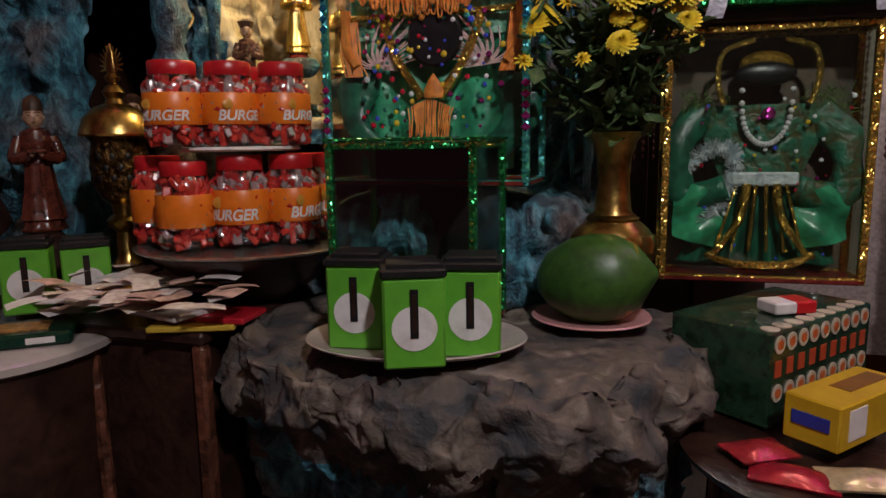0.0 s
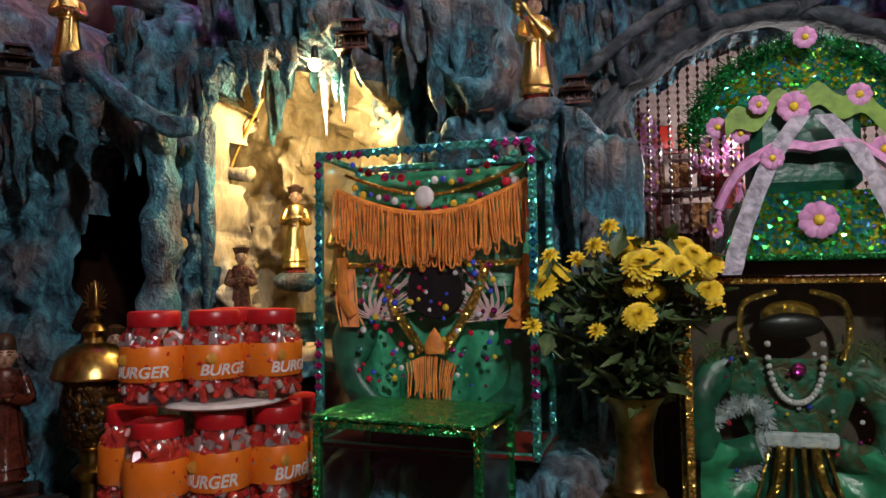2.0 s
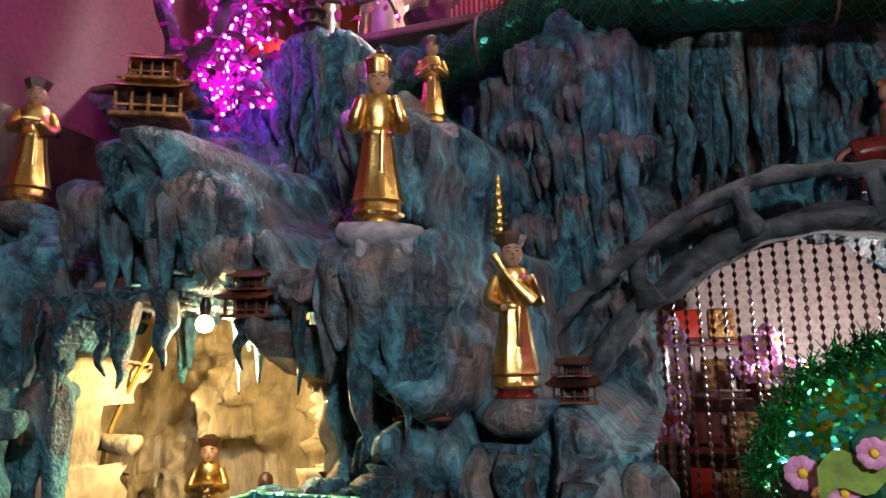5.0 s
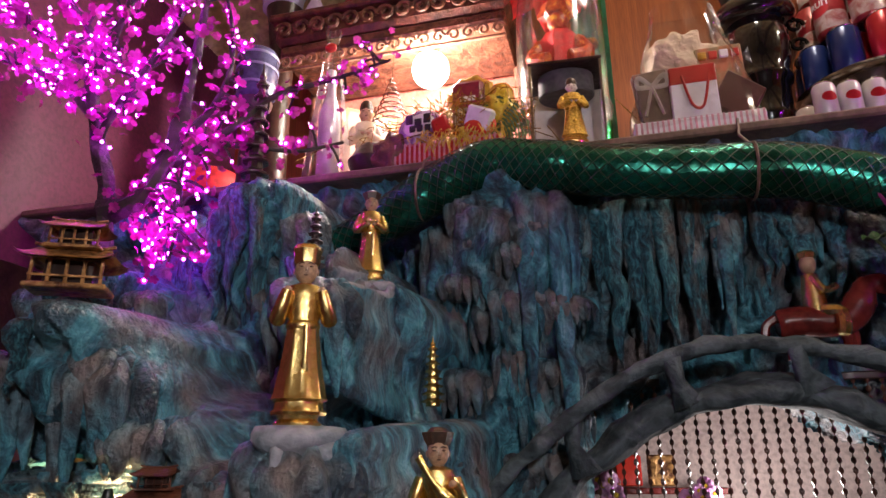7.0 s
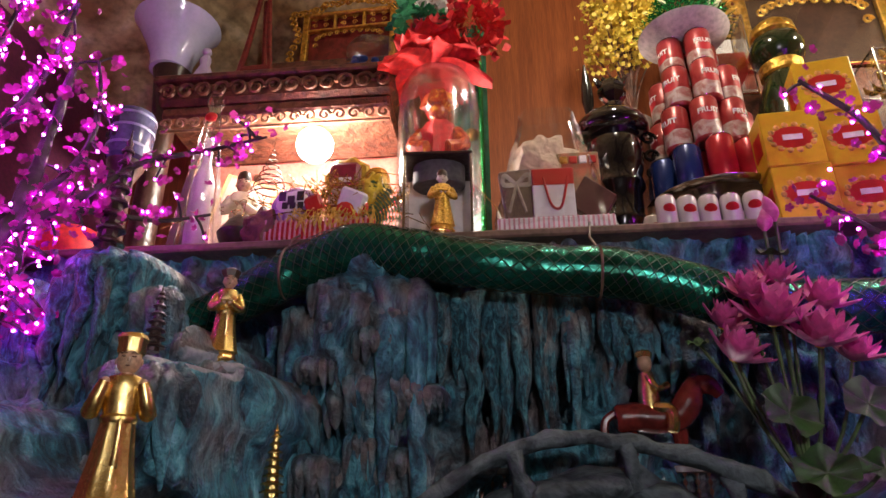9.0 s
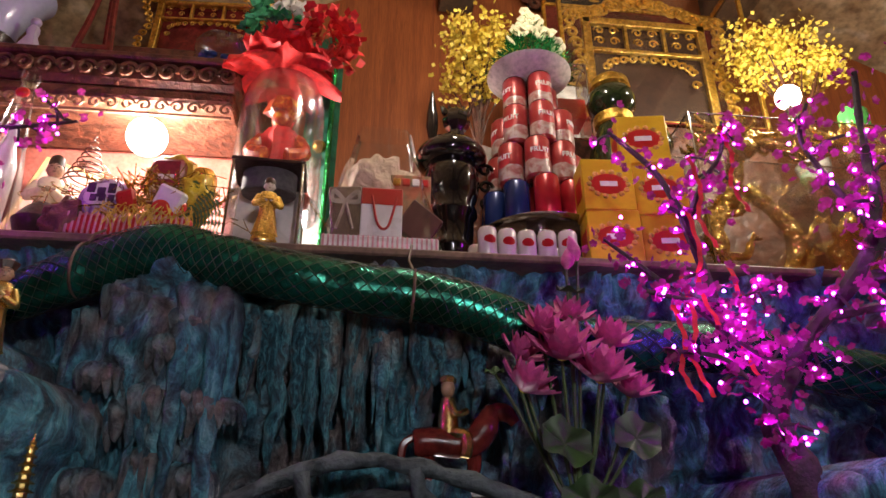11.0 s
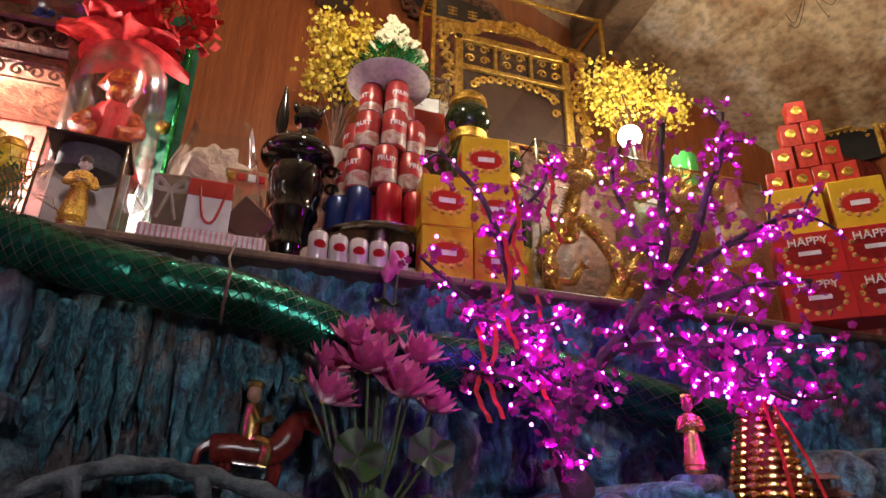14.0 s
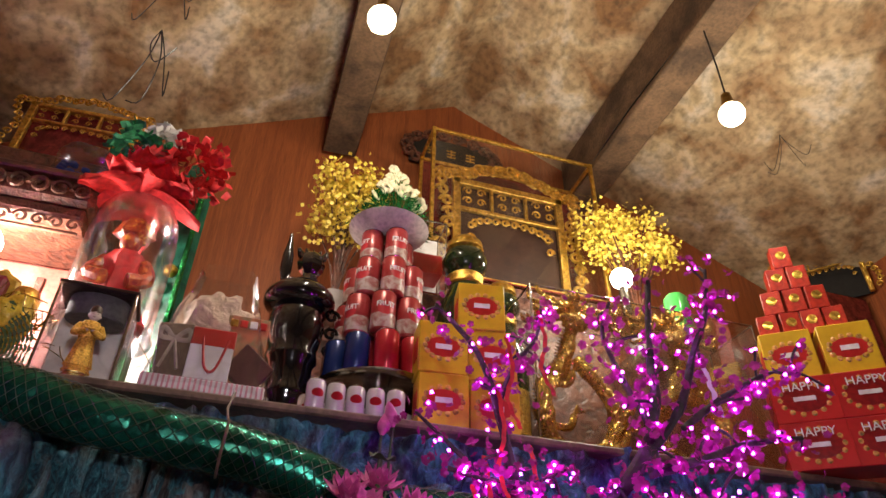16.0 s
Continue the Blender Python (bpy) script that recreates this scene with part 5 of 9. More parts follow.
for s in (-1, 1):
    boa = Geo()
    for k in range(200):
        c = Vector((s * (0.08 + rr.uniform(0, 0.09)), -0.015, 0.37 + rr.uniform(-0.04, 0.03)))
        boa.tube([c, c + Vector((rr.gauss(0, 1), rr.gauss(0, 0.4), rr.gauss(0, 1))).normalized() * 0.022], [0.0015, 0.0005], n=3)
    tagged(part("shoulder_feathers", boa, mat("olive_feather", (0.10, 0.16, 0.04), rough=0.9), ro), kind="stuff")
# solid black oval painted in for the shade inside the collar
part("neck_opening", Geo().ball(0.062, spot(0, -0.02, 0.435), 20, 10, (1, 0.25, 0.42)), BLACK, ro, "black oval in place of the shaded neck opening")
for s in (-1, 1):
    part("gold_edging", Geo().tube(spline([(s * 0.03, -0.04, 0.505), (s * 0.09, -0.04, 0.48), (s * 0.10, -0.04, 0.42), (s * 0.085, -0.04, 0.37)]), 0.006, n=6, rough=0.6), GOLDTINSEL, ro)
    part("gold_edging", Geo().tube(spline([(s * 0.03, -0.045, 0.20), (s * 0.045, -0.05, 0.12), (s * 0.10, -0.05, 0.04)]), 0.009, n=6, rough=0.6), GOLDTINSEL, ro)
    part("satin_fold", Geo().sheet(16, 10, lambda u, v: (s * (0.07 + 0.11 * u), -0.02 - 0.02 * math.sin(3.1 * u) + 0.012 * math.sin(9 * v + 6 * u), 0.05 + 0.13 * v + 0.03 * u)), SATIN, ro, angle=0)
part("gold_edging", Geo().tube(spline([(-0.11, -0.05, 0.045), (-0.05, -0.055, 0.025), (0.05, -0.055, 0.025), (0.11, -0.05, 0.045)]), 0.009, n=6, rough=0.6), GOLDTINSEL, ro)
part("collar_ring", Geo().lathe([(0.05, 0), (0.055, 0.004), (0.05, 0.012), (0.045, 0.004)], pose(0, -0.01, 0.455, 60), 28, 0.55), GOLDTINSEL, ro)
for k in range(50):
    o = part("gem", rr.choice(gem), None, ro)
    o.matrix_local = spot(rr.uniform(-0.17, 0.17), -0.04, rr.uniform(0.02, 0.42), s=rr.uniform(0.3, 0.7))

# green festival hat on the case
hat = thing("festival_hat", "green holographic foil festival hat with pink flowers and tinsel", "hat", spot(0.235, 1.62, 1.417, 4))
part("hat_base", Geo().add([(-0.17, -0.09, 0), (0.17, -0.09, 0), (0.17, 0.06, 0), (-0.17, 0.06, 0), (-0.115, -0.05, 0.13), (0.115, -0.05, 0.13), (0.115, 0.05, 0.13), (-0.115, 0.05, 0.13)],
                           [(3, 2, 1, 0), (0, 1, 5, 4), (1, 2, 6, 5), (2, 3, 7, 6), (3, 0, 4, 7), (4, 5, 6, 7)]), HOLO, hat)
part("brim_strip", Geo().box(0.36, 0.17, 0.012, spot(0, -0.015, 0.002)), TINSEL, hat)
part("inner_cap", Geo().box(0.20, 0.10, 0.20, spot(0, 0.0, 0.13), 0.02, True), DARKSATIN, hat)


def fan(u, v):
    a = math.pi * (0.04 + 0.92 * u)
    r = 0.10 + 0.10 * v
    return (-r * math.cos(a), -0.03 + 0.03 * v, 0.24 + 0.95 * r * math.sin(a))


part("fan_crest", Geo().sheet(40, 8, fan), HOLO, hat, angle=0)
part("leaf_band", Geo().sheet(30, 4, lambda u, v: ((u - 0.5) * 0.30, -0.062, 0.235 + 0.045 * v + 0.05 * math.sin(math.pi * u) + 0.012 * math.sin(u * 25))), mat("lime_cloth", (0.25, 0.45, 0.06), rough=0.6), hat, angle=0)
tin = Geo()
for k in range(1700):
    a = math.pi * rr.uniform(0.0, 1.0)
    r = 0.205 + rr.uniform(-0.012, 0.012)
    c = Vector((-r * math.cos(a), rr.uniform(-0.02, 0.02), 0.24 + 0.95 * r * math.sin(a)))
    tin.tube([c, c + Vector((rr.gauss(0, 1), rr.gauss(0, 1), rr.gauss(0, 1))).normalized() * 0.03], [0.0015, 0.0006], n=3)
tagged(part("tinsel_edge", tin, TINSEL, hat), kind="stuff")
ft = Geo()
for k in range(9):
    a = 2 * math.pi * k / 9
    ft.ball(0.011, pose(0.017 * math.cos(a), 0, 0.017 * math.sin(a)), 8, 5, (1, 0.4, 1))
ft.mat = 1
ft.ball(0.008, spot(0, -0.003, 0), 8, 5)
FLOWER = ft.mesh("cloth_flower", [PINKPETAL, YELLOW])
for x, y, z, s in ((0.0, -0.10, 0.07, 1.3), (0.0, -0.06, 0.43, 0.8), (-0.16, -0.03, 0.27, 0.8), (0.09, -0.06, 0.31, 0.85), (-0.03, -0.08, 0.29, 1.1), (-0.09, -0.075, 0.30, 0.7), (-0.075, -0.1, 0.19, 0.8), (0.12, -0.08, 0.20, 0.9), (-0.15, -0.08, 0.0, 0.8), (0.19, -0.04, 0.34, 0.9), (-0.17, -0.03, 0.06, 0.6), (-0.12, -0.05, 0.25, 0.7)):
    o = part("cloth_flower", FLOWER, None, hat)
    o.matrix_local = spot(x, y, z, s=s)


def ribbon(pts, w):
    c = spline(pts, 8)
    n = len(c) - 1
    return Geo().sheet(4, n, lambda u, v: c[int(round(v * n))] + Vector(((u - 0.5) * w, 0.004 * math.sin(v * 40), 0)))


for s in (-1, 1):
    part("lace_ribbon", ribbon([(s * 0.02, -0.09, 0.27), (s * 0.08, -0.10, 0.18), (s * 0.13, -0.105, 0.06), (s * 0.155, -0.11, -0.03)], 0.035), LACE, hat, angle=0)
    part("pink_garland", Geo().tube(spline([(0, -0.08, 0.21), (s * 0.06, -0.085, 0.215), (s * 0.13, -0.08, 0.17), (s * 0.17, -0.07, 0.10)]), 0.010, n=6, rough=0.9), PINKPETAL, hat)

for x, z in ((-0.17, 0.09), (-0.13, 0.145), (0.13, 0.145), (0.17, 0.09)):
    ts = Geo()
    for q in range(14):
        ts.tube([(x, -0.08, z), (x + rr.uniform(-0.008, 0.008), -0.082, z - rr.uniform(0.025, 0.035))], [0.0018, 0.0012], n=4)
    ts.ball(0.006, spot(x, -0.08, z), 8, 5)
    part("pink_tassel", ts, PINKPETAL, hat)

# boxes of offerings on a lacquer stand
st = thing("lacquer_stand", "red-brown lacquer offering stand with a dark round tray", "stand", spot(0.31, 1.16, 0.0))
part("stand_tray", Geo().lathe([(0.22, 0.625), (0.265, 0.64), (0.27, 0.652), (0.25, 0.654), (0.05, 0.645)], None, 48), DARKWOOD, st)
part("apron", Geo().lathe([(0.19, 0.2), (0.2, 0.45), (0.195, 0.63)], None, 8), CARVED, st)
for a in range(8):
    part("leg", Geo().tube([(0.205 * math.cos(a * 0.785), 0.205 * math.sin(a * 0.785), 0.63), (0.215 * math.cos(a * 0.785), 0.215 * math.sin(a * 0.785), 0.0)], 0.012), CARVED, st)
cr = thing("biscuit_carton", "dark green printed biscuit carton in clear wrap", "carton", spot(0.215, 1.40, 0.655, 53))
part("carton_body", Geo().box(0.36, 0.20, 0.17, base=True, bevel=0.004), mat("green_print", (0.018, 0.055, 0.028), (0.008, 0.022, 0.012), rough=0.25, scale=24, coat=0.5), cr)
ringm = Geo().lathe([(0.016, 0), (0.016, 0.002), (0.011, 0.0025), (0.010, 0.0015), (0.001, 0.0015)], pose(0, 0, 0, 90), 20).mesh("ring_print", [paint("ring_print", (0.60, 0.52, 0.40))])
ringc = Geo().lathe([(0.0085, 0), (0.0085, 0.002), (0.001, 0.0025)], pose(0, 0, 0, 90), 14).mesh("ring_centre", [paint("orange_print", (0.62, 0.14, 0.03))])
redp = Geo().box(0.02, 0.002, 0.03).mesh("red_print", paint("red_print", (0.55, 0.08, 0.03)))
for k in range(9):
    for z in (0.148, 0.062):
        part("ring_print", ringm, None, cr).matrix_local = spot(-0.158 + 0.0385 * k, -0.1005, z)
        part("ring_centre", ringc, None, cr).matrix_local = spot(-0.158 + 0.0385 * k, -0.1015, z)
    part("ring_print", ringm, None, cr).matrix_local = pose(-0.158 + 0.0385 * k, -0.082, 0.1705, -90, 0, 0)
    part("red_print", redp, None, cr).matrix_local = spot(-0.158 + 0.0385 * k, -0.1005, 0.105)
wr = Geo()
for k in range(10):
    wr.ball(0.014, spot(-0.16 + 0.035 * k, -0.08 + rr.uniform(-0.01, 0.08), 0.172), 8, 5, (1, 1.4, 0.35))
part("wrap_crinkle", wr, PLASTIC, cr)
cg = thing("cigarette_packet", "white and red cigarette packet lying on a carton", "packet", spot(0.23, 1.36, 0.828, 30))
part("packet_body", Geo().box(0.085, 0.055, 0.022, base=True), PAPER, cg)
part("red_end", Geo().box(0.045, 0.057, 0.024, spot(0.022, 0, -0.001), base=True), REDLID, cg)
cu = thing("cake_box", "yellow cake box with blue lettering leaning on a carton", "box", spot(0.305, 1.20, 0.672, 50))
part("box_body", Geo().box(0.22, 0.09, 0.075, base=True), paint("yellow_card", (0.62, 0.40, 0.02), b=(0.52, 0.31, 0.015)), cu)
part("word_bar", Geo().box(0.002, 0.06, 0.022, spot(-0.111, 0, 0.04)), paint("blue_print", (0.03, 0.05, 0.35)), cu)
part("white_panel", Geo().box(0.05, 0.002, 0.05, spot(-0.06, -0.046, 0.04)), PAPER, cu)
part("top_word_bar", Geo().box(0.12, 0.035, 0.002, spot(0.03, 0, 0.0755)), paint("brown_print", (0.25, 0.10, 0.02)), cu)
for k, (c, x, y, w) in enumerate((((0.45, 0.02, 0.04), 0.20, 1.03, 0.12), ((0.65, 0.50, 0.30), 0.30, 1.04, 0.13), ((0.45, 0.03, 0.04), 0.16, 1.09, 0.10))):
    h = Geo().sheet(16, 8, lambda u, v: ((u - 0.5) * w, (v - 0.5) * 0.07, 0.015 * math.sin(math.pi * u) * math.sin(math.pi * v) + 0.003))
    h.sheet(16, 8, lambda u, v: ((u - 0.5) * w, (0.5 - v) * 0.07, 0.0))
    thing("foil_sachet", "shiny foil snack sachet lying on the tray", "sachet", spot(x, y, 0.655 + 0.004 * k, 20 * k - 10), group="foil sachets", geo=h, mats=mat("sachet_foil", c, rough=0.2, metal=0.3), angle=0)

# ---- figures of the grotto ----
HATB = mat("dark_hat", (0.10, 0.04, 0.02), (0.04, 0.02, 0.01), rough=0.4)


def statue(label, at, h, pose_="hold", hat="flat", robe=GOLD, face=SKIN, base=GOLD, turn=0.0, group="shrine statues"):
    g = Geo()
    g.mat = 3
    g.lathe([(0.12, 0), (0.125, 0.03), (0.10, 0.05), (0.11, 0.07)], None, 20, 0.8)
    g.mat = 0
    g.lathe([(0.135, 0.07), (0.14, 0.085), (0.125, 0.10), (0.118, 0.135), (0.145, 0.15), (0.135, 0.165), (0.105, 0.33), (0.084, 0.50), (0.080, 0.53)], None, 36, 0.72, 0.05, 9)
    g.lathe([(0.082, 0.52), (0.086, 0.54), (0.082, 0.555), (0.098, 0.64), (0.108, 0.70), (0.085, 0.755), (0.04, 0.775)], None, 24, 0.68)
    g.lathe([(0.012, 0.0), (0.022, 0.02), (0.014, 0.10), (0.016, 0.26), (0.008, 0.27)], pose(0.02, -0.068, 0.26, 9), 10, 0.4)
    g.lathe([(0.084, 0.515), (0.092, 0.53), (0.092, 0.548), (0.084, 0.56)], None, 28, 0.72)
    for s in (-1, 1):
        hand = {"hold": (s * 0.03, -0.13, 0.60), "pray": (s * 0.09, -0.07, 0.72), "lute": (s * 0.07, -0.13, 0.60 + 0.08 * s)}[pose_]
        el = (s * 0.135, -0.03, 0.57)
        g.tube(spline([(s * 0.095, 0, 0.71), el, hand], 4), [0.036, 0.038, 0.04, 0.042, 0.045, 0.044, 0.040, 0.036, 0.03], n=10)
        g.mat = 1
        g.ball(0.022, spot(*hand), 8, 6)
        g.mat = 0
    if pose_ == "hold":
        g.box(0.12, 0.07, 0.025, spot(0, -0.135, 0.615), 0.006)
    if pose_ == "lute":
        g.tube([(-0.12, -0.13, 0.82), (-0.05, -0.15, 0.70), (0.02, -0.16, 0.61), (0.09, -0.16, 0.54)], [0.022, 0.014, 0.04, 0.05], n=12, flat=0.5)
    g.mat = 1
    g.tube([(0, 0, 0.75), (0, -0.005, 0.80)], [0.03, 0.028], n=10)
    g.ball(0.066, spot(0, -0.008, 0.845), 18, 12, (0.94, 0.95, 1.12))
    g.ball(0.011, spot(0, -0.071, 0.84), 6, 5, (0.7, 1, 1.3))
    for s in (-1, 1):
        g.ball(0.014, spot(s * 0.063, 0, 0.84), 6, 5, (0.5, 0.7, 1.4))
    g.mat = 2
    for s in (-1, 1):
        g.ball(0.009, spot(s * 0.025, -0.064, 0.856), 8, 5, (1.5, 0.6, 0.45))
        g.tube([(s * 0.010, -0.068, 0.873), (s * 0.024, -0.066, 0.878), (s * 0.042, -0.057, 0.871)], 0.0038, n=5)
    g.ball(0.009, spot(0, -0.066, 0.808), 8, 5, (1.5, 0.5, 0.4))
    g.ball(0.055, spot(0, 0.018, 0.880), 14, 8, (1.14, 1.05, 0.8))
    if hat == "flat":
        g.lathe([(0.064, 0.885), (0.082, 0.92), (0.094, 0.958), (0.066, 0.962), (0.04, 0.985), (0.01, 0.99)], None, 6, 0.8)
    elif hat == "cap":
        g.lathe([(0.06, 0.885), (0.062, 0.92), (0.05, 0.965), (0.02, 0.99)], None, 16)
    elif hat == "crown":
        g.mat = 0
        g.lathe([(0.066, 0.878), (0.072, 0.90), (0.070, 0.93), (0.080, 0.965), (0.062, 0.992), (0.02, 1.0)], None, 28, 0.85, 0.05, 7)
    return thing("statue", label, "statue", at @ Matrix.Scale(h, 4), group=group, geo=g, mats=[robe, face, HATB, base])


def rock_foot(x, y, z, w, snow=True):
    """A lumpy knob under a figure."""
    h = Geo().ball(w, None, 24, 14, (1.0, 0.85, 0.55))
    h.v = [tuple(Vector(q) * (1 + 0.35 * noise.noise(Vector((q[0] * 22 + x * 40, q[1] * 22, q[2] * 22))))) for q in h.v]
    h.v = [(q[0], q[1], min(q[2], 0.30 * w)) for q in h.v]
    o = part("whitened_knob" if snow else "rock_knob", h, SNOW if snow else ROCK, grotto, angle=0)
    o.location = (x, y, z - 0.30 * w)


FIGURES = [
    ("golden statue with raised hands and tall crown", -0.472, 1.485, 2.030, 0.278, "pray", "crown", GOLD, 26),
    ("golden statue holding a tray in a dark hat", -0.583, 2.04, 2.392, 0.255, "hold", "flat", GOLD, 22),
    ("golden statue playing a pale lute", -0.295, 1.60, 1.775, 0.265, "lute", "flat", GOLD, 20),
    ("golden statue holding a bowl beside the cave", -1.485, 1.45, 1.93, 0.27, "hold", "flat", GOLD, 50),
    ("golden statue standing on a rock knob", -1.338, 1.60, 2.17, 0.30, "hold", "flat", GOLD, 45),
    ("golden statue lit by the niche bulb", -1.10, 1.93, 1.41, 0.28, "hold", "flat", GOLD, 35),
    ("golden statue beside the glass case", -0.945, 1.93, 1.34, 0.27, "hold", "cap", GOLD, 30),
    ("brown and gold seated attendant statue in the niche", -1.080, 1.622, 1.252, 0.235, "hold", "flat", CARVED, 40),
    ("golden statue under the pink blossom tree", 1.344, 1.787, 2.225, 0.178, "hold", "crown", GOLD, -30),
]
for lab, x, y, z, hh, ps, ht, rb, tz in FIGURES:
    statue(lab, spot(x, y, z, tz), hh, ps, ht, rb, base=REDLAC if "lute" in lab or "niche" in lab or "case" in lab else GOLD)
    rock_foot(x, y, z + 0.004, 0.05 + 0.06 * hh, snow=lab.endswith(("crown", "dark hat")) and x < 0)
MONKLAC = mat("dark_red_brown_lacquer", (0.13, 0.030, 0.016), (0.05, 0.012, 0.008), rough=0.22, scale=14, bump=0.15, coat=0.6)
statue("dark red lacquered monk statue with a round hat", spot(-1.47, 1.28, 0.92, 48), 0.36, "hold", "cap", MONKLAC, SKIN, DARKWOOD)
statue("gilded attendant statue behind the burner", spot(-1.33, 1.46, 1.02, 45), 0.27, "hold", "flat", GOLD)
thing("statue_plinth", "dark wooden plinth under the monk statue", "plinth", spot(-1.47, 1.28, 0.0, 48), geo=Geo().box(0.16, 0.14, 0.92, base=True, bevel=0.01), mats=DARKWOOD)
thing("statue_plinth", "dark wooden plinth under the gilded attendant", "plinth", spot(-1.33, 1.46, 0.0, 45), geo=Geo().box(0.09, 0.09, 1.02, base=True, bevel=0.01), mats=DARKWOOD)


def pagoda(label, at, h, tiers, m, r0=0.16):
    g = Geo()
    for k in range(tiers):
        z = 0.85 * k / tiers
        r = r0 * (1 - 0.65 * k / tiers)
        d = 0.85 / tiers
        g.lathe([(r * 0.62, z), (r * 0.6, z + d * 0.55)], None, 8)
        g.lathe([(r * 1.05, z + d * 0.50), (r * 1.10, z + d * 0.62), (r * 0.75, z + d * 0.82), (r * 0.5, z + d)], None, 8)
    g.lathe([(r0 * 0.2, 0.85), (r0 * 0.28, 0.88), (r0 * 0.1, 0.92), (0.004, 1.0)], None, 8)
    return thing("model_pagoda", label, "pagoda", at @ Matrix.Scale(h, 4), group="model pagodas", geo=g, mats=m)


pagoda("dark many-tiered model pagoda behind a statue", spot(-0.592, 1.755, 2.355), 0.135, 7, DARKWOOD)
pagoda("gilded slender model pagoda on the rock", spot(-0.410, 1.985, 2.105), 0.150, 8, GOLD, 0.17)
pagoda("tall dark model pagoda on the rock top", spot(-0.895, 2.00, 2.685), 0.36, 8, DARKWOOD, 0.10)


def house(label, at, w, roofm, wallm, tiers=1):
    hs = thing("model_house", label, "model house", at, group="model houses")
    z = 0.0
    for k in range(tiers):
        q = w * (1 - 0.3 * k)
        part("platform", Geo().box(q, q * 0.6, q * 0.07, spot(0, 0, z), 0.002, True), wallm, hs)
        part("room", Geo().box(q * 0.6, q * 0.35, q * 0.32, spot(0, 0.02 * q, z + q * 0.07), 0.001, True), DARKWOOD, hs)
        for i in range(5):
            part("pillar", Geo().box(q * 0.045, q * 0.045, q * 0.32, spot(-q * 0.42 + q * 0.21 * i, -q * 0.24, z + q * 0.07), 0.001, True), wallm, hs)
        part("railing", Geo().box(q * 0.9, q * 0.02, q * 0.03, spot(0, -q * 0.27, z + q * 0.16), 0.001), wallm, hs)

        def tile(u, v):
            x, y = (u - 0.5) * 2, (v - 0.5) * 2
            k2 = 1 - abs(y)
            return (x * q * (0.62 - 0.16 * k2), y * q * 0.42, z + q * 0.37 + q * 0.22 * k2 ** 1.3 + q * 0.10 * (abs(x) ** 6) * (abs(y) ** 2))
        g = Geo().sheet(20, 12, tile)
        g.add([(p[0], p[1], p[2] - q * 0.03) for p in g.v], [f[::-1] for f in g.f])
        part("roof", g, roofm, hs, angle=30)
        part("ridge", Geo().tube(spline([(-q * 0.5, 0, z + q * 0.64), (-q * 0.25, 0, z + q * 0.60), (q * 0.25, 0, z + q * 0.60), (q * 0.5, 0, z + q * 0.64)]), q * 0.025, n=6), wallm, hs)
        z += q * 0.56
    return hs


BRONZE = mat("aged_gilding", (0.55, 0.29, 0.10), (0.15, 0.06, 0.03), rough=0.4, metal=0.5, scale=40, bump=0.5)
house("small dark model house with a grey roof on a ledge", spot(-0.420, 1.54, 1.750, 12), 0.085, mat("grey_tiles", (0.12, 0.10, 0.09), rough=0.6, scale=40, bump=0.6), CARVED)
house("small dark model house hanging over the niche", spot(-0.690, 1.485, 1.905, 15), 0.078, CARVED, CARVED, 2)
house("tiny dark model house beside the lute statue", spot(-0.21, 1.62, 1.77, 5), 0.07, DARKWOOD, CARVED, 2)
house("gilded two-tiered model temple on the rock top", spot(-0.935, 1.51, 2.272, 28) @ Matrix.Diagonal((1.05, 0.95, 1.08, 1)), 0.125, BRONZE, BRONZE, 2)
house("small dark model house at the rock edge", spot(-1.60, 1.40, 1.93, 40), 0.08, DARKWOOD, DARKWOOD, 2)
house("small dark model house beside the gold offering tower", spot(1.632, 1.747, 2.165, -20), 0.08, CARVED, CARVED, 2)

# rider on a red horse
ho = Geo()
ho.tube(spline([(-0.10, 0, 0.085), (-0.05, 0, 0.09), (0.0, 0, 0.085), (0.05, 0, 0.09), (0.08, 0, 0.12), (0.105, 0, 0.165), (0.14, 0, 0.165), (0.165, 0, 0.14)], 4), [0.030] + [0.036] * 17 + [0.030, 0.028, 0.026, 0.024, 0.024, 0.026, 0.024, 0.022, 0.018, 0.016, 0.014], n=12)
for x in (-0.075, -0.06, 0.045, 0.06):
    ho.tube([(x, 0.015, 0.08), (x + 0.006, 0.018, 0.04), (x, 0.018, 0.0)], [0.017, 0.011, 0.010], n=8)
ho.tube(spline([(-0.10, 0, 0.10), (-0.125, 0, 0.08), (-0.13, 0, 0.03)], 4), [0.01] * 8 + [0.004], n=6)
ho.mat = 1
ho.tube([(-0.01, 0, 0.10), (-0.01, 0, 0.16), (-0.012, 0, 0.20)], [0.028, 0.026, 0.018], n=12)
ho.tube(spline([(0.0, -0.02, 0.11), (0.03, -0.045, 0.095), (0.025, -0.05, 0.045)], 4), [0.016] * 8 + [0.012], n=8)
ho.tube(spline([(-0.012, -0.02, 0.19), (0.005, -0.035, 0.155), (0.035, -0.02, 0.165)], 4), 0.009, n=8)
ho.mat = 2
ho.ball(0.021, spot(-0.012, -0.003, 0.225), 14, 10, (0.9, 0.95, 1.15))
ho.mat = 1
ho.lathe([(0.021, 0.240), (0.024, 0.252), (0.018, 0.258)], spot(-0.012, 0, 0), 7)
thing("statue", "gilded rider statue on a dark red horse by the bridge", "statue", spot(0.45, 2.30, 2.215, 0), group="shrine statues", geo=ho, mats=[REDLAC, GOLD, SKIN])

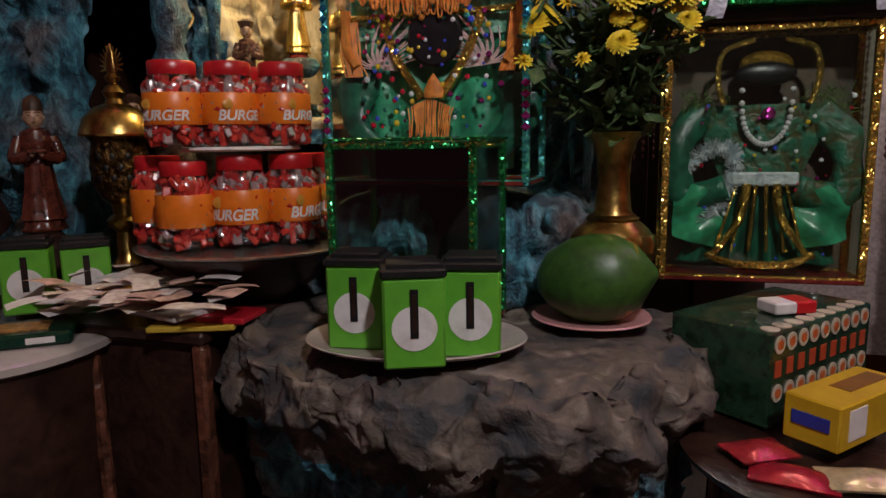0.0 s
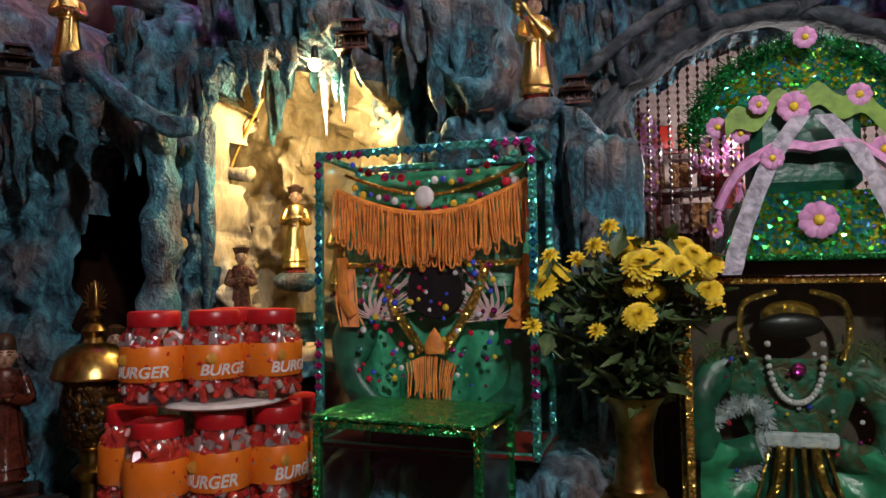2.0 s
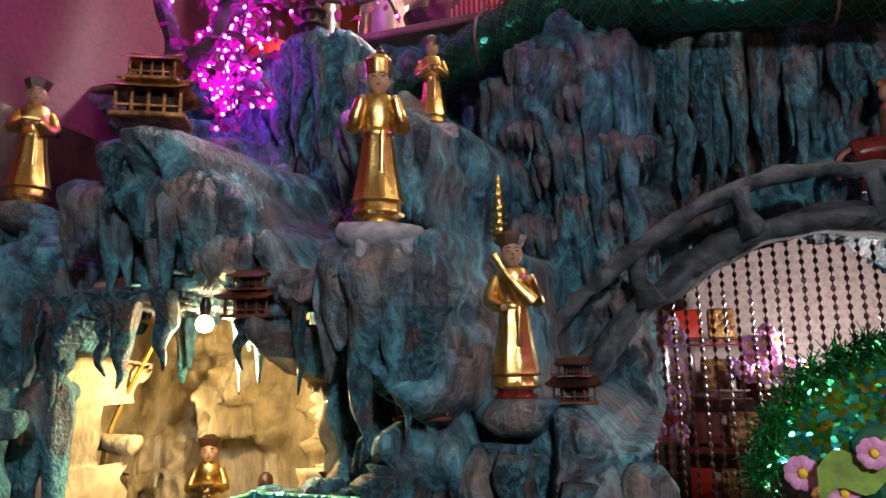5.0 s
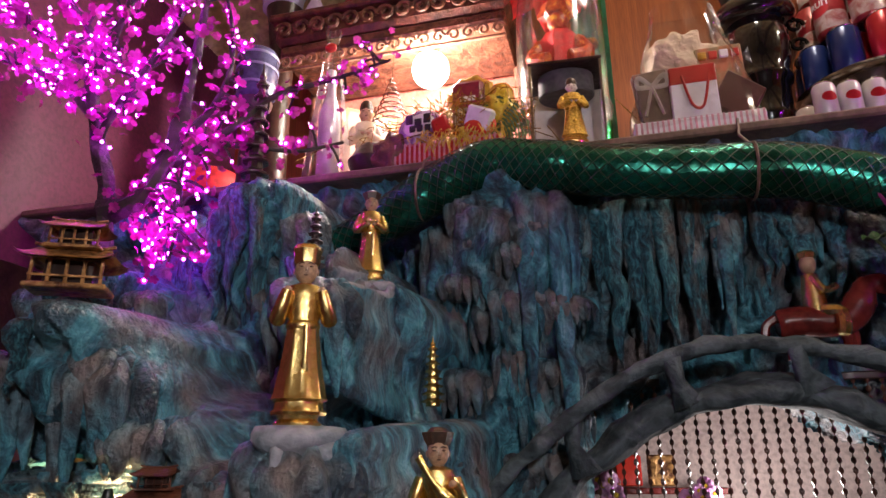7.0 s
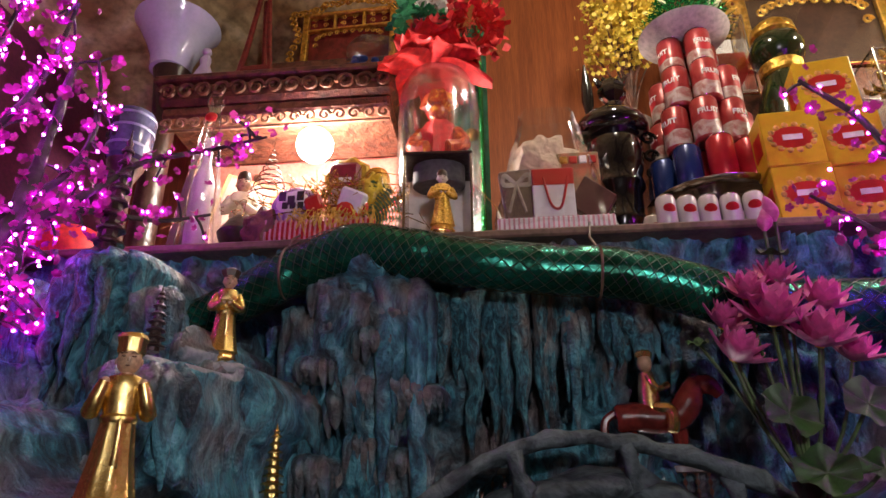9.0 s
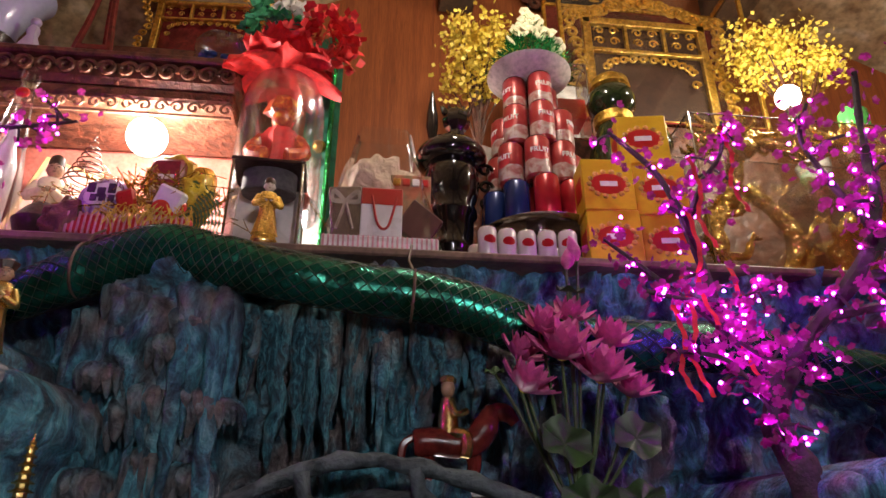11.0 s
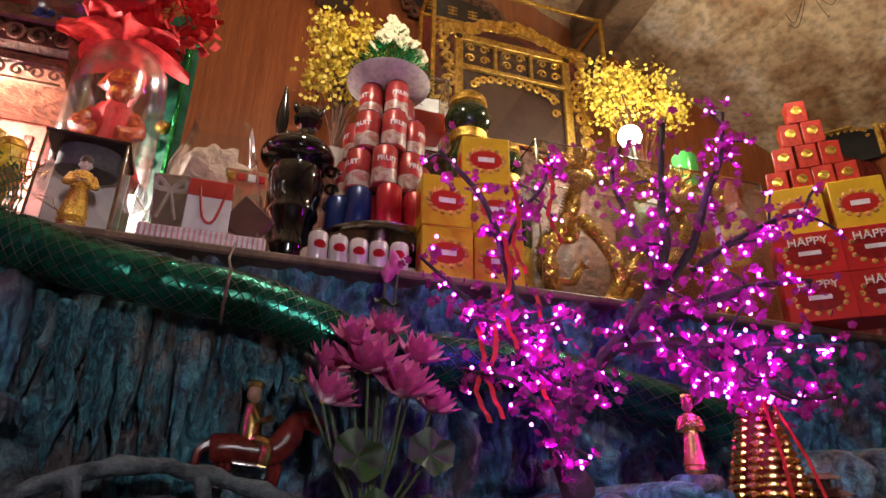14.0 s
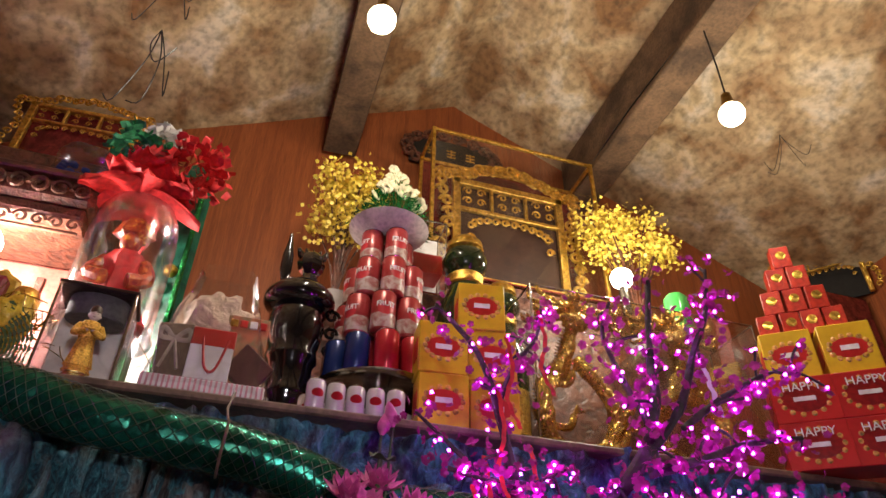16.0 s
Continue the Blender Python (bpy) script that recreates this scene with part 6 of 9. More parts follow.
# niche bulb
nb = thing("niche_bulb", "small bare warm bulb hanging in the niche mouth", "lamp", spot(-0.815, 1.535, 1.905))
q = part("glass_bulb", Geo().ball(0.015, None, 12, 8), mat("niche_glow", (1, 0.82, 0.45), bump=0, glow=22), nb)
q.visible_shadow = False
part("holder", Geo().lathe([(0.008, 0.014), (0.010, 0.03), (0.006, 0.045)]), BLACK, nb)

# ---- bead curtain and the alcove behind the bridge ----
BEADM = mat("brown_bead", (0.13, 0.05, 0.03), (0.06, 0.022, 0.014), rough=0.3, bump=0.1)
strand = Geo()
for k in range(46):
    z = -0.0245 * k
    strand.lathe([(0.0015, z), (0.0062, z - 0.006), (0.0062, z - 0.013), (0.0015, z - 0.019), (0.0015, z - 0.0245)], None, 6)
STRAND = strand.mesh("bead_strand", BEADM)
cur = thing("bead_curtain", "brown wooden bead curtain hanging in the arch", "curtain", spot(0.34, 2.52, 2.20))
part("curtain_rod", Geo().box(1.0, 0.02, 0.02), DARKWOOD, cur)
for k in range(30):
    part("bead_strand", STRAND, None, cur).matrix_local = pose(-0.47 + 0.0325 * k, 0, 0, 0, rr.uniform(-0.5, 0.5), 30 * k)
al = thing("alcove_shelf", "red lacquer stepped shelf with gilded boxes", "shelf", spot(0.03, 3.02, 1.20))
for k in range(4):
    part("step_board", Geo().box(0.75 - 0.07 * k, 0.36 - 0.07 * k, 0.02, spot(0, 0.03 * k, 0.20 + 0.17 * k)), REDLAC, al)
    for i in range(6 - k):
        c = part("gilt_box", Geo().box(0.085, 0.06, 0.10, spot(-0.26 + 0.035 * k + 0.105 * i, -0.06 + 0.04 * k, 0.215 + 0.17 * k), 0.004, True), rr.choice([REDLAC, GOLDTINSEL, BRONZE, SWEETRED]), al)
al2 = thing("flower_bouquet", "pink and white cloth flowers behind the bead curtain", "flowers", spot(0.20, 2.85, 1.64))
part("basket", Geo().lathe([(0.035, 0), (0.055, 0.1), (0.06, 0.12)], None, 16, 1, 0.04, 8), REDLAC, al2)
for k in range(60):
    o = part("cloth_flower", FLOWER, None, al2)
    a, r = rr.uniform(0, 6.28), rr.uniform(0, 0.12)
    o.matrix_local = pose(r * math.cos(a), r * math.sin(a) * 0.7, 0.16 + rr.uniform(0, 0.14) * (1 - r / 0.16), rr.uniform(-40, 40), rr.uniform(0, 90), rr.uniform(-60, 60)) @ Matrix.Scale(rr.uniform(0.7, 1.2), 4)
pb = thing("plastic_bundle", "crumpled clear plastic bundle of pink flowers behind the arch", "bundle", spot(-0.10, 2.62, 1.60))
pg = Geo().ball(0.10, spot(0, 0, 0.2), 24, 16, (0.8, 0.7, 2.0))
pg.v = [tuple(Vector(p) * (1 + 0.12 * noise.noise(Vector(p) * 18))) for p in pg.v]
part("wrap", pg, PLASTIC, pb, angle=20)
for k in range(22):
    o = part("cloth_flower", FLOWER, None, pb)
    o.matrix_local = pose(rr.uniform(-0.05, 0.05), rr.uniform(-0.05, 0.05), 0.2 + rr.uniform(-0.15, 0.16), 0, rr.uniform(0, 90), rr.uniform(-60, 60))
thing("flower_plinth", "dark plinth under the flower basket", "plinth", spot(0.20, 2.85, 0.0), geo=Geo().box(0.13, 0.13, 1.64, base=True), mats=DARKWOOD)
thing("flower_plinth", "dark plinth under the wrapped bundle", "plinth", spot(-0.10, 2.62, 0.0), geo=Geo().box(0.1, 0.1, 1.62, base=True), mats=DARKWOOD)
thing("dark_cabinet", "dark cabinet under the stepped shelf", "cabinet", spot(0.03, 3.03, 0.0), geo=Geo().box(0.75, 0.36, 1.39, base=True, bevel=0.01), mats=DARKWOOD)

# ---- the snake under the shelf ----
SNAKESKIN = mat("green_foil_snake", (0.02, 0.20, 0.135), (0.01, 0.08, 0.045), rough=0.22, metal=0.8, scale=9, bump=0.3, fine=70)
NET = mat("black_net", (0.03, 0.04, 0.02), (0.02, 0.02, 0.01), rough=0.5, bump=0)
BODY = [(-1.00, 2.27, 2.53), (-0.86, 2.25, 2.55), (-0.74, 2.23, 2.58), (-0.60, 2.22, 2.64), (-0.46, 2.22, 2.715), (-0.32, 2.21, 2.76), (-0.18, 2.21, 2.742), (-0.03, 2.21, 2.71), (0.2, 2.21, 2.675), (0.4, 2.21, 2.655), (0.55, 2.21, 2.61), (0.70, 2.21, 2.56), (0.95, 2.22, 2.55), (1.2, 2.22, 2.55), (1.5, 2.22, 2.50), (1.8, 2.2, 2.44)]
line = spline(BODY, 16)
sn = thing("snake", "long green foil snake wrapped in black net, hung under the shelf", "snake figure")
rad = [0.032 + 0.033 * min(1, i / 60) for i in range(len(line))]
part("body", Geo().tube(line, rad, n=20, rough=0.12), SNAKESKIN, sn, angle=0)
net = Geo()
for k in range(22):
    sg, ph = (1, k) if k < 11 else (-1, k - 11)
    pts = []
    for i, p in enumerate(line):
        a = sg * i * 0.19 + ph * 2 * math.pi / 11
        d = (line[min(i + 1, len(line) - 1)] - line[max(i - 1, 0)]).normalized()
        s = d.cross(Vector((0, 1, 0))).normalized()
        pts.append(p + (s * math.cos(a) + s.cross(d) * math.sin(a)) * (rad[i] * 1.03 + 0.001))
    net.tube(pts, 0.0013, n=3)
tagged(part("net_wrap", net, NET, sn), kind="stuff")
for x in (0.335, -0.5):
    z = float(np.interp(x, [q[0] for q in BODY], [q[2] for q in BODY]))
    ring = [(x + 0.004 * math.sin(a), 2.21 + 0.070 * math.cos(a), z + 0.070 * math.sin(a)) for a in [i * math.pi / 12 for i in range(25)]]
    part("tie", Geo().tube(ring, 0.004, n=5), SHELF, sn)
    part("tie_end", Geo().tube([(x, 2.20, z + 0.07), (x - 0.01, 2.25, z + 0.12), (x, 2.285, 2.845)], 0.004, n=5), SHELF, sn)

# ---- on the shelf ----
TOP = 2.837
CRIMSON = mat("red_crepe_paper", (0.72, 0.03, 0.03), (0.50, 0.015, 0.02), rough=0.6, scale=20, bump=0.2)
CREPEGREEN = mat("green_crepe", (0.03, 0.28, 0.10), (0.015, 0.16, 0.06), rough=0.7, scale=40, bump=0.5)
REDCARD = paint("red_card", (0.50, 0.02, 0.015), b=(0.38, 0.012, 0.01))
YELLOWCARD = paint("bright_yellow_card", (0.66, 0.42, 0.02), b=(0.56, 0.33, 0.015))
CHROME = mat("tin", (0.62, 0.58, 0.54), rough=0.2, metal=1.0, bump=0.03)
GILT = mat("bright_gilding", (0.95, 0.60, 0.12), (0.60, 0.32, 0.05), rough=0.28, metal=0.9, scale=40, bump=0.5)
GLASSGREEN = mat("dark_green_glass", (0.018, 0.028, 0.010), (0.010, 0.016, 0.007), rough=0.12, coat=0.5, bump=0.02)
BLACKURN = mat("black_lacquer", (0.008, 0.006, 0.006), rough=0.12, coat=0.8, bump=0.03)


def scroll(cx, cz, r, turns=1.4, s=1, n=16, y=0.0):
    """A spiral stroke in the xz plane."""
    return [(cx + s * r * (1 - 0.75 * i / n) * math.cos(turns * 6.28 * i / n), y, cz + r * (1 - 0.75 * i / n) * math.sin(turns * 6.28 * i / n)) for i in range(n + 1)]


# carved canopy altar at the back
ca = thing("carved_altar_canopy", "dark carved wooden altar canopy with a red lit recess", "altar", spot(-0.78, 2.80, TOP - 0.03))
part("cornice", Geo().box(0.96, 0.42, 0.10, spot(0, 0.05, 0.86), 0.02), CARVED, ca)
part("cornice_cap", Geo().box(1.0, 0.46, 0.03, spot(0, 0.05, 0.926), 0.01), CARVED, ca)
part("cornice_foot", Geo().box(0.92, 0.38, 0.05, spot(0, 0.05, 0.784), 0.01), CARVED, ca)
for k in range(13):
    part("carved_scroll", Geo().tube(scroll(-0.43 + 0.072 * k, 0.86, 0.036, 1.3, 1 if k % 2 else -1, y=-0.17), 0.009, n=6), CARVED, ca)
lac = Geo()
for k in range(16):
    lac.tube(scroll(-0.435 + 0.058 * k, 0.735, 0.026, 1.2, 1 if k % 2 else -1, y=-0.13), 0.006, n=6)
lac.box(0.92, 0.012, 0.012, spot(0, -0.13, 0.70), 0.003)
part("lattice_valance", lac, mat("pale_carving", (0.40, 0.22, 0.14), (0.2, 0.1, 0.06), rough=0.4), ca)
part("back_panel", Geo().box(0.98, 0.02, 0.81, spot(0, 0.28, 0.03), 0.004, True), mat("rose_red_panel", (0.55, 0.16, 0.12), (0.42, 0.10, 0.07), rough=0.5, scale=6), ca)
for x in (-0.46, 0.46):
    part("post", Geo().lathe([(0.022, 0.03), (0.018, 0.1), (0.02, 0.4), (0.018, 0.7), (0.022, 0.78)], spot(x, 0.20, 0), 16), CARVED, ca)
for x in (-0.2, 0.28):
    part("mullion", Geo().box(0.03, 0.02, 0.7, spot(x, 0.265, 0.02), 0.003, True), CARVED, ca)
lp = thing("shelf_bulb", "white bulb under the carved canopy, widened to the size of its glare", "lamp", spot(-0.626, 2.737, 3.45))
# globe is larger than the bulb, its size stands in for the glare
part("globe", Geo().ball(0.072, None, 20, 12), mat("canopy_glow", (1, 0.90, 0.80), bump=0, glow=45), lp).visible_shadow = False
part("holder", Geo().lathe([(0.02, 0.05), (0.024, 0.09), (0.01, 0.14)]), CHROME, lp)
part("cord", Geo().tube([(0, 0, 0.14), (0.01, 0.05, 0.2), (0, 0.05, 0.3)], 0.004), BLACK, lp)
bo = thing("porcelain_bowl", "blue-white porcelain bowl vase with a flared rim", "bowl", spot(-1.295, 2.75, 3.86) @ Matrix.Diagonal((0.98, 0.98, 0.88, 1)))
part("bowl_body", Geo().lathe([(0.07, 0), (0.085, 0.01), (0.09, 0.07), (0.11, 0.14), (0.155, 0.24), (0.185, 0.29), (0.18, 0.292), (0.14, 0.22), (0.09, 0.1), (0.02, 0.06)], None, 40), paint("bluish_porcelain", (0.52, 0.54, 0.66), b=(0.46, 0.48, 0.62), rough=0.12, coat=0.5), bo)
thing("vase_stand", "dark wooden stand under the porcelain bowl", "stand", spot(-1.28, 2.75, TOP), geo=Geo().lathe([(0.09, 0), (0.10, 0.02), (0.055, 0.06), (0.05, 0.8), (0.07, 0.98), (0.08, 1.021)], None, 20), mats=DARKWOOD)


def ornate_frame(name, label, w, h, at, deep=0.03, inner=None):
    f = thing(name, label, "picture frame", at)
    for x in (-1, 1):
        part("stile", Geo().box(0.05 * w, deep, h * 0.8, spot(x * 0.36 * w, 0, 0.02 * h), 0.004, True), GILT, f)
    part("lintel", Geo().box(0.78 * w, deep, 0.05 * h, spot(0, 0, 0.80 * h), 0.004), GILT, f)
    part("crossbar", Geo().box(0.70 * w, deep * 0.8, 0.03 * h, spot(0, 0, 0.58 * h), 0.004), GILT, f)
    part("backing", Geo().box(0.74 * w, 0.01, 0.8 * h, spot(0, 0.03, 0.02 * h), 0.002, True), inner or REDLAC, f)
    for x in (-0.12, 0.12):
        part("panel_bar", Geo().box(0.02 * w, deep * 0.8, 0.22 * h, spot(x * w, 0, 0.69 * h), 0.002), GILT, f)
    for x in (-0.24, 0.0, 0.24):
        c = Geo()
        for s in (-1, 1):
            for zz in (0.65, 0.73):
                c.tube(scroll(x * w + s * 0.045 * w, zz * h, 0.032 * h, 1.2, s, 12, -0.006), 0.006 * h, n=5)
        part("panel_carving", c, GILT, f)
    c = Geo()
    q = random.Random(5)
    for k in range(22):
        x = -0.46 * w + 0.92 * w * k / 21
        c.tube(scroll(x, (0.90 + 0.06 * math.cos(2.2 * x / w * 3.14)) * h, 0.05 * h, 1.3, 1 if k % 2 else -1, 12, -0.01 + q.uniform(-0.01, 0.01)), 0.013 * h, n=6)
    for s in (-1, 1):
        for k in range(9):
            c.tube(scroll(s * (0.44 + 0.03 * math.sin(k)) * w, (0.10 + 0.085 * k) * h, 0.045 * h, 1.2, s, 12, -0.01), 0.012 * h, n=6)
    part("crest_carving", c, GILT, f)
    c = Geo()
    for k in range(14):
        a = math.pi * k / 13
        c.tube(scroll(-0.27 * w * math.cos(a), (0.36 + 0.16 * abs(math.sin(a)) ** 0.4) * h, 0.03 * h, 1.2, 1, 10, -0.008), 0.008 * h, n=5)
    part("arch_carving", c, GILT, f)
    return f


ornate_frame("gilded_frame", "gilded carved shrine frame with dragons", 0.86, 0.86, spot(1.57, 3.12, 3.90, 0), inner=mat("dark_recess", (0.05, 0.02, 0.012), rough=0.5))
fc = case("frame_case", "large gilt-edged glass case round the gilded frame", 1.0, 0.28, 0.98, spot(1.585, 3.16, 3.89, 0), GILT, None, glass("case_glass", (1, 1, 1), 0.004, 0.03, 0.10), 0.02, REDLAC)
thing("case_stand", "dark wooden stand under the framed glass case", "stand", spot(1.585, 3.18, TOP), geo=Geo().box(1.0, 0.30, 1.05, base=True, bevel=0.01), mats=CARVED)
ornate_frame("gilded_frame", "gilded carved picture frame above the canopy", 0.62, 0.44, spot(-0.62, 3.10, 4.11, -3))
thing("canopy_riser", "dark carved riser under the picture frame", "riser", spot(-0.62, 3.10, 3.775), geo=Geo().box(0.7, 0.2, 0.335, base=True, bevel=0.02), mats=CARVED)
ornate_frame("carved_red_frame", "dark red and gilt carved frame in the corner", 0.60, 0.42, spot(3.72, 3.1, 4.28, -50), inner=BLACK)
thing("corner_cabinet", "dark red corner cabinet under the carved frame", "cabinet", spot(3.70, 3.2, TOP), geo=Geo().box(0.35, 0.4, 1.44, base=True, bevel=0.02), mats=REDLAC)
pl = thing("name_plaque", "black plaque with pale characters in a carved frame", "plaque", spot(1.33, 3.46, 5.10))
part("plaque_board", Geo().box(0.55, 0.03, 0.22, bevel=0.01), BLACK, pl)
c = Geo()
for k in range(18):
    a = 6.28 * k / 18
    c.tube(scroll(0.30 * math.cos(a), 0.14 * math.sin(a), 0.045, 1.3, 1, 10, -0.02), 0.014, n=6)
part("carved_border", c, CARVED, pl)
for x in (-0.13, 0.0, 0.13):
    for dz in (-0.025, 0.0, 0.025):
        part("character_bar", Geo().box(0.06, 0.004, 0.010, spot(x, -0.018, dz)), GILT, pl)
    part("character_bar", Geo().box(0.010, 0.004, 0.07, spot(x, -0.0185, 0)), GILT, pl)

# gift basket, shrine pieces under the canopy
ba = thing("gift_basket", "red ribbed gift basket heaped with snack boxes and golden straw", "gift basket", spot(-0.455, 2.385, TOP + 0.002) @ Matrix.Diagonal((1, 1, 1.18, 1)))
part("basket_rim", Geo().box(0.34, 0.16, 0.06, base=True, bevel=0.01), REDCARD, ba)
for k in range(22):
    part("rib", Geo().box(0.007, 0.165, 0.058, spot(-0.16 + 0.0152 * k, 0, 0.001), 0.002, True), mat("pink_rib", (0.75, 0.35, 0.40)) if k == 0 else bpy.data.materials["pink_rib"], ba)
straw = Geo()
for k in range(420):
    p = Vector((rr.gauss(0.02, 0.11), rr.uniform(-0.075, 0.06), 0.07 + rr.uniform(0, 0.11)))
    straw.tube(spline([p, p + Vector((rr.gauss(0, 0.02), rr.gauss(0, 0.015), rr.gauss(0, 0.02))), p + Vector((rr.gauss(0, 0.035), rr.gauss(0, 0.02), rr.gauss(-0.01, 0.03)))], 2), 0.0016, n=3)
tagged(part("golden_straw", straw, GOLDTINSEL, ba), kind="stuff")
bb = part("snack_box", Geo().box(0.10, 0.06, 0.15, spot(0.05, 0.02, 0.11), 0.012, True), mat("maroon_print", (0.25, 0.02, 0.04), rough=0.3), ba, "maroon pouch with pale print")
part("word_bar", Geo().box(0.05, 0.002, 0.014, spot(0.05, -0.012, 0.20)), PAPER, bb)
part("cream_print", Geo().box(0.085, 0.002, 0.05, spot(0.05, -0.012, 0.15)), mat("cream_print", (0.6, 0.5, 0.45), (0.3, 0.15, 0.2), scale=60), bb)
o2 = part("oval_pack", Geo().ball(0.07, spot(-0.09, -0.055, 0.11, ry=-12), 20, 12, (1.0, 0.3, 0.72)), mat("purple_print", (0.25, 0.10, 0.35), (0.6, 0.55, 0.6), scale=30, rough=0.3), ba, "oval pack with dark bars of writing")
part("white_oval", Geo().ball(0.055, spot(-0.09, -0.063, 0.112, ry=-12), 20, 12, (1.0, 0.3, 0.65)), PAPER, o2)
for k in range(3):
    part("word_bar", Geo().box(0.022, 0.004, 0.026, spot(-0.117 + 0.028 * k, -0.081, 0.125 - 0.012 * (k % 2))), BLACK, o2)
    part("word_bar", Geo().box(0.018, 0.004, 0.018, spot(-0.107 + 0.024 * k, -0.081, 0.098)), BLACK, o2)
part("yellow_pack", Geo().box(0.11, 0.05, 0.10, pose(0.14, -0.01, 0.12, 0, 30, 0), 0.012), mat("yellow_foil", (0.8, 0.55, 0.06), rough=0.25, metal=0.4), ba)
part("red_white_pack", Geo().ball(0.045, spot(0.10, -0.075, 0.085), 16, 10, (1.1, 0.3, 0.7)), SWEETRED, ba)
part("jar_top", Geo().lathe([(0.04, 0.15), (0.042, 0.22), (0.03, 0.24)], spot(0.15, 0.03, 0), 16), GILT, ba)
fern = Geo()
for k in range(9):
    a = radians(-30 + 15 * k)
    p0 = Vector((0.13, -0.06, 0.05))
    for i in range(12):
        p = p0 + Vector((math.cos(a), -0.1, math.sin(a))) * 0.010 * i
        for s in (-1, 1):
            fern.add([p, p + Vector((-s * math.sin(a), -0.1, s * math.cos(a))) * 0.018, p + Vector((math.cos(a), 0, math.sin(a))) * 0.009], [(0, 1, 2)])
tagged(part("fern_sprig", fern, LEAF, ba), kind="stuff")
STRAWGOLD = mat("golden_straw", (0.72, 0.46, 0.06), (0.50, 0.28, 0.03), rough=0.35, scale=30)
part("gold_halo", Geo().lathe([(0.02, -0.012), (0.07, -0.014), (0.082, 0.0), (0.07, 0.014), (0.02, 0.012)], pose(0.055, 0.035, 0.21, 90), 28, 1, 0.06, 9), STRAWGOLD, ba, "round golden crinkled wrap")
sp = Geo().ball(0.05, None, 24, 16)
sp.v = [tuple(Vector(p) * (1 + 0.5 * noise.noise(Vector(p) * 40)) + Vector((0.155, -0.03, 0.145))) for p in sp.v]
part("yellow_pack", sp, mat("yellow_foil", (0.80, 0.58, 0.04), (0.60, 0.36, 0.02), rough=0.28, scale=30, bump=0.5), ba, "crumpled yellow foil pack", angle=0)
part("white_pack", Geo().box(0.085, 0.03, 0.06, pose(0.10, -0.075, 0.105, 10, 24, -8), 0.010), PAPER, ba, "white snack pack")
part("red_pack", Geo().box(0.05, 0.03, 0.05, pose(-0.02, -0.07, 0.10, 10, -20, 0), 0.010), REDCARD, ba, "red snack pack")
sf = Geo()
for k in range(70):
    x = rr.choice((-0.06, -0.02, 0.03, 0.07, 0.13)) + rr.gauss(0, 0.022)
    z = 0.06 + rr.uniform(0, 0.03)
    sf.tube(spline([(x, -0.06, z), (x + rr.gauss(0, 0.015), -0.092, z - 0.005), (x + rr.gauss(0, 0.02), -0.094, z - rr.uniform(0.02, 0.06))], 3), 0.0017, n=3)
tagged(part("straw_fringe", sf, STRAWGOLD, ba), kind="stuff")
# unidentified dark mound, modelled as a flattened lumpy ball
dk = Geo().ball(0.07, None, 24, 16, (1.1, 0.8, 1.0))
dk.v = [tuple(Vector(p) * (1 + 0.35 * noise.noise(Vector(p) * 30)) + Vector((0, 0, 0.058))) for p in dk.v]
dk.v = [(p[0], p[1], max(0.0, p[2])) for p in dk.v]
thing("dark_parcel", "dark brown lumpy mound beside the gift basket", "parcel", spot(-0.635, 2.355, TOP + 0.001), geo=dk, mats=CARVED)
statue("white porcelain seated figure under the canopy", spot(-0.81, 2.55, TOP, 20), 0.40, "hold", "cap", paint("white_porcelain", (0.72, 0.62, 0.45), rough=0.2), SKIN, GOLD)
statue("golden boy statue in a black cap", spot(-0.085, 2.318, TOP, 12) @ Matrix.Diagonal((1.15, 0.8, 1, 1)), 0.225, "hold", "cap", GILT, paint("pale_face", (0.62, 0.50, 0.42)), GOLD)
co = thing("incense_coil", "hanging cone of spiral incense", "incense", spot(-0.735, 2.60, 3.13))
part("spiral", Geo().tube([(0.078 * (1 - i / 260) * math.cos(i * 0.22), 0.078 * (1 - i / 260) * math.sin(i * 0.22), 0.22 * i / 260) for i in range(258)], 0.0028, n=5), CARVED, co)
part("hook", Geo().tube([(0, 0, 0.21), (0, 0.02, 0.35), (0, 0.06, 0.44)], 0.0015, n=4), CHROME, co)
wr = Geo()


def cone(u, v):
    a = 6.28 * u
    r = 0.075 * (1 - 0.85 * v) * (1 + 0.18 * math.sin(5 * a + 3 * v)) + 0.012 * (v > 0.9)
    return (r * math.cos(a), r * math.sin(a), 0.60 * v)


wr.sheet(40, 20, cone)
cn = thing("wrapped_bottle", "bottle wrapped in crinkled clear plastic with a red tie", "bottle", spot(-0.87, 2.38, TOP))
part("plastic_wrap", wr, PLASTIC, cn, angle=20)
part("bottle", Geo().lathe([(0.035, 0.005), (0.037, 0.02), (0.037, 0.25), (0.015, 0.33), (0.014, 0.42)], None, 20), paint("pale_bottle", (0.65, 0.60, 0.55), rough=0.2), cn)
part("tie_ribbon", Geo().ball(0.022, spot(0, -0.02, 0.50), 10, 6, (1, 0.6, 0.8)), REDCARD, cn)
lf = thing("leaning_frame", "pale framed picture leaning under the canopy", "picture", pose(-1.03, 2.82, TOP, -8, 12, 20))
part("frame_wood", Geo().box(0.22, 0.02, 0.60, base=True, bevel=0.006), mat("light_wood", (0.50, 0.28, 0.12), rough=0.4), lf)
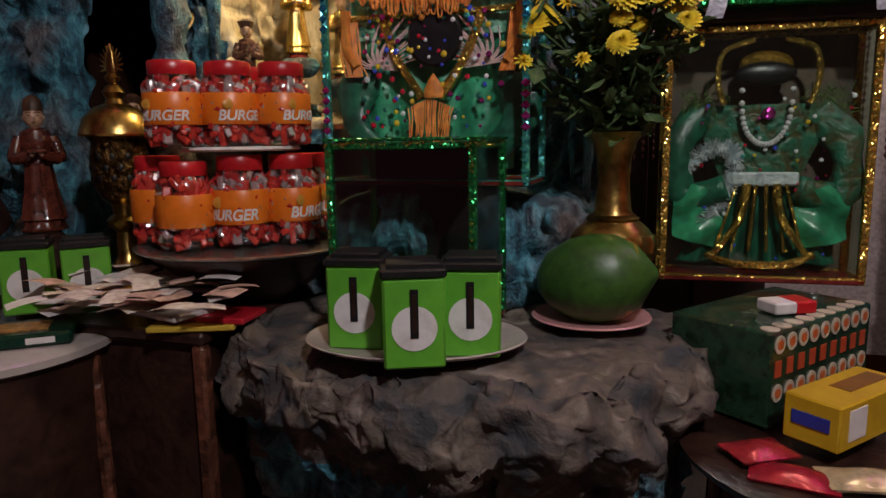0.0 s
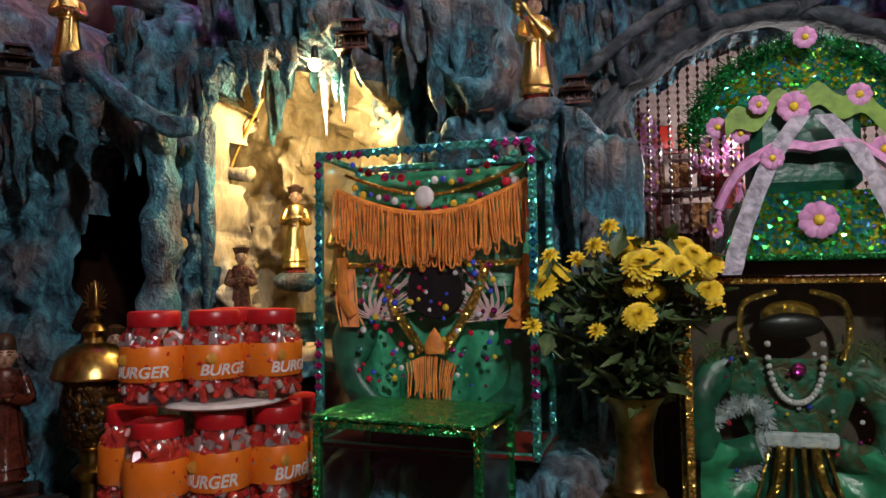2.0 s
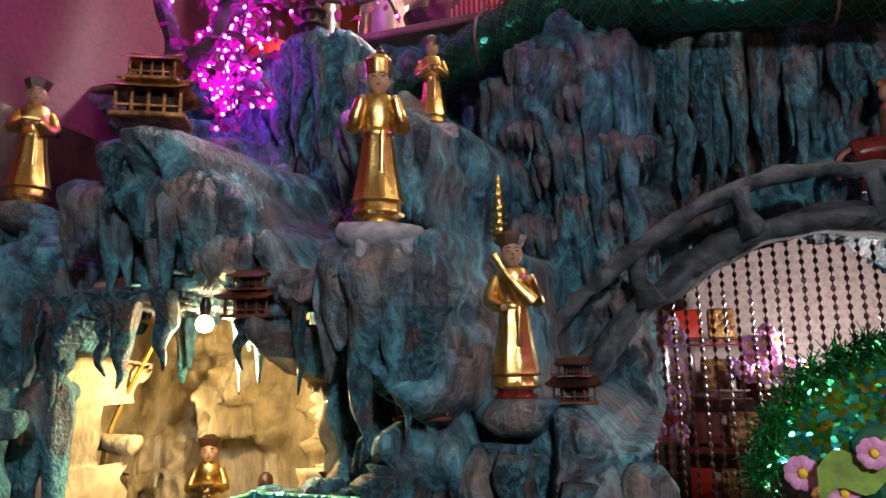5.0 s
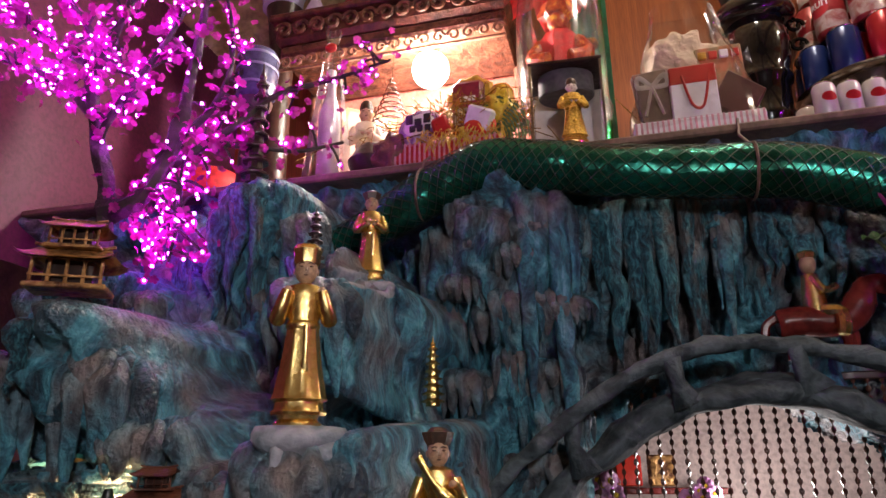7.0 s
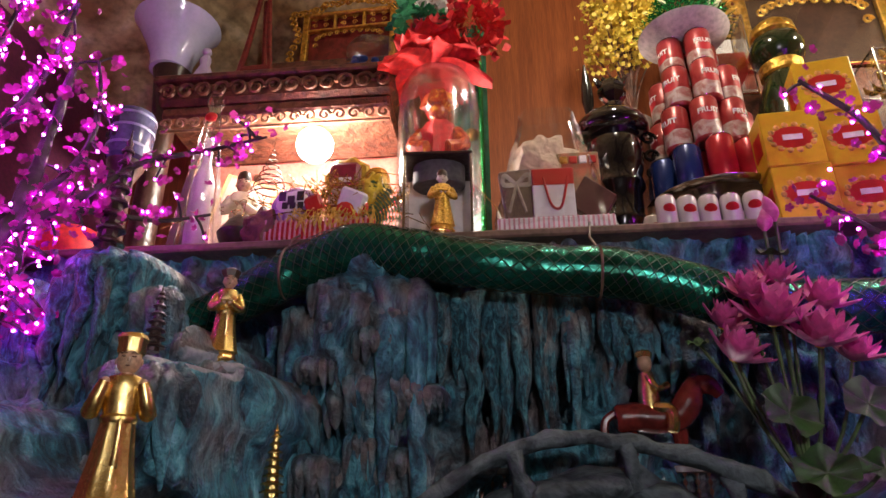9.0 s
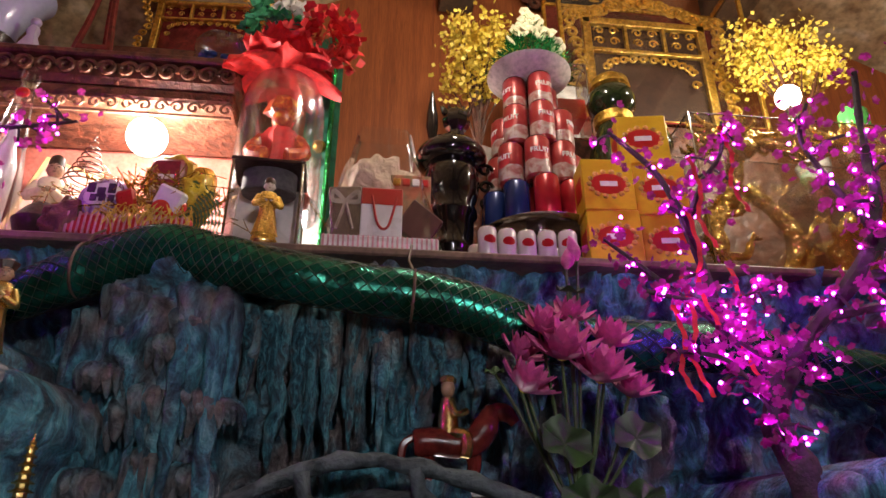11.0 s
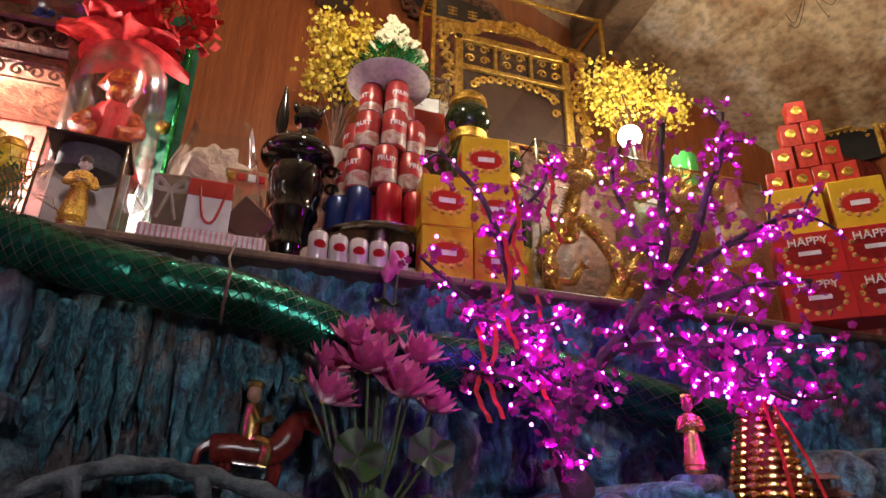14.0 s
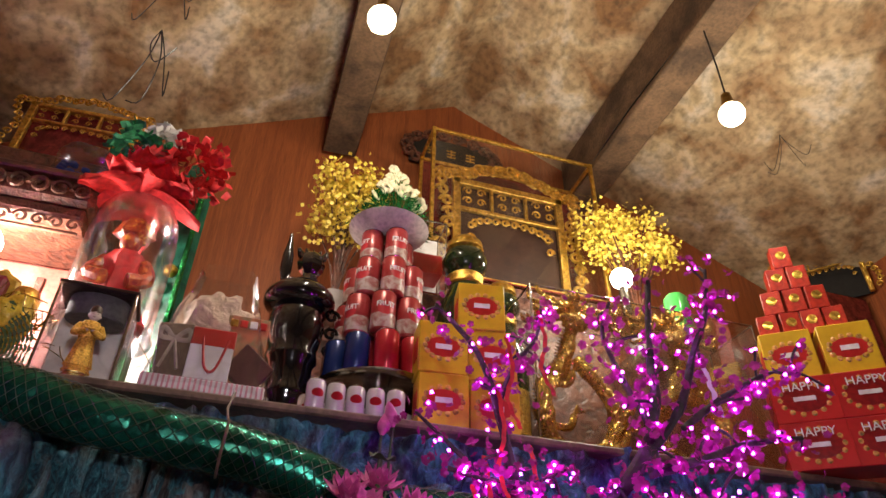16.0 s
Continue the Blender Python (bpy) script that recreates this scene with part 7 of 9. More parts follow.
part("picture_sheet", Geo().box(0.18, 0.006, 0.56, spot(0, -0.010, 0.02), 0.001, True), paint("rose_picture", (0.42, 0.24, 0.20), b=(0.34, 0.18, 0.15)), lf)
thing("dark_vase", "dark squat vase with red blossoms beside the tree", "vase", spot(-0.72, 2.38, TOP), geo=Geo().lathe([(0.03, 0), (0.06, 0.02), (0.075, 0.06), (0.05, 0.10), (0.03, 0.12)], None, 20), mats=DARKWOOD)
thing("red_lantern", "round red paper lantern on the shelf corner", "lantern", spot(-1.45, 2.62, TOP), geo=Geo().ball(0.14, spot(0, 0, 0.12), 24, 14, (1, 1, 0.85)), mats=CRIMSON)

ea = thing("small_easel", "red lacquer easel standing on the carved canopy", "easel", spot(-0.985, 2.90, 3.775))
for x in (-1, 1):
    part("easel_leg", Geo().tube([(x * 0.095, -0.02, 0.0), (x * 0.05, 0.0, 0.34), (x * 0.018, 0.01, 0.66)], [0.016, 0.014, 0.012], n=6), REDLAC, ea)
part("easel_bar", Geo().box(0.15, 0.02, 0.03, spot(0, -0.01, 0.20), 0.004), REDLAC, ea)
part("rear_leg", Geo().tube([(0, 0.14, 0.0), (0, 0.02, 0.62)], 0.011, n=6), REDLAC, ea)
dl = Geo()
dl.lathe([(0.045, 0), (0.04, 0.03), (0.018, 0.09), (0.022, 0.12), (0.012, 0.14)], None, 16, 1, 0.12, 7)
dl.ball(0.020, spot(0, 0, 0.160), 12, 8)
thing("paper_doll", "small pale lilac figurine on the canopy", "figurine", spot(-1.125, 2.72, 3.775), geo=dl, mats=paint("pale_lilac_cloth", (0.52, 0.44, 0.58)))
pj = thing("printed_jar", "dark blue printed porcelain jar beside the canopy", "jar", spot(-1.18, 2.42, TOP + 0.372))
part("jar_body", Geo().lathe([(0.05, 0), (0.068, 0.015), (0.074, 0.05), (0.074, 0.16), (0.066, 0.195), (0.045, 0.21)], None, 32), mat("blue_grey_glaze", (0.08, 0.08, 0.15), (0.045, 0.045, 0.09), rough=0.2, scale=14, coat=0.4, bump=0.05), pj)
for z in (0.045, 0.115, 0.165):
    part("glaze_band", Geo().lathe([(0.0745, z), (0.0755, z + 0.003), (0.0745, z + 0.010)], None, 32), paint("pale_glaze_band", (0.24, 0.24, 0.36)), pj)
for k in range(6):
    part("character_bar", Geo().box(0.012, 0.003, 0.022, spot(-0.045 + 0.03 * (k % 3), -0.0745 + 0.010 * (k % 3 != 1), 0.08 + 0.055 * (k // 3)), 0.001), BLACK, pj)
thing("jar_stand", "dark turned stand under the printed jar", "stand", spot(-1.18, 2.42, TOP), geo=Geo().lathe([(0.07, 0), (0.075, 0.02), (0.04, 0.05), (0.035, 0.30), (0.06, 0.355), (0.062, 0.371)], None, 20), mats=DARKWOOD)

# glass dome behind its glass-sided plinth, with a crepe flower
db = thing("mirror_plinth", "glass-sided plinth before the plastic dome, its back paled to look lit", "plinth", spot(-0.105, 2.42, TOP, 3) @ Matrix.Diagonal((0.93, 0.85, 0.85, 1)))
# matte pale back stands in for the light seen through the glass
part("mirror_panel", Geo().box(0.22, 0.01, 0.33, spot(0, 0.09, 0), 0.001, True), mat("plinth_back", (0.70, 0.66, 0.66), rough=0.3, bump=0, mottle=0.1), db)
for x in (-0.11, 0.11):
    part("side_glass", Geo().box(0.003, 0.2, 0.34, spot(x, 0, 0), 0.0005, True), PLASTIC, db)
    part("edge", Geo().box(0.008, 0.008, 0.34, spot(x, -0.10, 0), 0.001, True), CHROME, db)
part("top_board", Geo().box(0.235, 0.21, 0.012, spot(0, 0, 0.34), 0.002, True), DARKWOOD, db)
part("dark_pad", Geo().lathe([(0.085, 0.255), (0.09, 0.26), (0.09, 0.338)], None, 32, 0.8), mat("grey_pad", (0.10, 0.095, 0.095), rough=0.6), db)
do = thing("plastic_dome", "clear plastic dome over a red and gold figure", "dome", spot(-0.125, 2.62, 3.10) @ Matrix.Diagonal((1.14, 1.14, 1.53, 1)))
thing("dome_stand", "dark square stand under the plastic dome", "stand", spot(-0.125, 2.62, TOP), geo=Geo().box(0.2, 0.2, 0.26, base=True), mats=CARVED)
q = part("dome_shell", Geo().lathe([(0.132, 0), (0.133, 0.05), (0.131, 0.25), (0.122, 0.31), (0.10, 0.345), (0.06, 0.362), (0.01, 0.366)], None, 44), PLASTIC, do)
q.visible_shadow = False
part("dome_foot", Geo().lathe([(0.14, 0.0), (0.142, 0.008), (0.136, 0.016), (0.128, 0.012)], None, 44), PLASTIC, do)
fg = Geo()
fg.lathe([(0.085, 0.012), (0.09, 0.04), (0.06, 0.10), (0.045, 0.16), (0.055, 0.20), (0.035, 0.23)], None, 24, 0.8, 0.12, 7)
for k in range(90):
    a_ = rr.uniform(0, 6.28)
    r_ = rr.uniform(0.04, 0.085)
    p_ = Vector((r_ * math.cos(a_), r_ * math.sin(a_), rr.uniform(0.015, 0.07)))
    s_ = Vector((rr.gauss(0, 1), rr.gauss(0, 1), rr.gauss(0, 1))).normalized() * 0.016
    u_ = s_.cross(p_).normalized() * 0.02
    fg.add([p_ - s_, p_ + s_, p_ + u_], [(0, 1, 2)])
fg.mat = 1
fg.ball(0.03, spot(0, -0.01, 0.255), 14, 10)
fg.lathe([(0.03, 0.265), (0.05, 0.28), (0.035, 0.32), (0.01, 0.335)], None, 12, 0.8, 0.2, 6)
for s in (-1, 1):
    fg.tube(spline([(s * 0.05, 0, 0.20), (s * 0.075, -0.03, 0.15), (s * 0.03, -0.06, 0.13)], 4), [0.02] * 9, n=8)
thing("seated_figure", "red robed figure with gold trim under the dome", "statue", spot(-0.125, 2.62, 3.103) @ Matrix.Diagonal((1.25, 1.1, 1.45, 1)), geo=fg, mats=[CRIMSON, mat("red_gold_brocade", (0.48, 0.08, 0.02), (0.36, 0.02, 0.012), rough=0.35, scale=60, c=(0.70, 0.34, 0.05), mottle=0.8)])
fl = thing("crepe_flower", "big red and green crepe paper flower on the dome", "paper flower", spot(-0.15, 2.62, 3.665) @ Matrix.Scale(1.18, 4))
for k in range(26):
    a = 2.399 * k
    t = k / 26
    w, L, e = 0.10, 0.20 - 0.05 * t, radians(5 + 60 * t)

    def petal(u, v):
        r = L * v
        return ((u - 0.5) * w * math.sin(math.pi * min(0.98, 0.12 + 0.8 * v)) * 1.2, r * math.cos(e), r * math.sin(e) * 0.9 - 0.10 * v * v * (1 - t) + 0.012 * math.sin(8 * u + 5 * v))
    part("petal", Geo().sheet(6, 6, petal), CRIMSON, fl, angle=0).matrix_local = pose(0, 0, 0.02 + 0.05 * t, 0, 0, math.degrees(a))


def ruffle(n, c, r, m, name, lab):
    h = Geo()
    for k in range(n):
        d = Vector((rr.gauss(0, 1), rr.gauss(0, 1), rr.gauss(0, 0.8))).normalized()
        p = Vector(c) + d * r * rr.uniform(0.4, 1)
        s = d.cross(Vector((rr.gauss(0, 1), rr.gauss(0, 1), 1))).normalized() * 0.016
        h.add([p - s, p + s, p + s * 0.8 + d * 0.025, p - s * 0.8 + d * 0.02], [(0, 1, 2, 3)])
    return tagged(part(name, h, m, fl, lab, angle=0), kind="stuff")


ruffle(200, (-0.05, -0.02, 0.19), 0.09, CREPEGREEN, "green_ruffle", "green crepe ruffle")
ruffle(260, (0.13, 0.0, 0.17), 0.12, CRIMSON, "red_ruffle", "red crepe ruffle")
ruffle(110, (0.0, 0.03, 0.29), 0.055, PAPER, "white_ruffle", "white crepe ruffle")
gp = thing("baubled_screen", "upright green framed panel with baubles behind the dome", "panel", spot(-0.02, 2.95, TOP, -30))
part("panel_board", Geo().box(0.14, 0.06, 1.32, spot(0, 0, 0), 0.006, True), DARKSATIN, gp)
part("tinsel_border", Geo().box(0.018, 0.018, 1.32, spot(0.07, -0.035, 0), 0.003, True), TINSEL, gp)
for k in range(10):
    part("bauble", Geo().ball(0.028, spot(rr.uniform(-0.06, 0.05), -0.045, 0.5 + 0.075 * k), 14, 9), rr.choice([CREPEGREEN, GILT, CLEAR, SATIN]), gp)
cb = thing("cellophane_bouquet", "blue flowers in crumpled cellophane above the canopy", "bouquet", spot(-0.40, 2.78, 3.78))
pg = Geo().ball(0.13, spot(0, 0, 0.10), 24, 16, (1.15, 0.7, 0.8))
pg.v = [tuple(Vector(p) * (1 + 0.25 * noise.noise(Vector(p) * 14))) for p in pg.v]
part("cellophane", pg, PLASTIC, cb, angle=15)
for k in range(16):
    part("blue_flower", Geo().ball(0.018, spot(rr.uniform(-0.1, 0.06), rr.uniform(-0.05, 0.05), 0.08 + rr.uniform(-0.04, 0.05)), 8, 5, (1, 1, 0.6)), paint("blue_cloth", (0.08, 0.15, 0.5)) if k == 0 else bpy.data.materials["blue_cloth"], cb)

# gift tray in cellophane
gt = thing("gift_tray", "cellophane-wrapped gift tray with a red and white bag", "gift tray", spot(0.245, 2.385, TOP + 0.002) @ Matrix.Diagonal((0.98, 0.98, 1.16, 1)))
part("tray_base", Geo().box(0.345, 0.16, 0.035, base=True, bevel=0.004), PAPER, gt)
for k in range(24):
    part("stripe", Geo().box(0.006, 0.002, 0.034, spot(-0.166 + 0.0144 * k, -0.081, 0.0005), 0.0005, True), bpy.data.materials["pink_rib"], gt)
bag = part("paper_bag", Geo().box(0.125, 0.04, 0.14, spot(0.0, -0.05, 0.036), 0.003, True), PAPER, gt, "white paper bag with red top")
part("red_flap", Geo().box(0.126, 0.042, 0.05, spot(0.0, -0.0502, 0.127), 0.003, True), REDCARD, bag)
part("bag_handle", Geo().tube(spline([(-0.03, -0.073, 0.15), (-0.01, -0.075, 0.07), (0.02, -0.075, 0.065), (0.045, -0.073, 0.15)]), 0.004, n=5), REDCARD, bag)
part("brown_gift", Geo().box(0.10, 0.03, 0.16, pose(-0.105, -0.03, 0.11, 0, -8, 8), 0.004), mat("brown_gift_wrap", (0.22, 0.15, 0.11), rough=0.3, coat=0.5), gt)
bow = Geo()
for s in (-1, 1):
    bow.tube(spline([(-0.11, -0.055, 0.14), (-0.11 + s * 0.035, -0.065, 0.165), (-0.11 + s * 0.04, -0.06, 0.14), (-0.11, -0.055, 0.14)], 5), 0.007, n=5, flat=0.4)
    bow.tube([(-0.11, -0.055, 0.14), (-0.11 + s * 0.025, -0.058, 0.06)], 0.005, n=5)
part("bow", bow, mat("beige_ribbon", (0.5, 0.42, 0.32), rough=0.35), gt)
part("dark_gift", Geo().box(0.11, 0.03, 0.10, pose(0.115, -0.045, 0.085, 0, 35, 0), 0.004), mat("dark_brown_card", (0.10, 0.035, 0.03), rough=0.35), gt)
part("open_box", Geo().box(0.13, 0.03, 0.13, spot(0.09, 0.02, 0.13), 0.003, True), mat("red_gold_print", (0.45, 0.12, 0.05), (0.25, 0.18, 0.08), scale=25), gt)
for k in range(4):
    part("box_cell", Geo().box(0.024, 0.01, 0.022, spot(0.045 + 0.03 * k, 0.003, 0.235)), rr.choice([PAPER, GILT, REDCARD]), gt)
cel = Geo()


def wrapfn(u, v):
    a = 6.28 * u
    k = 1 - 0.55 * v
    n = 1 + 0.16 * noise.noise(Vector((math.cos(a) * 2.5, math.sin(a) * 2.5, v * 4)))
    return (0.185 * k * n * math.cos(a) / max(abs(math.cos(a)), abs(math.sin(a))) ** 0.6, 0.105 * k * n * math.sin(a) / max(abs(math.cos(a)), abs(math.sin(a))) ** 0.6, 0.01 + 0.37 * v)


cel.sheet(48, 16, wrapfn)
part("cellophane", cel, glass("cellophane", (0.92, 0.91, 0.90), 0.06, 0.14, 0.6), gt, angle=12).visible_shadow = False
tis = Geo().ball(0.075, None, 28, 18, (1.3, 0.5, 1.0))
tis.v = [tuple(Vector(p) * (1 + 0.55 * noise.noise(Vector(p) * 22)) + Vector((-0.01, 0.04, 0.25))) for p in tis.v]
part("cream_tissue", tis, mat("cream_tissue", (0.62, 0.46, 0.33), rough=0.6, scale=25, bump=0.8, mottle=0.2), gt)

# black urn
ur = thing("black_urn", "tall glossy black lacquer urn with finials", "urn", spot(0.487, 2.60, TOP))
part("urn_body", Geo().lathe([(0.085, 0), (0.09, 0.015), (0.08, 0.045), (0.074, 0.06), (0.074, 0.12), (0.084, 0.135), (0.084, 0.15), (0.076, 0.165), (0.078, 0.25), (0.09, 0.27), (0.09, 0.285), (0.084, 0.30), (0.094, 0.34), (0.100, 0.40), (0.098, 0.445), (0.088, 0.465)], None, 40), BLACKURN, ur)
part("urn_brim", Geo().lathe([(0.088, 0.462), (0.118, 0.478), (0.128, 0.492), (0.129, 0.512), (0.122, 0.53), (0.10, 0.555), (0.07, 0.575), (0.04, 0.585)], None, 40), BLACKURN, ur)
part("urn_lid", Geo().lathe([(0.045, 0.58), (0.034, 0.60), (0.028, 0.625), (0.044, 0.65), (0.050, 0.68), (0.040, 0.71), (0.02, 0.73), (0.004, 0.735)], spot(0.02, 0, 0), 24, 1, 0.06, 8), BLACKURN, ur)
for k in range(12):
    a = 0.524 * k
    part("crown_leaf", Geo().lathe([(0.006, 0), (0.011, 0.025), (0.001, 0.062)], pose(0.02 + 0.034 * math.cos(a), 0.034 * math.sin(a), 0.69, 25 * math.sin(a), 25 * math.cos(a), 0), 6, 0.5), BLACKURN, ur)
part("flame_finial", Geo().lathe([(0.010, 0), (0.022, 0.07), (0.020, 0.13), (0.004, 0.235)], spot(-0.07, -0.01, 0.565), 12, 0.6), BLACKURN, ur)
for k in range(3):
    part("side_bracket", Geo().tube(scroll(0.125, 0.33 + 0.07 * k, 0.026, 1.2, 1, 12), 0.007, n=6), BLACKURN, ur)

# tower of drink cans
CANRED = paint("red_can_print", (0.50, 0.02, 0.03), b=(0.36, 0.01, 0.02), rough=0.25, metal=0.3)
CANBLUE = paint("blue_can_print", (0.015, 0.03, 0.14), rough=0.25, metal=0.3)
CANPALE = paint("pale_can_print", (0.34, 0.035, 0.035), b=(0.25, 0.016, 0.02), rough=0.3, metal=0.2, scale=26)
CREAMBADGE = paint("red_badge", (0.55, 0.03, 0.04))
FRUITPRINT = mat("fruit_print", (0.46, 0.36, 0.32), (0.32, 0.09, 0.08), rough=0.3, scale=34, bump=0.02, mottle=0.3)
CANWHITE = paint("white_can_print", (0.56, 0.52, 0.50), b=(0.60, 0.55, 0.54), rough=0.25, metal=0.2)


def can(label, m, h, r, band=None, word=""):
    c = thing("drink_can", label, "can", group="drink cans")
    part("can_body", Geo().lathe([(r * 0.85, 0), (r, 0.008), (r, h - 0.010), (r * 0.86, h - 0.001)], None, 24), m, c)
    part("can_rim", Geo().lathe([(r * 0.84, h - 0.003), (r * 0.90, h), (r * 0.86, h + 0.002), (r * 0.80, h - 0.004), (0.002, h - 0.004)], None, 24), CHROME, c)
    if band:
        part("badge", Geo().sheet(12, 6, lambda u, v: ((r + 0.0008) * math.sin((u - 0.5) * 1.3), -(r + 0.0008) * math.cos((u - 0.5) * 1.3), h * 0.52 + (v - 0.5) * h * 0.30 * math.sqrt(max(0.05, 1 - (2 * u - 1) ** 2)))), band, c)
    if word:
        words(word, r * 0.62, c, spot(0, 0, h * 0.62), PAPER, r + 0.0015, bold=0.0006)
        part("fruit_print", Geo().lathe([(r + 0.0004, h * 0.07), (r + 0.0008, h * 0.09), (r + 0.0008, h * 0.40), (r + 0.0004, h * 0.42)], None, 24), FRUITPRINT, c)
    return c


white = can("white drink can with a red badge", CANWHITE, 0.092, 0.029, CANRED)
white.matrix_world = spot(0.56, 2.325, TOP, 8)
for k in range(1, 5):
    copy_thing(white, spot(0.56 + 0.061 * k, 2.325 + 0.012 * math.sin(k * 0.8), TOP, 8 - 6 * k))
for k in range(7):
    copy_thing(white, spot(0.55 + 0.066 * k, 2.45 + 0.05 * (k % 2), TOP, 20 * k))
TX, TY = 0.80, 2.62
stand = thing("cake_stand", "round clear and silver tray carrying the can tower", "tray", spot(TX, TY, TOP + 0.19))
part("tray_disc", Geo().lathe([(0.19, 0), (0.218, 0.006), (0.226, 0.016), (0.208, 0.018), (0.02, 0.010)], None, 48), CHROME, stand)
part("tray_foot", Geo().lathe([(0.11, -0.19), (0.10, -0.17), (0.06, -0.12), (0.05, -0.03), (0.12, 0.0)], None, 32), CHROME, stand)
fruit = can("pale and red fruit drink can", CANPALE, 0.165, 0.045, CREAMBADGE, "FRUIT")
red = can("dark red drink can", CANRED, 0.155, 0.044)
blue = can("dark blue drink can", CANBLUE, 0.145, 0.044)
Z1 = TOP + 0.209
used = set()


def place(c, m):
    if c.name in used:
        copy_thing(c, m)
    else:
        used.add(c.name)
        c.matrix_world = m


for k in range(10):
    a = radians(-165 + 36 * k)
    place(blue if k in (0, 1, 9) else red, spot(TX + 0.165 * math.cos(a), TY + 0.165 * math.sin(a), Z1, math.degrees(a) + 90))
for k in range(4):
    a = radians(-120 + 90 * k)
    place(red, spot(TX + 0.07 * math.cos(a), TY + 0.07 * math.sin(a), Z1, math.degrees(a) + 90))
disc = Geo().lathe([(0.15, 0), (0.152, 0.003), (0.15, 0.006)], None, 36)
thing("card_disc", "thin card disc between tiers of cans", "card", spot(TX, TY, Z1 + 0.158), geo=disc, mats=PLASTIC)
for tier, (n, r) in enumerate(((8, 0.128), (7, 0.110), (4, 0.070))):
    for k in range(n):
        a = radians(-100 + 360 / n * k + 14 * tier)
        place(fruit, spot(TX + r * math.cos(a), TY + r * math.sin(a), Z1 + 0.165 + 0.168 * tier, math.degrees(a) + 90 + rr.uniform(-20, 20)))
ZP = Z1 + 0.165 + 3 * 0.168
tp = thing("top_plate", "white plastic plate on top of the can tower", "plate", spot(TX, TY, ZP) @ Matrix.Scale(1.16, 4))
part("dish", Geo().lathe([(0.07, 0), (0.11, 0.012), (0.138, 0.035), (0.142, 0.04), (0.136, 0.042), (0.10, 0.02), (0.02, 0.012)], None, 40), mat("white_plate", (0.66, 0.58, 0.54), rough=0.3), tp)
ga = thing("tinsel_garland", "green tinsel tree with pale flowers on the top plate", "garland", spot(TX + 0.01, TY, ZP + 0.02) @ Matrix.Diagonal((1.2, 1.2, 1.3, 1)))
h = Geo()
for k in range(1400):
    z = rr.uniform(0, 1)
    a = rr.uniform(0, 6.28)
    r = 0.15 * (1 - z) ** 0.9 + 0.01
    p = Vector((r * math.cos(a) * rr.uniform(0.5, 1), r * math.sin(a) * rr.uniform(0.5, 1), 0.02 + 0.22 * z))
    d = Vector((math.cos(a) + rr.gauss(0, 0.5), math.sin(a) + rr.gauss(0, 0.5), rr.gauss(0.2, 0.4))).normalized() * 0.028
    s = d.cross(Vector((0, 0, 1))).normalized() * 0.003
    h.add([p - s, p + s, p + d], [(0, 1, 2)])
tagged(part("tinsel_leaves", h, TINSEL, ga, angle=0), kind="stuff")
pale = Geo()
for k in range(6):
    a = 6.28 * k / 6
    pale.ball(0.012, pose(0.014 * math.cos(a), 0, 0.014 * math.sin(a)), 6, 4, (1, 0.4, 1))
PALE = pale.mesh("pale_flower", mat("cream_cloth", (0.75, 0.68, 0.45), rough=0.6))
for k in range(22):
    z, a = rr.uniform(0.3, 1.1), rr.uniform(3.3, 6.2)
    r = 0.13 * max(0.1, 1.05 - z)
    part("pale_flower", PALE, None, ga).matrix_local = pose(r * math.cos(a), r * math.sin(a) - 0.01, 0.03 + 0.23 * z, rr.uniform(-40, 10), 0, rr.uniform(-50, 50)) @ Matrix.Scale(rr.uniform(0.8, 1.4), 4)


def gold_tree(label, at, w, hgt, n, low=0.45):
    t = thing("gold_blossom_plant", label, "artificial plant", at, group="gold blossom plants")
    part("pot", Geo().lathe([(0.05, 0), (0.07, 0.09), (0.075, 0.12)], None, 20), CHINA, t)
    br, lv = Geo(), Geo()
    for k in range(26):
        a, r = rr.uniform(0, 6.28), rr.uniform(0.2, 1) * w / 2
        e = Vector((r * math.cos(a), r * math.sin(a) * 0.6, hgt * rr.uniform(low, 1)))
        br.tube(spline([(0, 0, 0.1), (e.x * 0.3, e.y * 0.3, e.z * 0.6), e], 4), [0.006] * 4 + [0.004] * 4 + [0.002], n=5)
        for i in range(n):
            p = e + Vector((rr.gauss(0, 1), rr.gauss(0, 1), rr.gauss(0, 1))) * 0.04
            s = Vector((rr.gauss(0, 1), rr.gauss(0, 1), rr.gauss(0, 1))).normalized() * 0.0115
            u = s.cross(Vector((rr.gauss(0, 1), rr.gauss(0, 1), 1))).normalized() * 0.0115
            lv.add([p - s, p + u, p + s, p - u], [(0, 1, 2, 3)])
    part("twig_work", br, CARVED, t)
    tagged(part("gold_leaves", lv, mat("gold_petal", (0.85, 0.66, 0.10), (0.68, 0.46, 0.05), rough=0.45, scale=20, mottle=0.2), t, angle=0), kind="stuff")
    return t


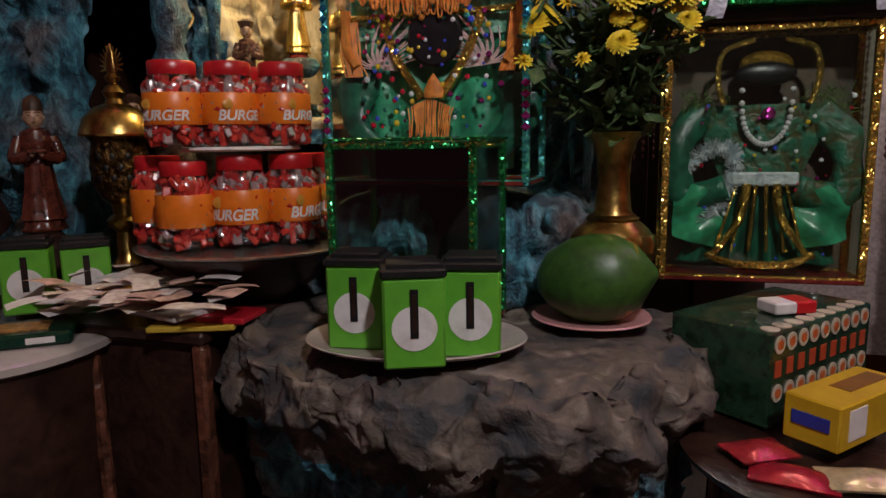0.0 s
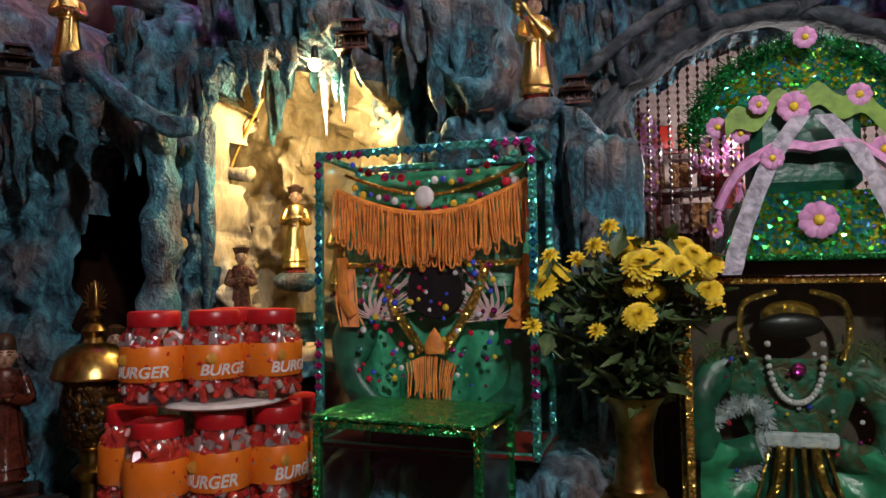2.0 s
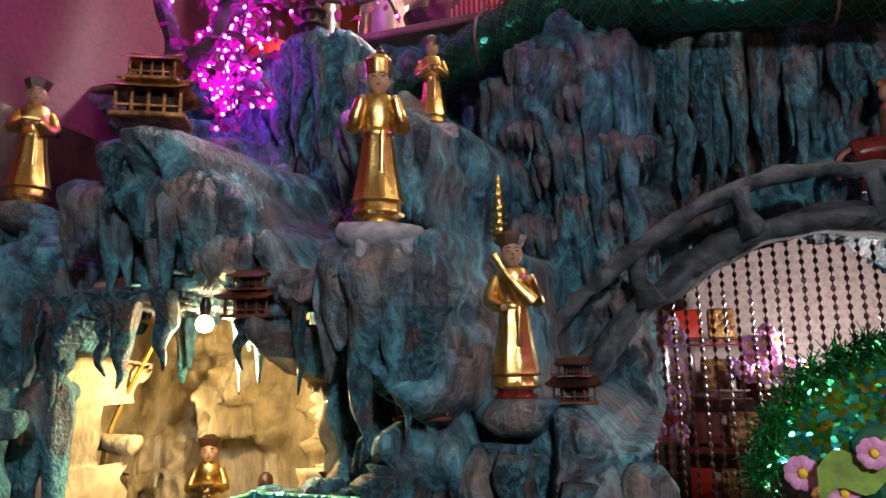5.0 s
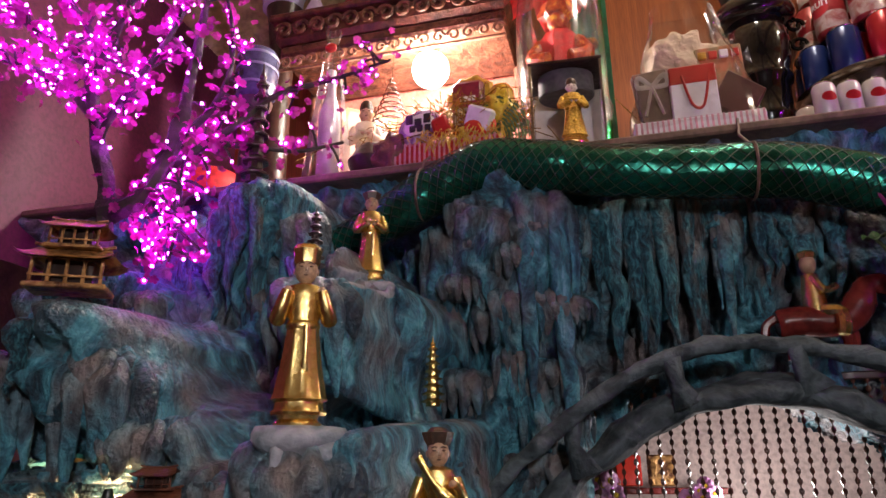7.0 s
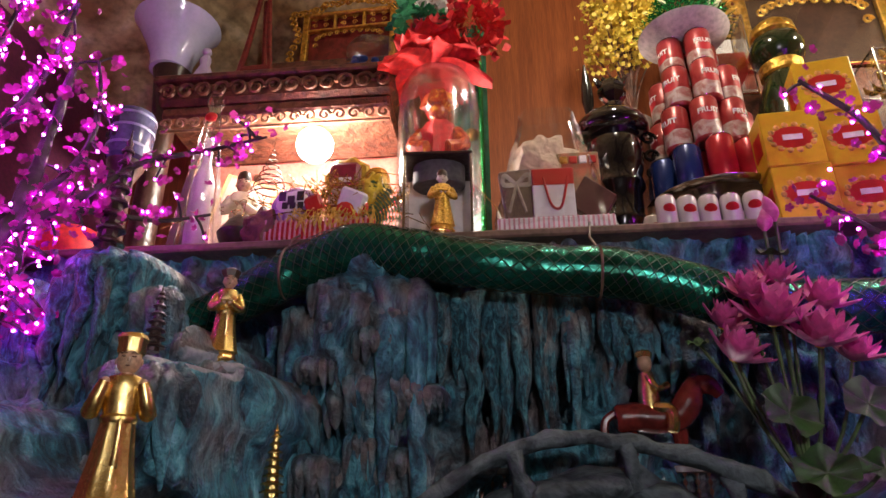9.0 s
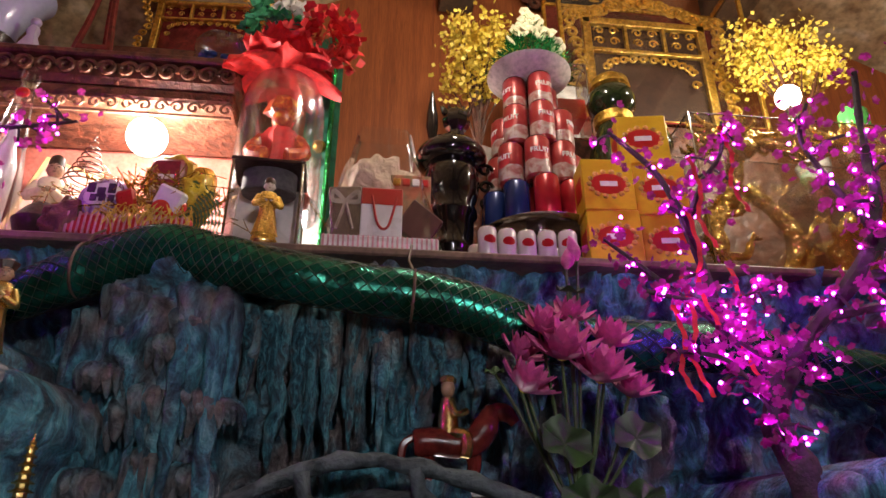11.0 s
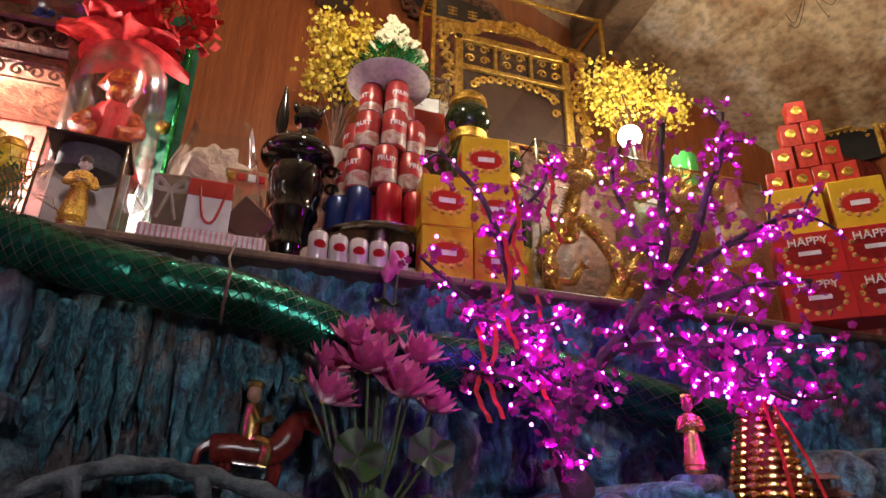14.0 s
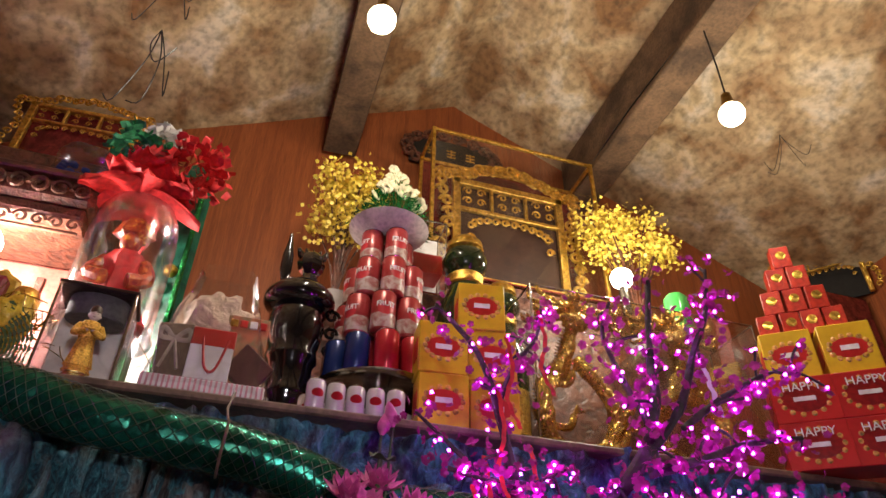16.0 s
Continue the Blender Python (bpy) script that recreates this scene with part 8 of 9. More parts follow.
gold_tree("golden blossom plant behind the can tower", spot(0.64, 2.90, 3.45), 0.34, 0.80, 90, 0.5)
thing("plant_stand", "dark wooden stand under the golden plant", "stand", spot(0.62, 2.90, TOP), geo=Geo().lathe([(0.12, 0), (0.06, 0.05), (0.05, 0.5), (0.10, 0.612)], None, 20), mats=CARVED)
gold_tree("golden blossom plant lit by a white bulb", spot(2.16, 2.92, 3.52), 0.44, 0.86, 110, 0.72)
thing("plant_stand", "glass-topped cabinet under the golden plant", "stand", spot(2.18, 2.95, TOP), geo=Geo().box(0.3, 0.25, 0.682, base=True), mats=CARVED)
lp = thing("shelf_bulb", "glaring white bulb above the glass box", "lamp", spot(1.87, 2.60, 3.745))
part("globe", Geo().ball(0.05, None, 20, 12), mat("box_glow", (1, 0.93, 0.78), bump=0, glow=45), lp).visible_shadow = False
part("holder", Geo().lathe([(0.02, -0.05), (0.024, -0.09), (0.02, -0.185)]), CHROME, lp)

# biscuit boxes
def biscuit_box(m, badge, label, w=0.165, h=0.185, d=0.11):
    b = thing("biscuit_box", label, "box", group="biscuit boxes")
    part("box_body", Geo().box(w, d, h, base=True, bevel=0.003), m, b)
    part("badge", Geo().lathe([(w * 0.36, 0), (w * 0.36, 0.001), (w * 0.3, 0.0016)], pose(0, -d / 2 + 0.0002, h * 0.5, 90), 28, 0.62), badge, b)
    q = Geo()
    for k in range(14):
        a = 6.28 * k / 14
        q.ball(0.010, spot(w * 0.37 * math.cos(a), -d / 2, h * 0.5 + w * 0.27 * math.sin(a)), 8, 5, (1, 0.2, 1))
    part("flower_wreath", q, mat("wreath_print", (0.65, 0.30, 0.06), (0.25, 0.15, 0.03), scale=60, rough=0.35) if "wreath_print" not in bpy.data.materials else bpy.data.materials["wreath_print"], b)
    part("word_bar", Geo().box(w * 0.34, 0.002, h * 0.10, spot(0, -d / 2 - 0.0022, h * 0.5)), PAPER, b)
    part("side_print", Geo().box(0.002, d * 0.6, h * 0.4, spot(-w / 2 - 0.0005, 0, h * 0.5)), badge, b)
    return b


ybox = biscuit_box(YELLOWCARD, REDCARD, "yellow biscuit box with a red oval badge")
ybox.matrix_world = spot(0.965, 2.385, TOP, -6)
for x, y, z, r in ((1.145, 2.395, 0, -8), (0.96, 2.385, 0.186, -4), (1.14, 2.39, 0.186, -10), (1.105, 2.39, 0.372, -10)):
    copy_thing(ybox, spot(x, y, TOP + z, r))
rbox = biscuit_box(REDCARD, mat("dark_red_print", (0.30, 0.01, 0.01), rough=0.3), "red cake carton with pale lettering", 0.22, 0.17, 0.16)
words("HAPPY", 0.045, rbox, spot(0, -0.083, 0.13), PAPER)
rbox.matrix_world = spot(2.36, 2.30, TOP, -38)
tower = [(2.53, 2.17, 0.0), (2.36, 2.30, 0.171), (2.53, 2.17, 0.171)]
for x, y, z in tower:
    copy_thing(rbox, spot(x, y, TOP + z, -38))
for x, y in ((2.37, 2.31), (2.53, 2.18)):
    copy_thing(ybox, spot(x, y, TOP + 0.342, -38) @ Matrix.Scale(1.12, 4))
sb = thing("small_red_box", "small red tea box stacked in a pyramid", "box", group="small red boxes")
part("box_body", Geo().box(0.075, 0.06, 0.105, base=True), mat("orange_red_card", (0.46, 0.035, 0.016), (0.36, 0.022, 0.012), rough=0.35), sb)
part("gold_print", Geo().lathe([(0.02, 0), (0.02, 0.001)], pose(0, -0.0302, 0.06, 90), 16), GILT, sb)
first = True
for row, n in enumerate((4, 3, 2, 1)):
    for k in range(n):
        s = (k - (n - 1) / 2) * 0.082
        m = spot(2.45 + s * 0.78, 2.27 - s * 0.62, TOP + 0.342 + 0.208 + 0.106 * row, -38 + rr.uniform(-8, 8))
        if first:
            sb.matrix_world, first = m, False
        else:
            copy_thing(sb, m)

# liquor bottles
def bottle(label, at, s):
    b = thing("liquor_bottle", label, "bottle", at @ Matrix.Scale(s, 4), group="liquor bottles")
    part("glass_body", Geo().lathe([(0.10, 0), (0.115, 0.01), (0.12, 0.08), (0.125, 0.50), (0.12, 0.62), (0.10, 0.70), (0.075, 0.76), (0.065, 0.80)], None, 36), GLASSGREEN, b)
    part("gold_collar", Geo().lathe([(0.066, 0.78), (0.078, 0.79), (0.080, 0.83), (0.066, 0.84)], None, 32), GILT, b)
    part("bulb_neck", Geo().lathe([(0.066, 0.84), (0.095, 0.87), (0.102, 0.91), (0.09, 0.95), (0.07, 0.965)], None, 32), GLASSGREEN, b)
    part("gold_cap", Geo().lathe([(0.072, 0.965), (0.085, 0.975), (0.08, 1.01), (0.05, 1.04), (0.004, 1.05)], None, 32), GILT, b)
    part("label_sheet", Geo().sheet(12, 4, lambda u, v: (0.1262 * math.sin((u - 0.5) * 1.6), -0.1262 * math.cos((u - 0.5) * 1.6), 0.2 + 0.22 * v)), GILT, b)
    return b


bottle("giant dark green liquor bottle with a gold cap", spot(1.16, 2.70, TOP), 0.98)
bottle("dark green liquor bottle with gold collar", spot(1.37, 2.82, TOP), 0.86)
gb = case("red_gift_case", "clear gift case with a red lid behind the bottles", 0.17, 0.15, 0.40, spot(1.02, 2.86, 3.60), CHROME, None, CLEAR, 0.006, PAPER)
part("red_lid", Geo().box(0.14, 0.12, 0.10, spot(0, 0, 0.17)), REDCARD, gb)
thing("case_riser", "wooden riser under the clear gift case", "riser", spot(1.02, 2.86, TOP), geo=Geo().box(0.17, 0.15, 0.763, base=True), mats=CARVED)

# glass box with gilded dragons
gx = case("dragon_case", "long clear glass box holding gilded dragons", 1.05, 0.30, 0.70, spot(1.875, 2.62, TOP, 0), CHROME, None, CLEAR, 0.006, CLEAR)


DRAGONGILT = glitter("dragon_gilding", (0.95, 0.62, 0.16), (0.62, 0.36, 0.06), 160, 0.25)


def dragon(label, at, flip):
    d = Geo()
    for path, r in (([(0.02, 0, 0.03), (-0.08, -0.01, 0.06), (-0.13, -0.02, 0.16), (-0.11, 0, 0.27), (-0.03, 0.02, 0.36), (0.0, 0, 0.46), (0.03, -0.02, 0.55)], 0.026),
                    ([(0.02, 0, 0.40), (0.07, -0.02, 0.33), (0.13, -0.02, 0.25), (0.17, 0, 0.17), (0.12, 0.01, 0.09), (0.05, 0, 0.05)], 0.020)):
        pts = [Vector((flip * p.x, p.y, p.z)) for p in spline(path, 9)]
        n = len(pts)
        d.tube(pts, [0.008 + r * math.sin(math.pi * min(1, 0.2 + 0.7 * i / n)) for i in range(n)], n=10, rough=0.6)
        for i in range(1, n - 1):
            side = (pts[i + 1] - pts[i]).cross(Vector((0, 1, 0))).normalized()
            d.lathe([(0.009, 0), (0.011, 0.02), (0.001, 0.05)], Matrix.Translation(pts[i]) @ side.to_track_quat("Z", "Y").to_matrix().to_4x4(), 5, 0.4)
        if r > 0.022:
            hd = pts[-1]
    d.ball(0.045, Matrix.Translation(hd), 14, 10, (1.2, 0.9, 0.9))
    d.ball(0.030, Matrix.Translation(hd + Vector((-flip * 0.05, -0.03, -0.005))), 12, 8, (1.3, 0.8, 0.6))
    d.ball(0.024, Matrix.Translation(hd + Vector((-flip * 0.045, -0.03, -0.035))), 12, 8, (1.3, 0.8, 0.4))
    q = random.Random(3)
    for k in range(46):
        a = q.uniform(-0.5, 3.6)
        b = q.uniform(0.10, 0.20) * (1.0 if abs(a - 1.57) > 0.8 else 0.6)
        tip = Vector((b * math.cos(a), q.uniform(-0.05, 0.05), b * 0.62 * math.sin(a) + 0.02))
        d.tube(spline([hd, hd + tip * 0.5 + Vector((0, 0, 0.025)), hd + tip, hd + tip * 1.1 + Vector((0, 0, 0.03))], 3), [0.009] * 8 + [0.004, 0.002], n=5)
    for x, z in ((-0.10, 0.14), (-0.09, 0.30), (0.14, 0.22), (0.10, 0.10)):
        o = Vector((flip * x, 0, z))
        d.tube(spline([o, o + Vector((flip * 0.05, -0.04, -0.02)), o + Vector((flip * 0.07, -0.05, 0.03))], 4), [0.014] * 8 + [0.006], n=6)
        for k in range(3):
            d.tube([o + Vector((flip * 0.07, -0.05, 0.03)), o + Vector((flip * (0.08 + 0.012 * k), -0.06, 0.055 - 0.01 * k))], 0.005, n=5)
    d.lathe([(0.14, 0), (0.15, 0.01), (0.10, 0.03)], None, 20, 0.6)
    thing("dragon_figure", label, "dragon figure", at, group="gilded dragons", geo=d, mats=DRAGONGILT)


dragon("rearing gilded dragon figure in a glass box", spot(1.545, 2.56, TOP + 0.013, 0, 1.06), 1)
dragon("rearing gilded dragon figure facing its pair", spot(2.05, 2.56, TOP + 0.013, 0, 1.06), -1)
gc = thing("green_candle", "green and gold lidded jar candle", "candle", spot(2.15, 2.62, TOP + 0.702))
part("candle_body", Geo().lathe([(0.05, 0), (0.055, 0.02), (0.055, 0.16), (0.04, 0.18)], None, 24), paint("green_glaze", (0.05, 0.30, 0.06), rough=0.15), gc)
part("gold_ring", Geo().lathe([(0.056, 0.05), (0.060, 0.06), (0.056, 0.07)], None, 24), GILT, gc)

# offering cone and lotus
cone_t = thing("gold_offering_tower", "cone tower of gold sweets tied with red ribbon", "offering tower", spot(1.504, 1.763, 2.165) @ Matrix.Scale(0.8, 4))
part("core", Geo().lathe([(0.095, 0), (0.08, 0.1), (0.05, 0.25), (0.02, 0.27)], None, 20), REDLAC, cone_t)
ING = Geo().ball(0.019, None, 8, 5, (1.1, 0.7, 0.55)).mesh("gold_sweet", GOLD)
for row in range(12):
    n = 16 - row
    for k in range(n):
        a = 6.28 * (k + 0.5 * (row % 2)) / n
        r = 0.105 - 0.0055 * row
        part("gold_sweet", ING, None, cone_t).matrix_local = spot(r * math.cos(a), r * math.sin(a), 0.012 + 0.0215 * row, math.degrees(a) + 90)
part("red_top", Geo().ball(0.035, spot(0, 0, 0.275), 14, 8, (1.2, 1.2, 0.6)), CRIMSON, cone_t)
for x in (-0.03, 0.05):
    part("ribbon", Geo().tube([(x * 0.4, -0.05, 0.27), (x, -0.10, 0.12), (x * 1.3, -0.118, 0.02)], 0.006, n=5, flat=0.3), CRIMSON, cone_t)
lo = thing("lotus_bouquet", "pink cloth lotus flowers and green leaves in a dark vase", "flowers", spot(0.70, 2.08, 2.0))
part("vase", Geo().lathe([(0.035, -0.10), (0.05, -0.02), (0.045, 0.05), (0.03, 0.10), (0.04, 0.13)], None, 20), DARKWOOD, lo)
LOTUS = mat("lotus_pink", (0.74, 0.16, 0.40), (0.55, 0.08, 0.28), rough=0.5, scale=20, bump=0.1)
lt = Geo()
for ring, (n, e, L) in enumerate(((9, 15, 0.075), (8, 40, 0.065), (6, 65, 0.055))):
    for k in range(n):
        a = 6.28 * (k + 0.5 * ring) / n
        er = radians(e)
        lt.sheet(4, 5, lambda u, v: ((u - 0.5) * 0.038 * math.sin(math.pi * (0.1 + 0.88 * v)), L * v * math.cos(er), L * v * math.sin(er) + 0.02 * v * v + 0.02 * (u - 0.5) ** 2), pose(0, 0, 0, 0, 0, math.degrees(a)))
lt.mat = 1
lt.lathe([(0.008, 0), (0.014, 0.02), (0.012, 0.026)], None, 10)
LOT = lt.mesh("lotus_bloom", [LOTUS, YELLOW], 0)
BUDM = Geo().lathe([(0.004, 0), (0.016, 0.015), (0.018, 0.03), (0.010, 0.055), (0.001, 0.068)], None, 12).mesh("lotus_bud", LOTUS)
for x, z, y, s, m in ((-0.02, 0.46, -0.02, 1.15, LOT), (-0.06, 0.53, 0.0, 0.8, LOT), (-0.12, 0.38, -0.02, 0.95, LOT), (0.055, 0.40, -0.05, 1.05, LOT), (0.10, 0.50, 0.0, 0.9, LOT), (-0.115, 0.47, 0.03, 0.8, LOT), (0.02, 0.57, 0.03, 0.8, LOT), (0.14, 0.38, 0.0, 0.8, LOT), (0.015, 0.70, 0.0, 0.9, BUDM), (0.045, 0.725, 0.0, 0.9, BUDM)):
    part("stem", Geo().tube(spline([(0, 0, 0.1), (x * 0.6, y * 0.5, z * 0.6), (x, y, z)], 4), 0.004, n=5), LEAF, lo)
    part(m.name.split(".")[0], m, None, lo).matrix_local = pose(x, y, z, 35 if m is LOT else 5, rr.uniform(-25, 25), rr.uniform(0, 30)) @ Matrix.Scale(s * 1.12, 4)
LOTLEAF = mat("lotus_leaf", (0.03, 0.10, 0.02), (0.012, 0.035, 0.010), rough=0.45, scale=14, bump=0.3)
lg = Geo().sheet(24, 6, lambda u, v: (0.06 * v * math.cos(6.28 * u), 0.06 * v * math.sin(6.28 * u), 0.012 * v * math.sin(6.28 * u * 5) + 0.012 * v * v))
LL = lg.mesh("lotus_leaf", LOTLEAF, 0)
for x, z, y, rx, s in ((-0.04, 0.26, -0.06, 60, 1.05), (0.13, 0.28, -0.04, 65, 0.95), (0.0, 0.14, -0.08, 50, 1.0), (0.02, 0.64, 0.0, 20, 0.6), (-0.17, 0.44, 0.04, 30, 0.4), (0.12, 0.15, -0.06, 40, 0.8)):
    part("stem", Geo().tube(spline([(0, 0, 0.1), (x * 0.6, y * 0.5, z * 0.7), (x, y, z)], 4), 0.004, n=5), LEAF, lo)
    part("lotus_leaf", LL, None, lo).matrix_local = pose(x, y, z, rx, 0, rr.uniform(-20, 20)) @ Matrix.Scale(s, 4)

# ---- blossom trees with lights ----
BARK = mat("dark_bark", (0.05, 0.03, 0.03), (0.02, 0.012, 0.014), rough=0.7, scale=14, bump=0.8)
LED = mat("violet_led", (0.74, 0.03, 1.0), bump=0, glow=88)
BLOSSOM = mat("magenta_blossom", (0.34, 0.03, 0.15), (0.20, 0.018, 0.09), rough=0.5, scale=20, bump=0)
nt = BLOSSOM.node_tree
pb_ = nt.nodes["Principled BSDF"]
trl, mxs = nt.nodes.new("ShaderNodeBsdfTranslucent"), nt.nodes.new("ShaderNodeMixShader")
trl.inputs[0].default_value = (0.32, 0.03, 0.20, 1)
mxs.inputs[0].default_value = 0.5
nt.links.new(pb_.outputs[0], mxs.inputs[1])
nt.links.new(trl.outputs[0], mxs.inputs[2])
nt.links.new(mxs.outputs[0], nt.nodes["Material Output"].inputs[0])


def blossom_tree(label, limbs, seed, leds_per, bloom_per, spread):
    q = random.Random(seed)
    t = thing("blossom_tree", label, "artificial tree", group="lit blossom trees")
    led, blo, twig = Geo(), Geo(), Geo()

    def flower(p, s):
        ax = Vector((q.gauss(0, 1), q.gauss(0, 1) - 0.5, q.gauss(0, 1))).normalized()
        m = Matrix.Translation(p) @ ax.to_track_quat("Z", "Y").to_matrix().to_4x4()
        for k in range(5):
            a = 6.28 * k / 5
            d, e = Vector((math.cos(a), math.sin(a), 0.45)) * s, Vector((-math.sin(a), math.cos(a), 0)) * s * 0.46
            blo.add([(0, 0, 0), d * 0.45 + e * 0.85, d * 0.85 + e * 0.8, d, d * 0.85 - e * 0.8, d * 0.45 - e * 0.85], [(0, 1, 2, 3, 4, 5)], m)

    def light(p):
        led.ball(0.0043, Matrix.Translation(p), 6, 4)

    for name, pts, r0, r1, dress in limbs:
        ln = spline(pts, 8)
        n = len(ln)
        part(name, Geo().tube(ln, [r0 + (r1 - r0) * i / n for i in range(n)], n=9, rough=0.5), BARK, t)
        if not dress:
            continue
        for i in range(2, n):
            for k in range(leds_per):
                if q.random() < 0.34 * dress:
                    d = Vector((q.gauss(0, 1), q.gauss(0, 0.8), q.gauss(0, 1))) * spread * q.uniform(0.2, 1.0)
                    e = ln[i] + d
                    if d.length > 0.045:
                        twig.tube(spline([ln[i], ln[i] + d * 0.5 + Vector((0, 0, 0.008)), e], 3), [0.004] * 6 + [0.002], n=4)
                    light(e)
                    flower(e + Vector((q.gauss(0, 1), q.gauss(0, 1), q.gauss(0, 1))) * 0.006, q.uniform(0.014, 0.022))
                    if q.random() < 0.2:
                        light(e + Vector((q.gauss(0, 1), q.gauss(0, 1), q.gauss(0, 1))) * 0.022)
            for k in range(bloom_per):
                if q.random() < 0.5:
                    flower(ln[i] + Vector((q.gauss(0, 1), q.gauss(0, 1), q.gauss(0, 1))) * spread * 0.8, q.uniform(0.009, 0.014))
    tagged(part("twig_work", twig, BARK, t), kind="stuff")
    tagged(part("led_string", led, LED, t, "glowing violet LED points"), kind="stuff")
    tagged(part("blossoms", blo, BLOSSOM, t, "magenta cloth blossoms", angle=0), kind="stuff")
    return t


def drawn(limbs, centre, x0, x1, k1):
    """Draws the limbs nearer to a centre, more and more from x0 to x1."""
    out = []
    for name, pts, r0, r1, dress in limbs:
        q = []
        for p in pts:
            f = 1 - (1 - k1) * min(1.0, max(0.0, (p[0] - x0) / (x1 - x0)))
            q.append(tuple(centre[i] + f * (p[i] - centre[i]) for i in range(3)))
        out.append((name, q, r0 * 0.9, r1 * 0.9, dress))
    return out


blossom_tree("artificial blossom tree hung with violet LED lights, on the rock top", drawn([
    ("trunk", [(-1.44, 2.10, 2.55), (-1.44, 2.10, 2.75), (-1.50, 2.09, 2.95), (-1.56, 2.08, 3.15)], 0.026, 0.016, 0),
    ("limb", [(-1.44, 2.10, 2.70), (-1.33, 2.09, 2.72), (-1.25, 2.08, 2.80), (-1.19, 2.06, 2.93), (-1.17, 2.06, 3.10), (-1.15, 2.06, 3.35)], 0.032, 0.010, 0.25),
    ("bough", [(-1.56, 2.08, 3.15), (-1.57, 2.08, 3.30), (-1.66, 2.05, 3.45), (-1.74, 2.05, 3.65)], 0.014, 0.005, 1.0),
    ("bough", [(-1.56, 2.08, 3.12), (-1.46, 2.04, 3.26), (-1.38, 2.02, 3.42), (-1.34, 2.02, 3.62)], 0.014, 0.005, 1.0),
    ("bough", [(-1.53, 2.09, 3.02), (-1.64, 2.04, 3.14), (-1.80, 2.02, 3.22), (-1.98, 2.02, 3.30)], 0.012, 0.005, 1.0),
    ("bough", [(-1.56, 2.05, 3.2), (-1.68, 2.0, 3.28), (-1.82, 1.98, 3.40), (-1.95, 1.98, 3.55)], 0.012, 0.005, 0.9),
    ("bough", [(-1.50, 2.09, 2.95), (-1.38, 2.03, 3.02), (-1.28, 2.02, 3.14), (-1.20, 2.02, 3.30), (-1.16, 2.02, 3.55)], 0.012, 0.005, 0.9),
    ("bough", [(-1.25, 2.08, 2.80), (-1.08, 2.10, 2.90), (-0.92, 2.12, 3.02), (-0.74, 2.14, 3.06), (-0.58, 2.15, 3.10)], 0.014, 0.004, 0.22),
    ("bough", [(-1.22, 2.07, 2.88), (-1.08, 2.06, 2.98), (-1.04, 2.06, 3.15), (-1.08, 2.06, 3.35)], 0.012, 0.004, 0.22),
    ("bough", [(-1.10, 2.10, 2.88), (-0.98, 2.12, 2.86), (-0.85, 2.14, 2.84), (-0.72, 2.16, 2.86)], 0.010, 0.004, 0.15),
], (-0.02, 0.585, 1.97), -0.75, -1.30, 0.80) + [
    ("hanging_spray", [(-1.08, 1.90, 2.70), (-1.01, 1.86, 2.64), (-0.985, 1.84, 2.54), (-0.99, 1.83, 2.43)], 0.006, 0.003, 0.8),
    ("hanging_spray", [(-1.10, 1.90, 2.66), (-1.05, 1.85, 2.58), (-1.03, 1.84, 2.50), (-1.04, 1.83, 2.44)], 0.006, 0.003, 0.7),
    ("hanging_spray", [(-1.06, 1.92, 2.72), (-0.99, 1.90, 2.74), (-0.95, 1.90, 2.78)], 0.006, 0.003, 0.6),
], 21, 7, 3, 0.044)
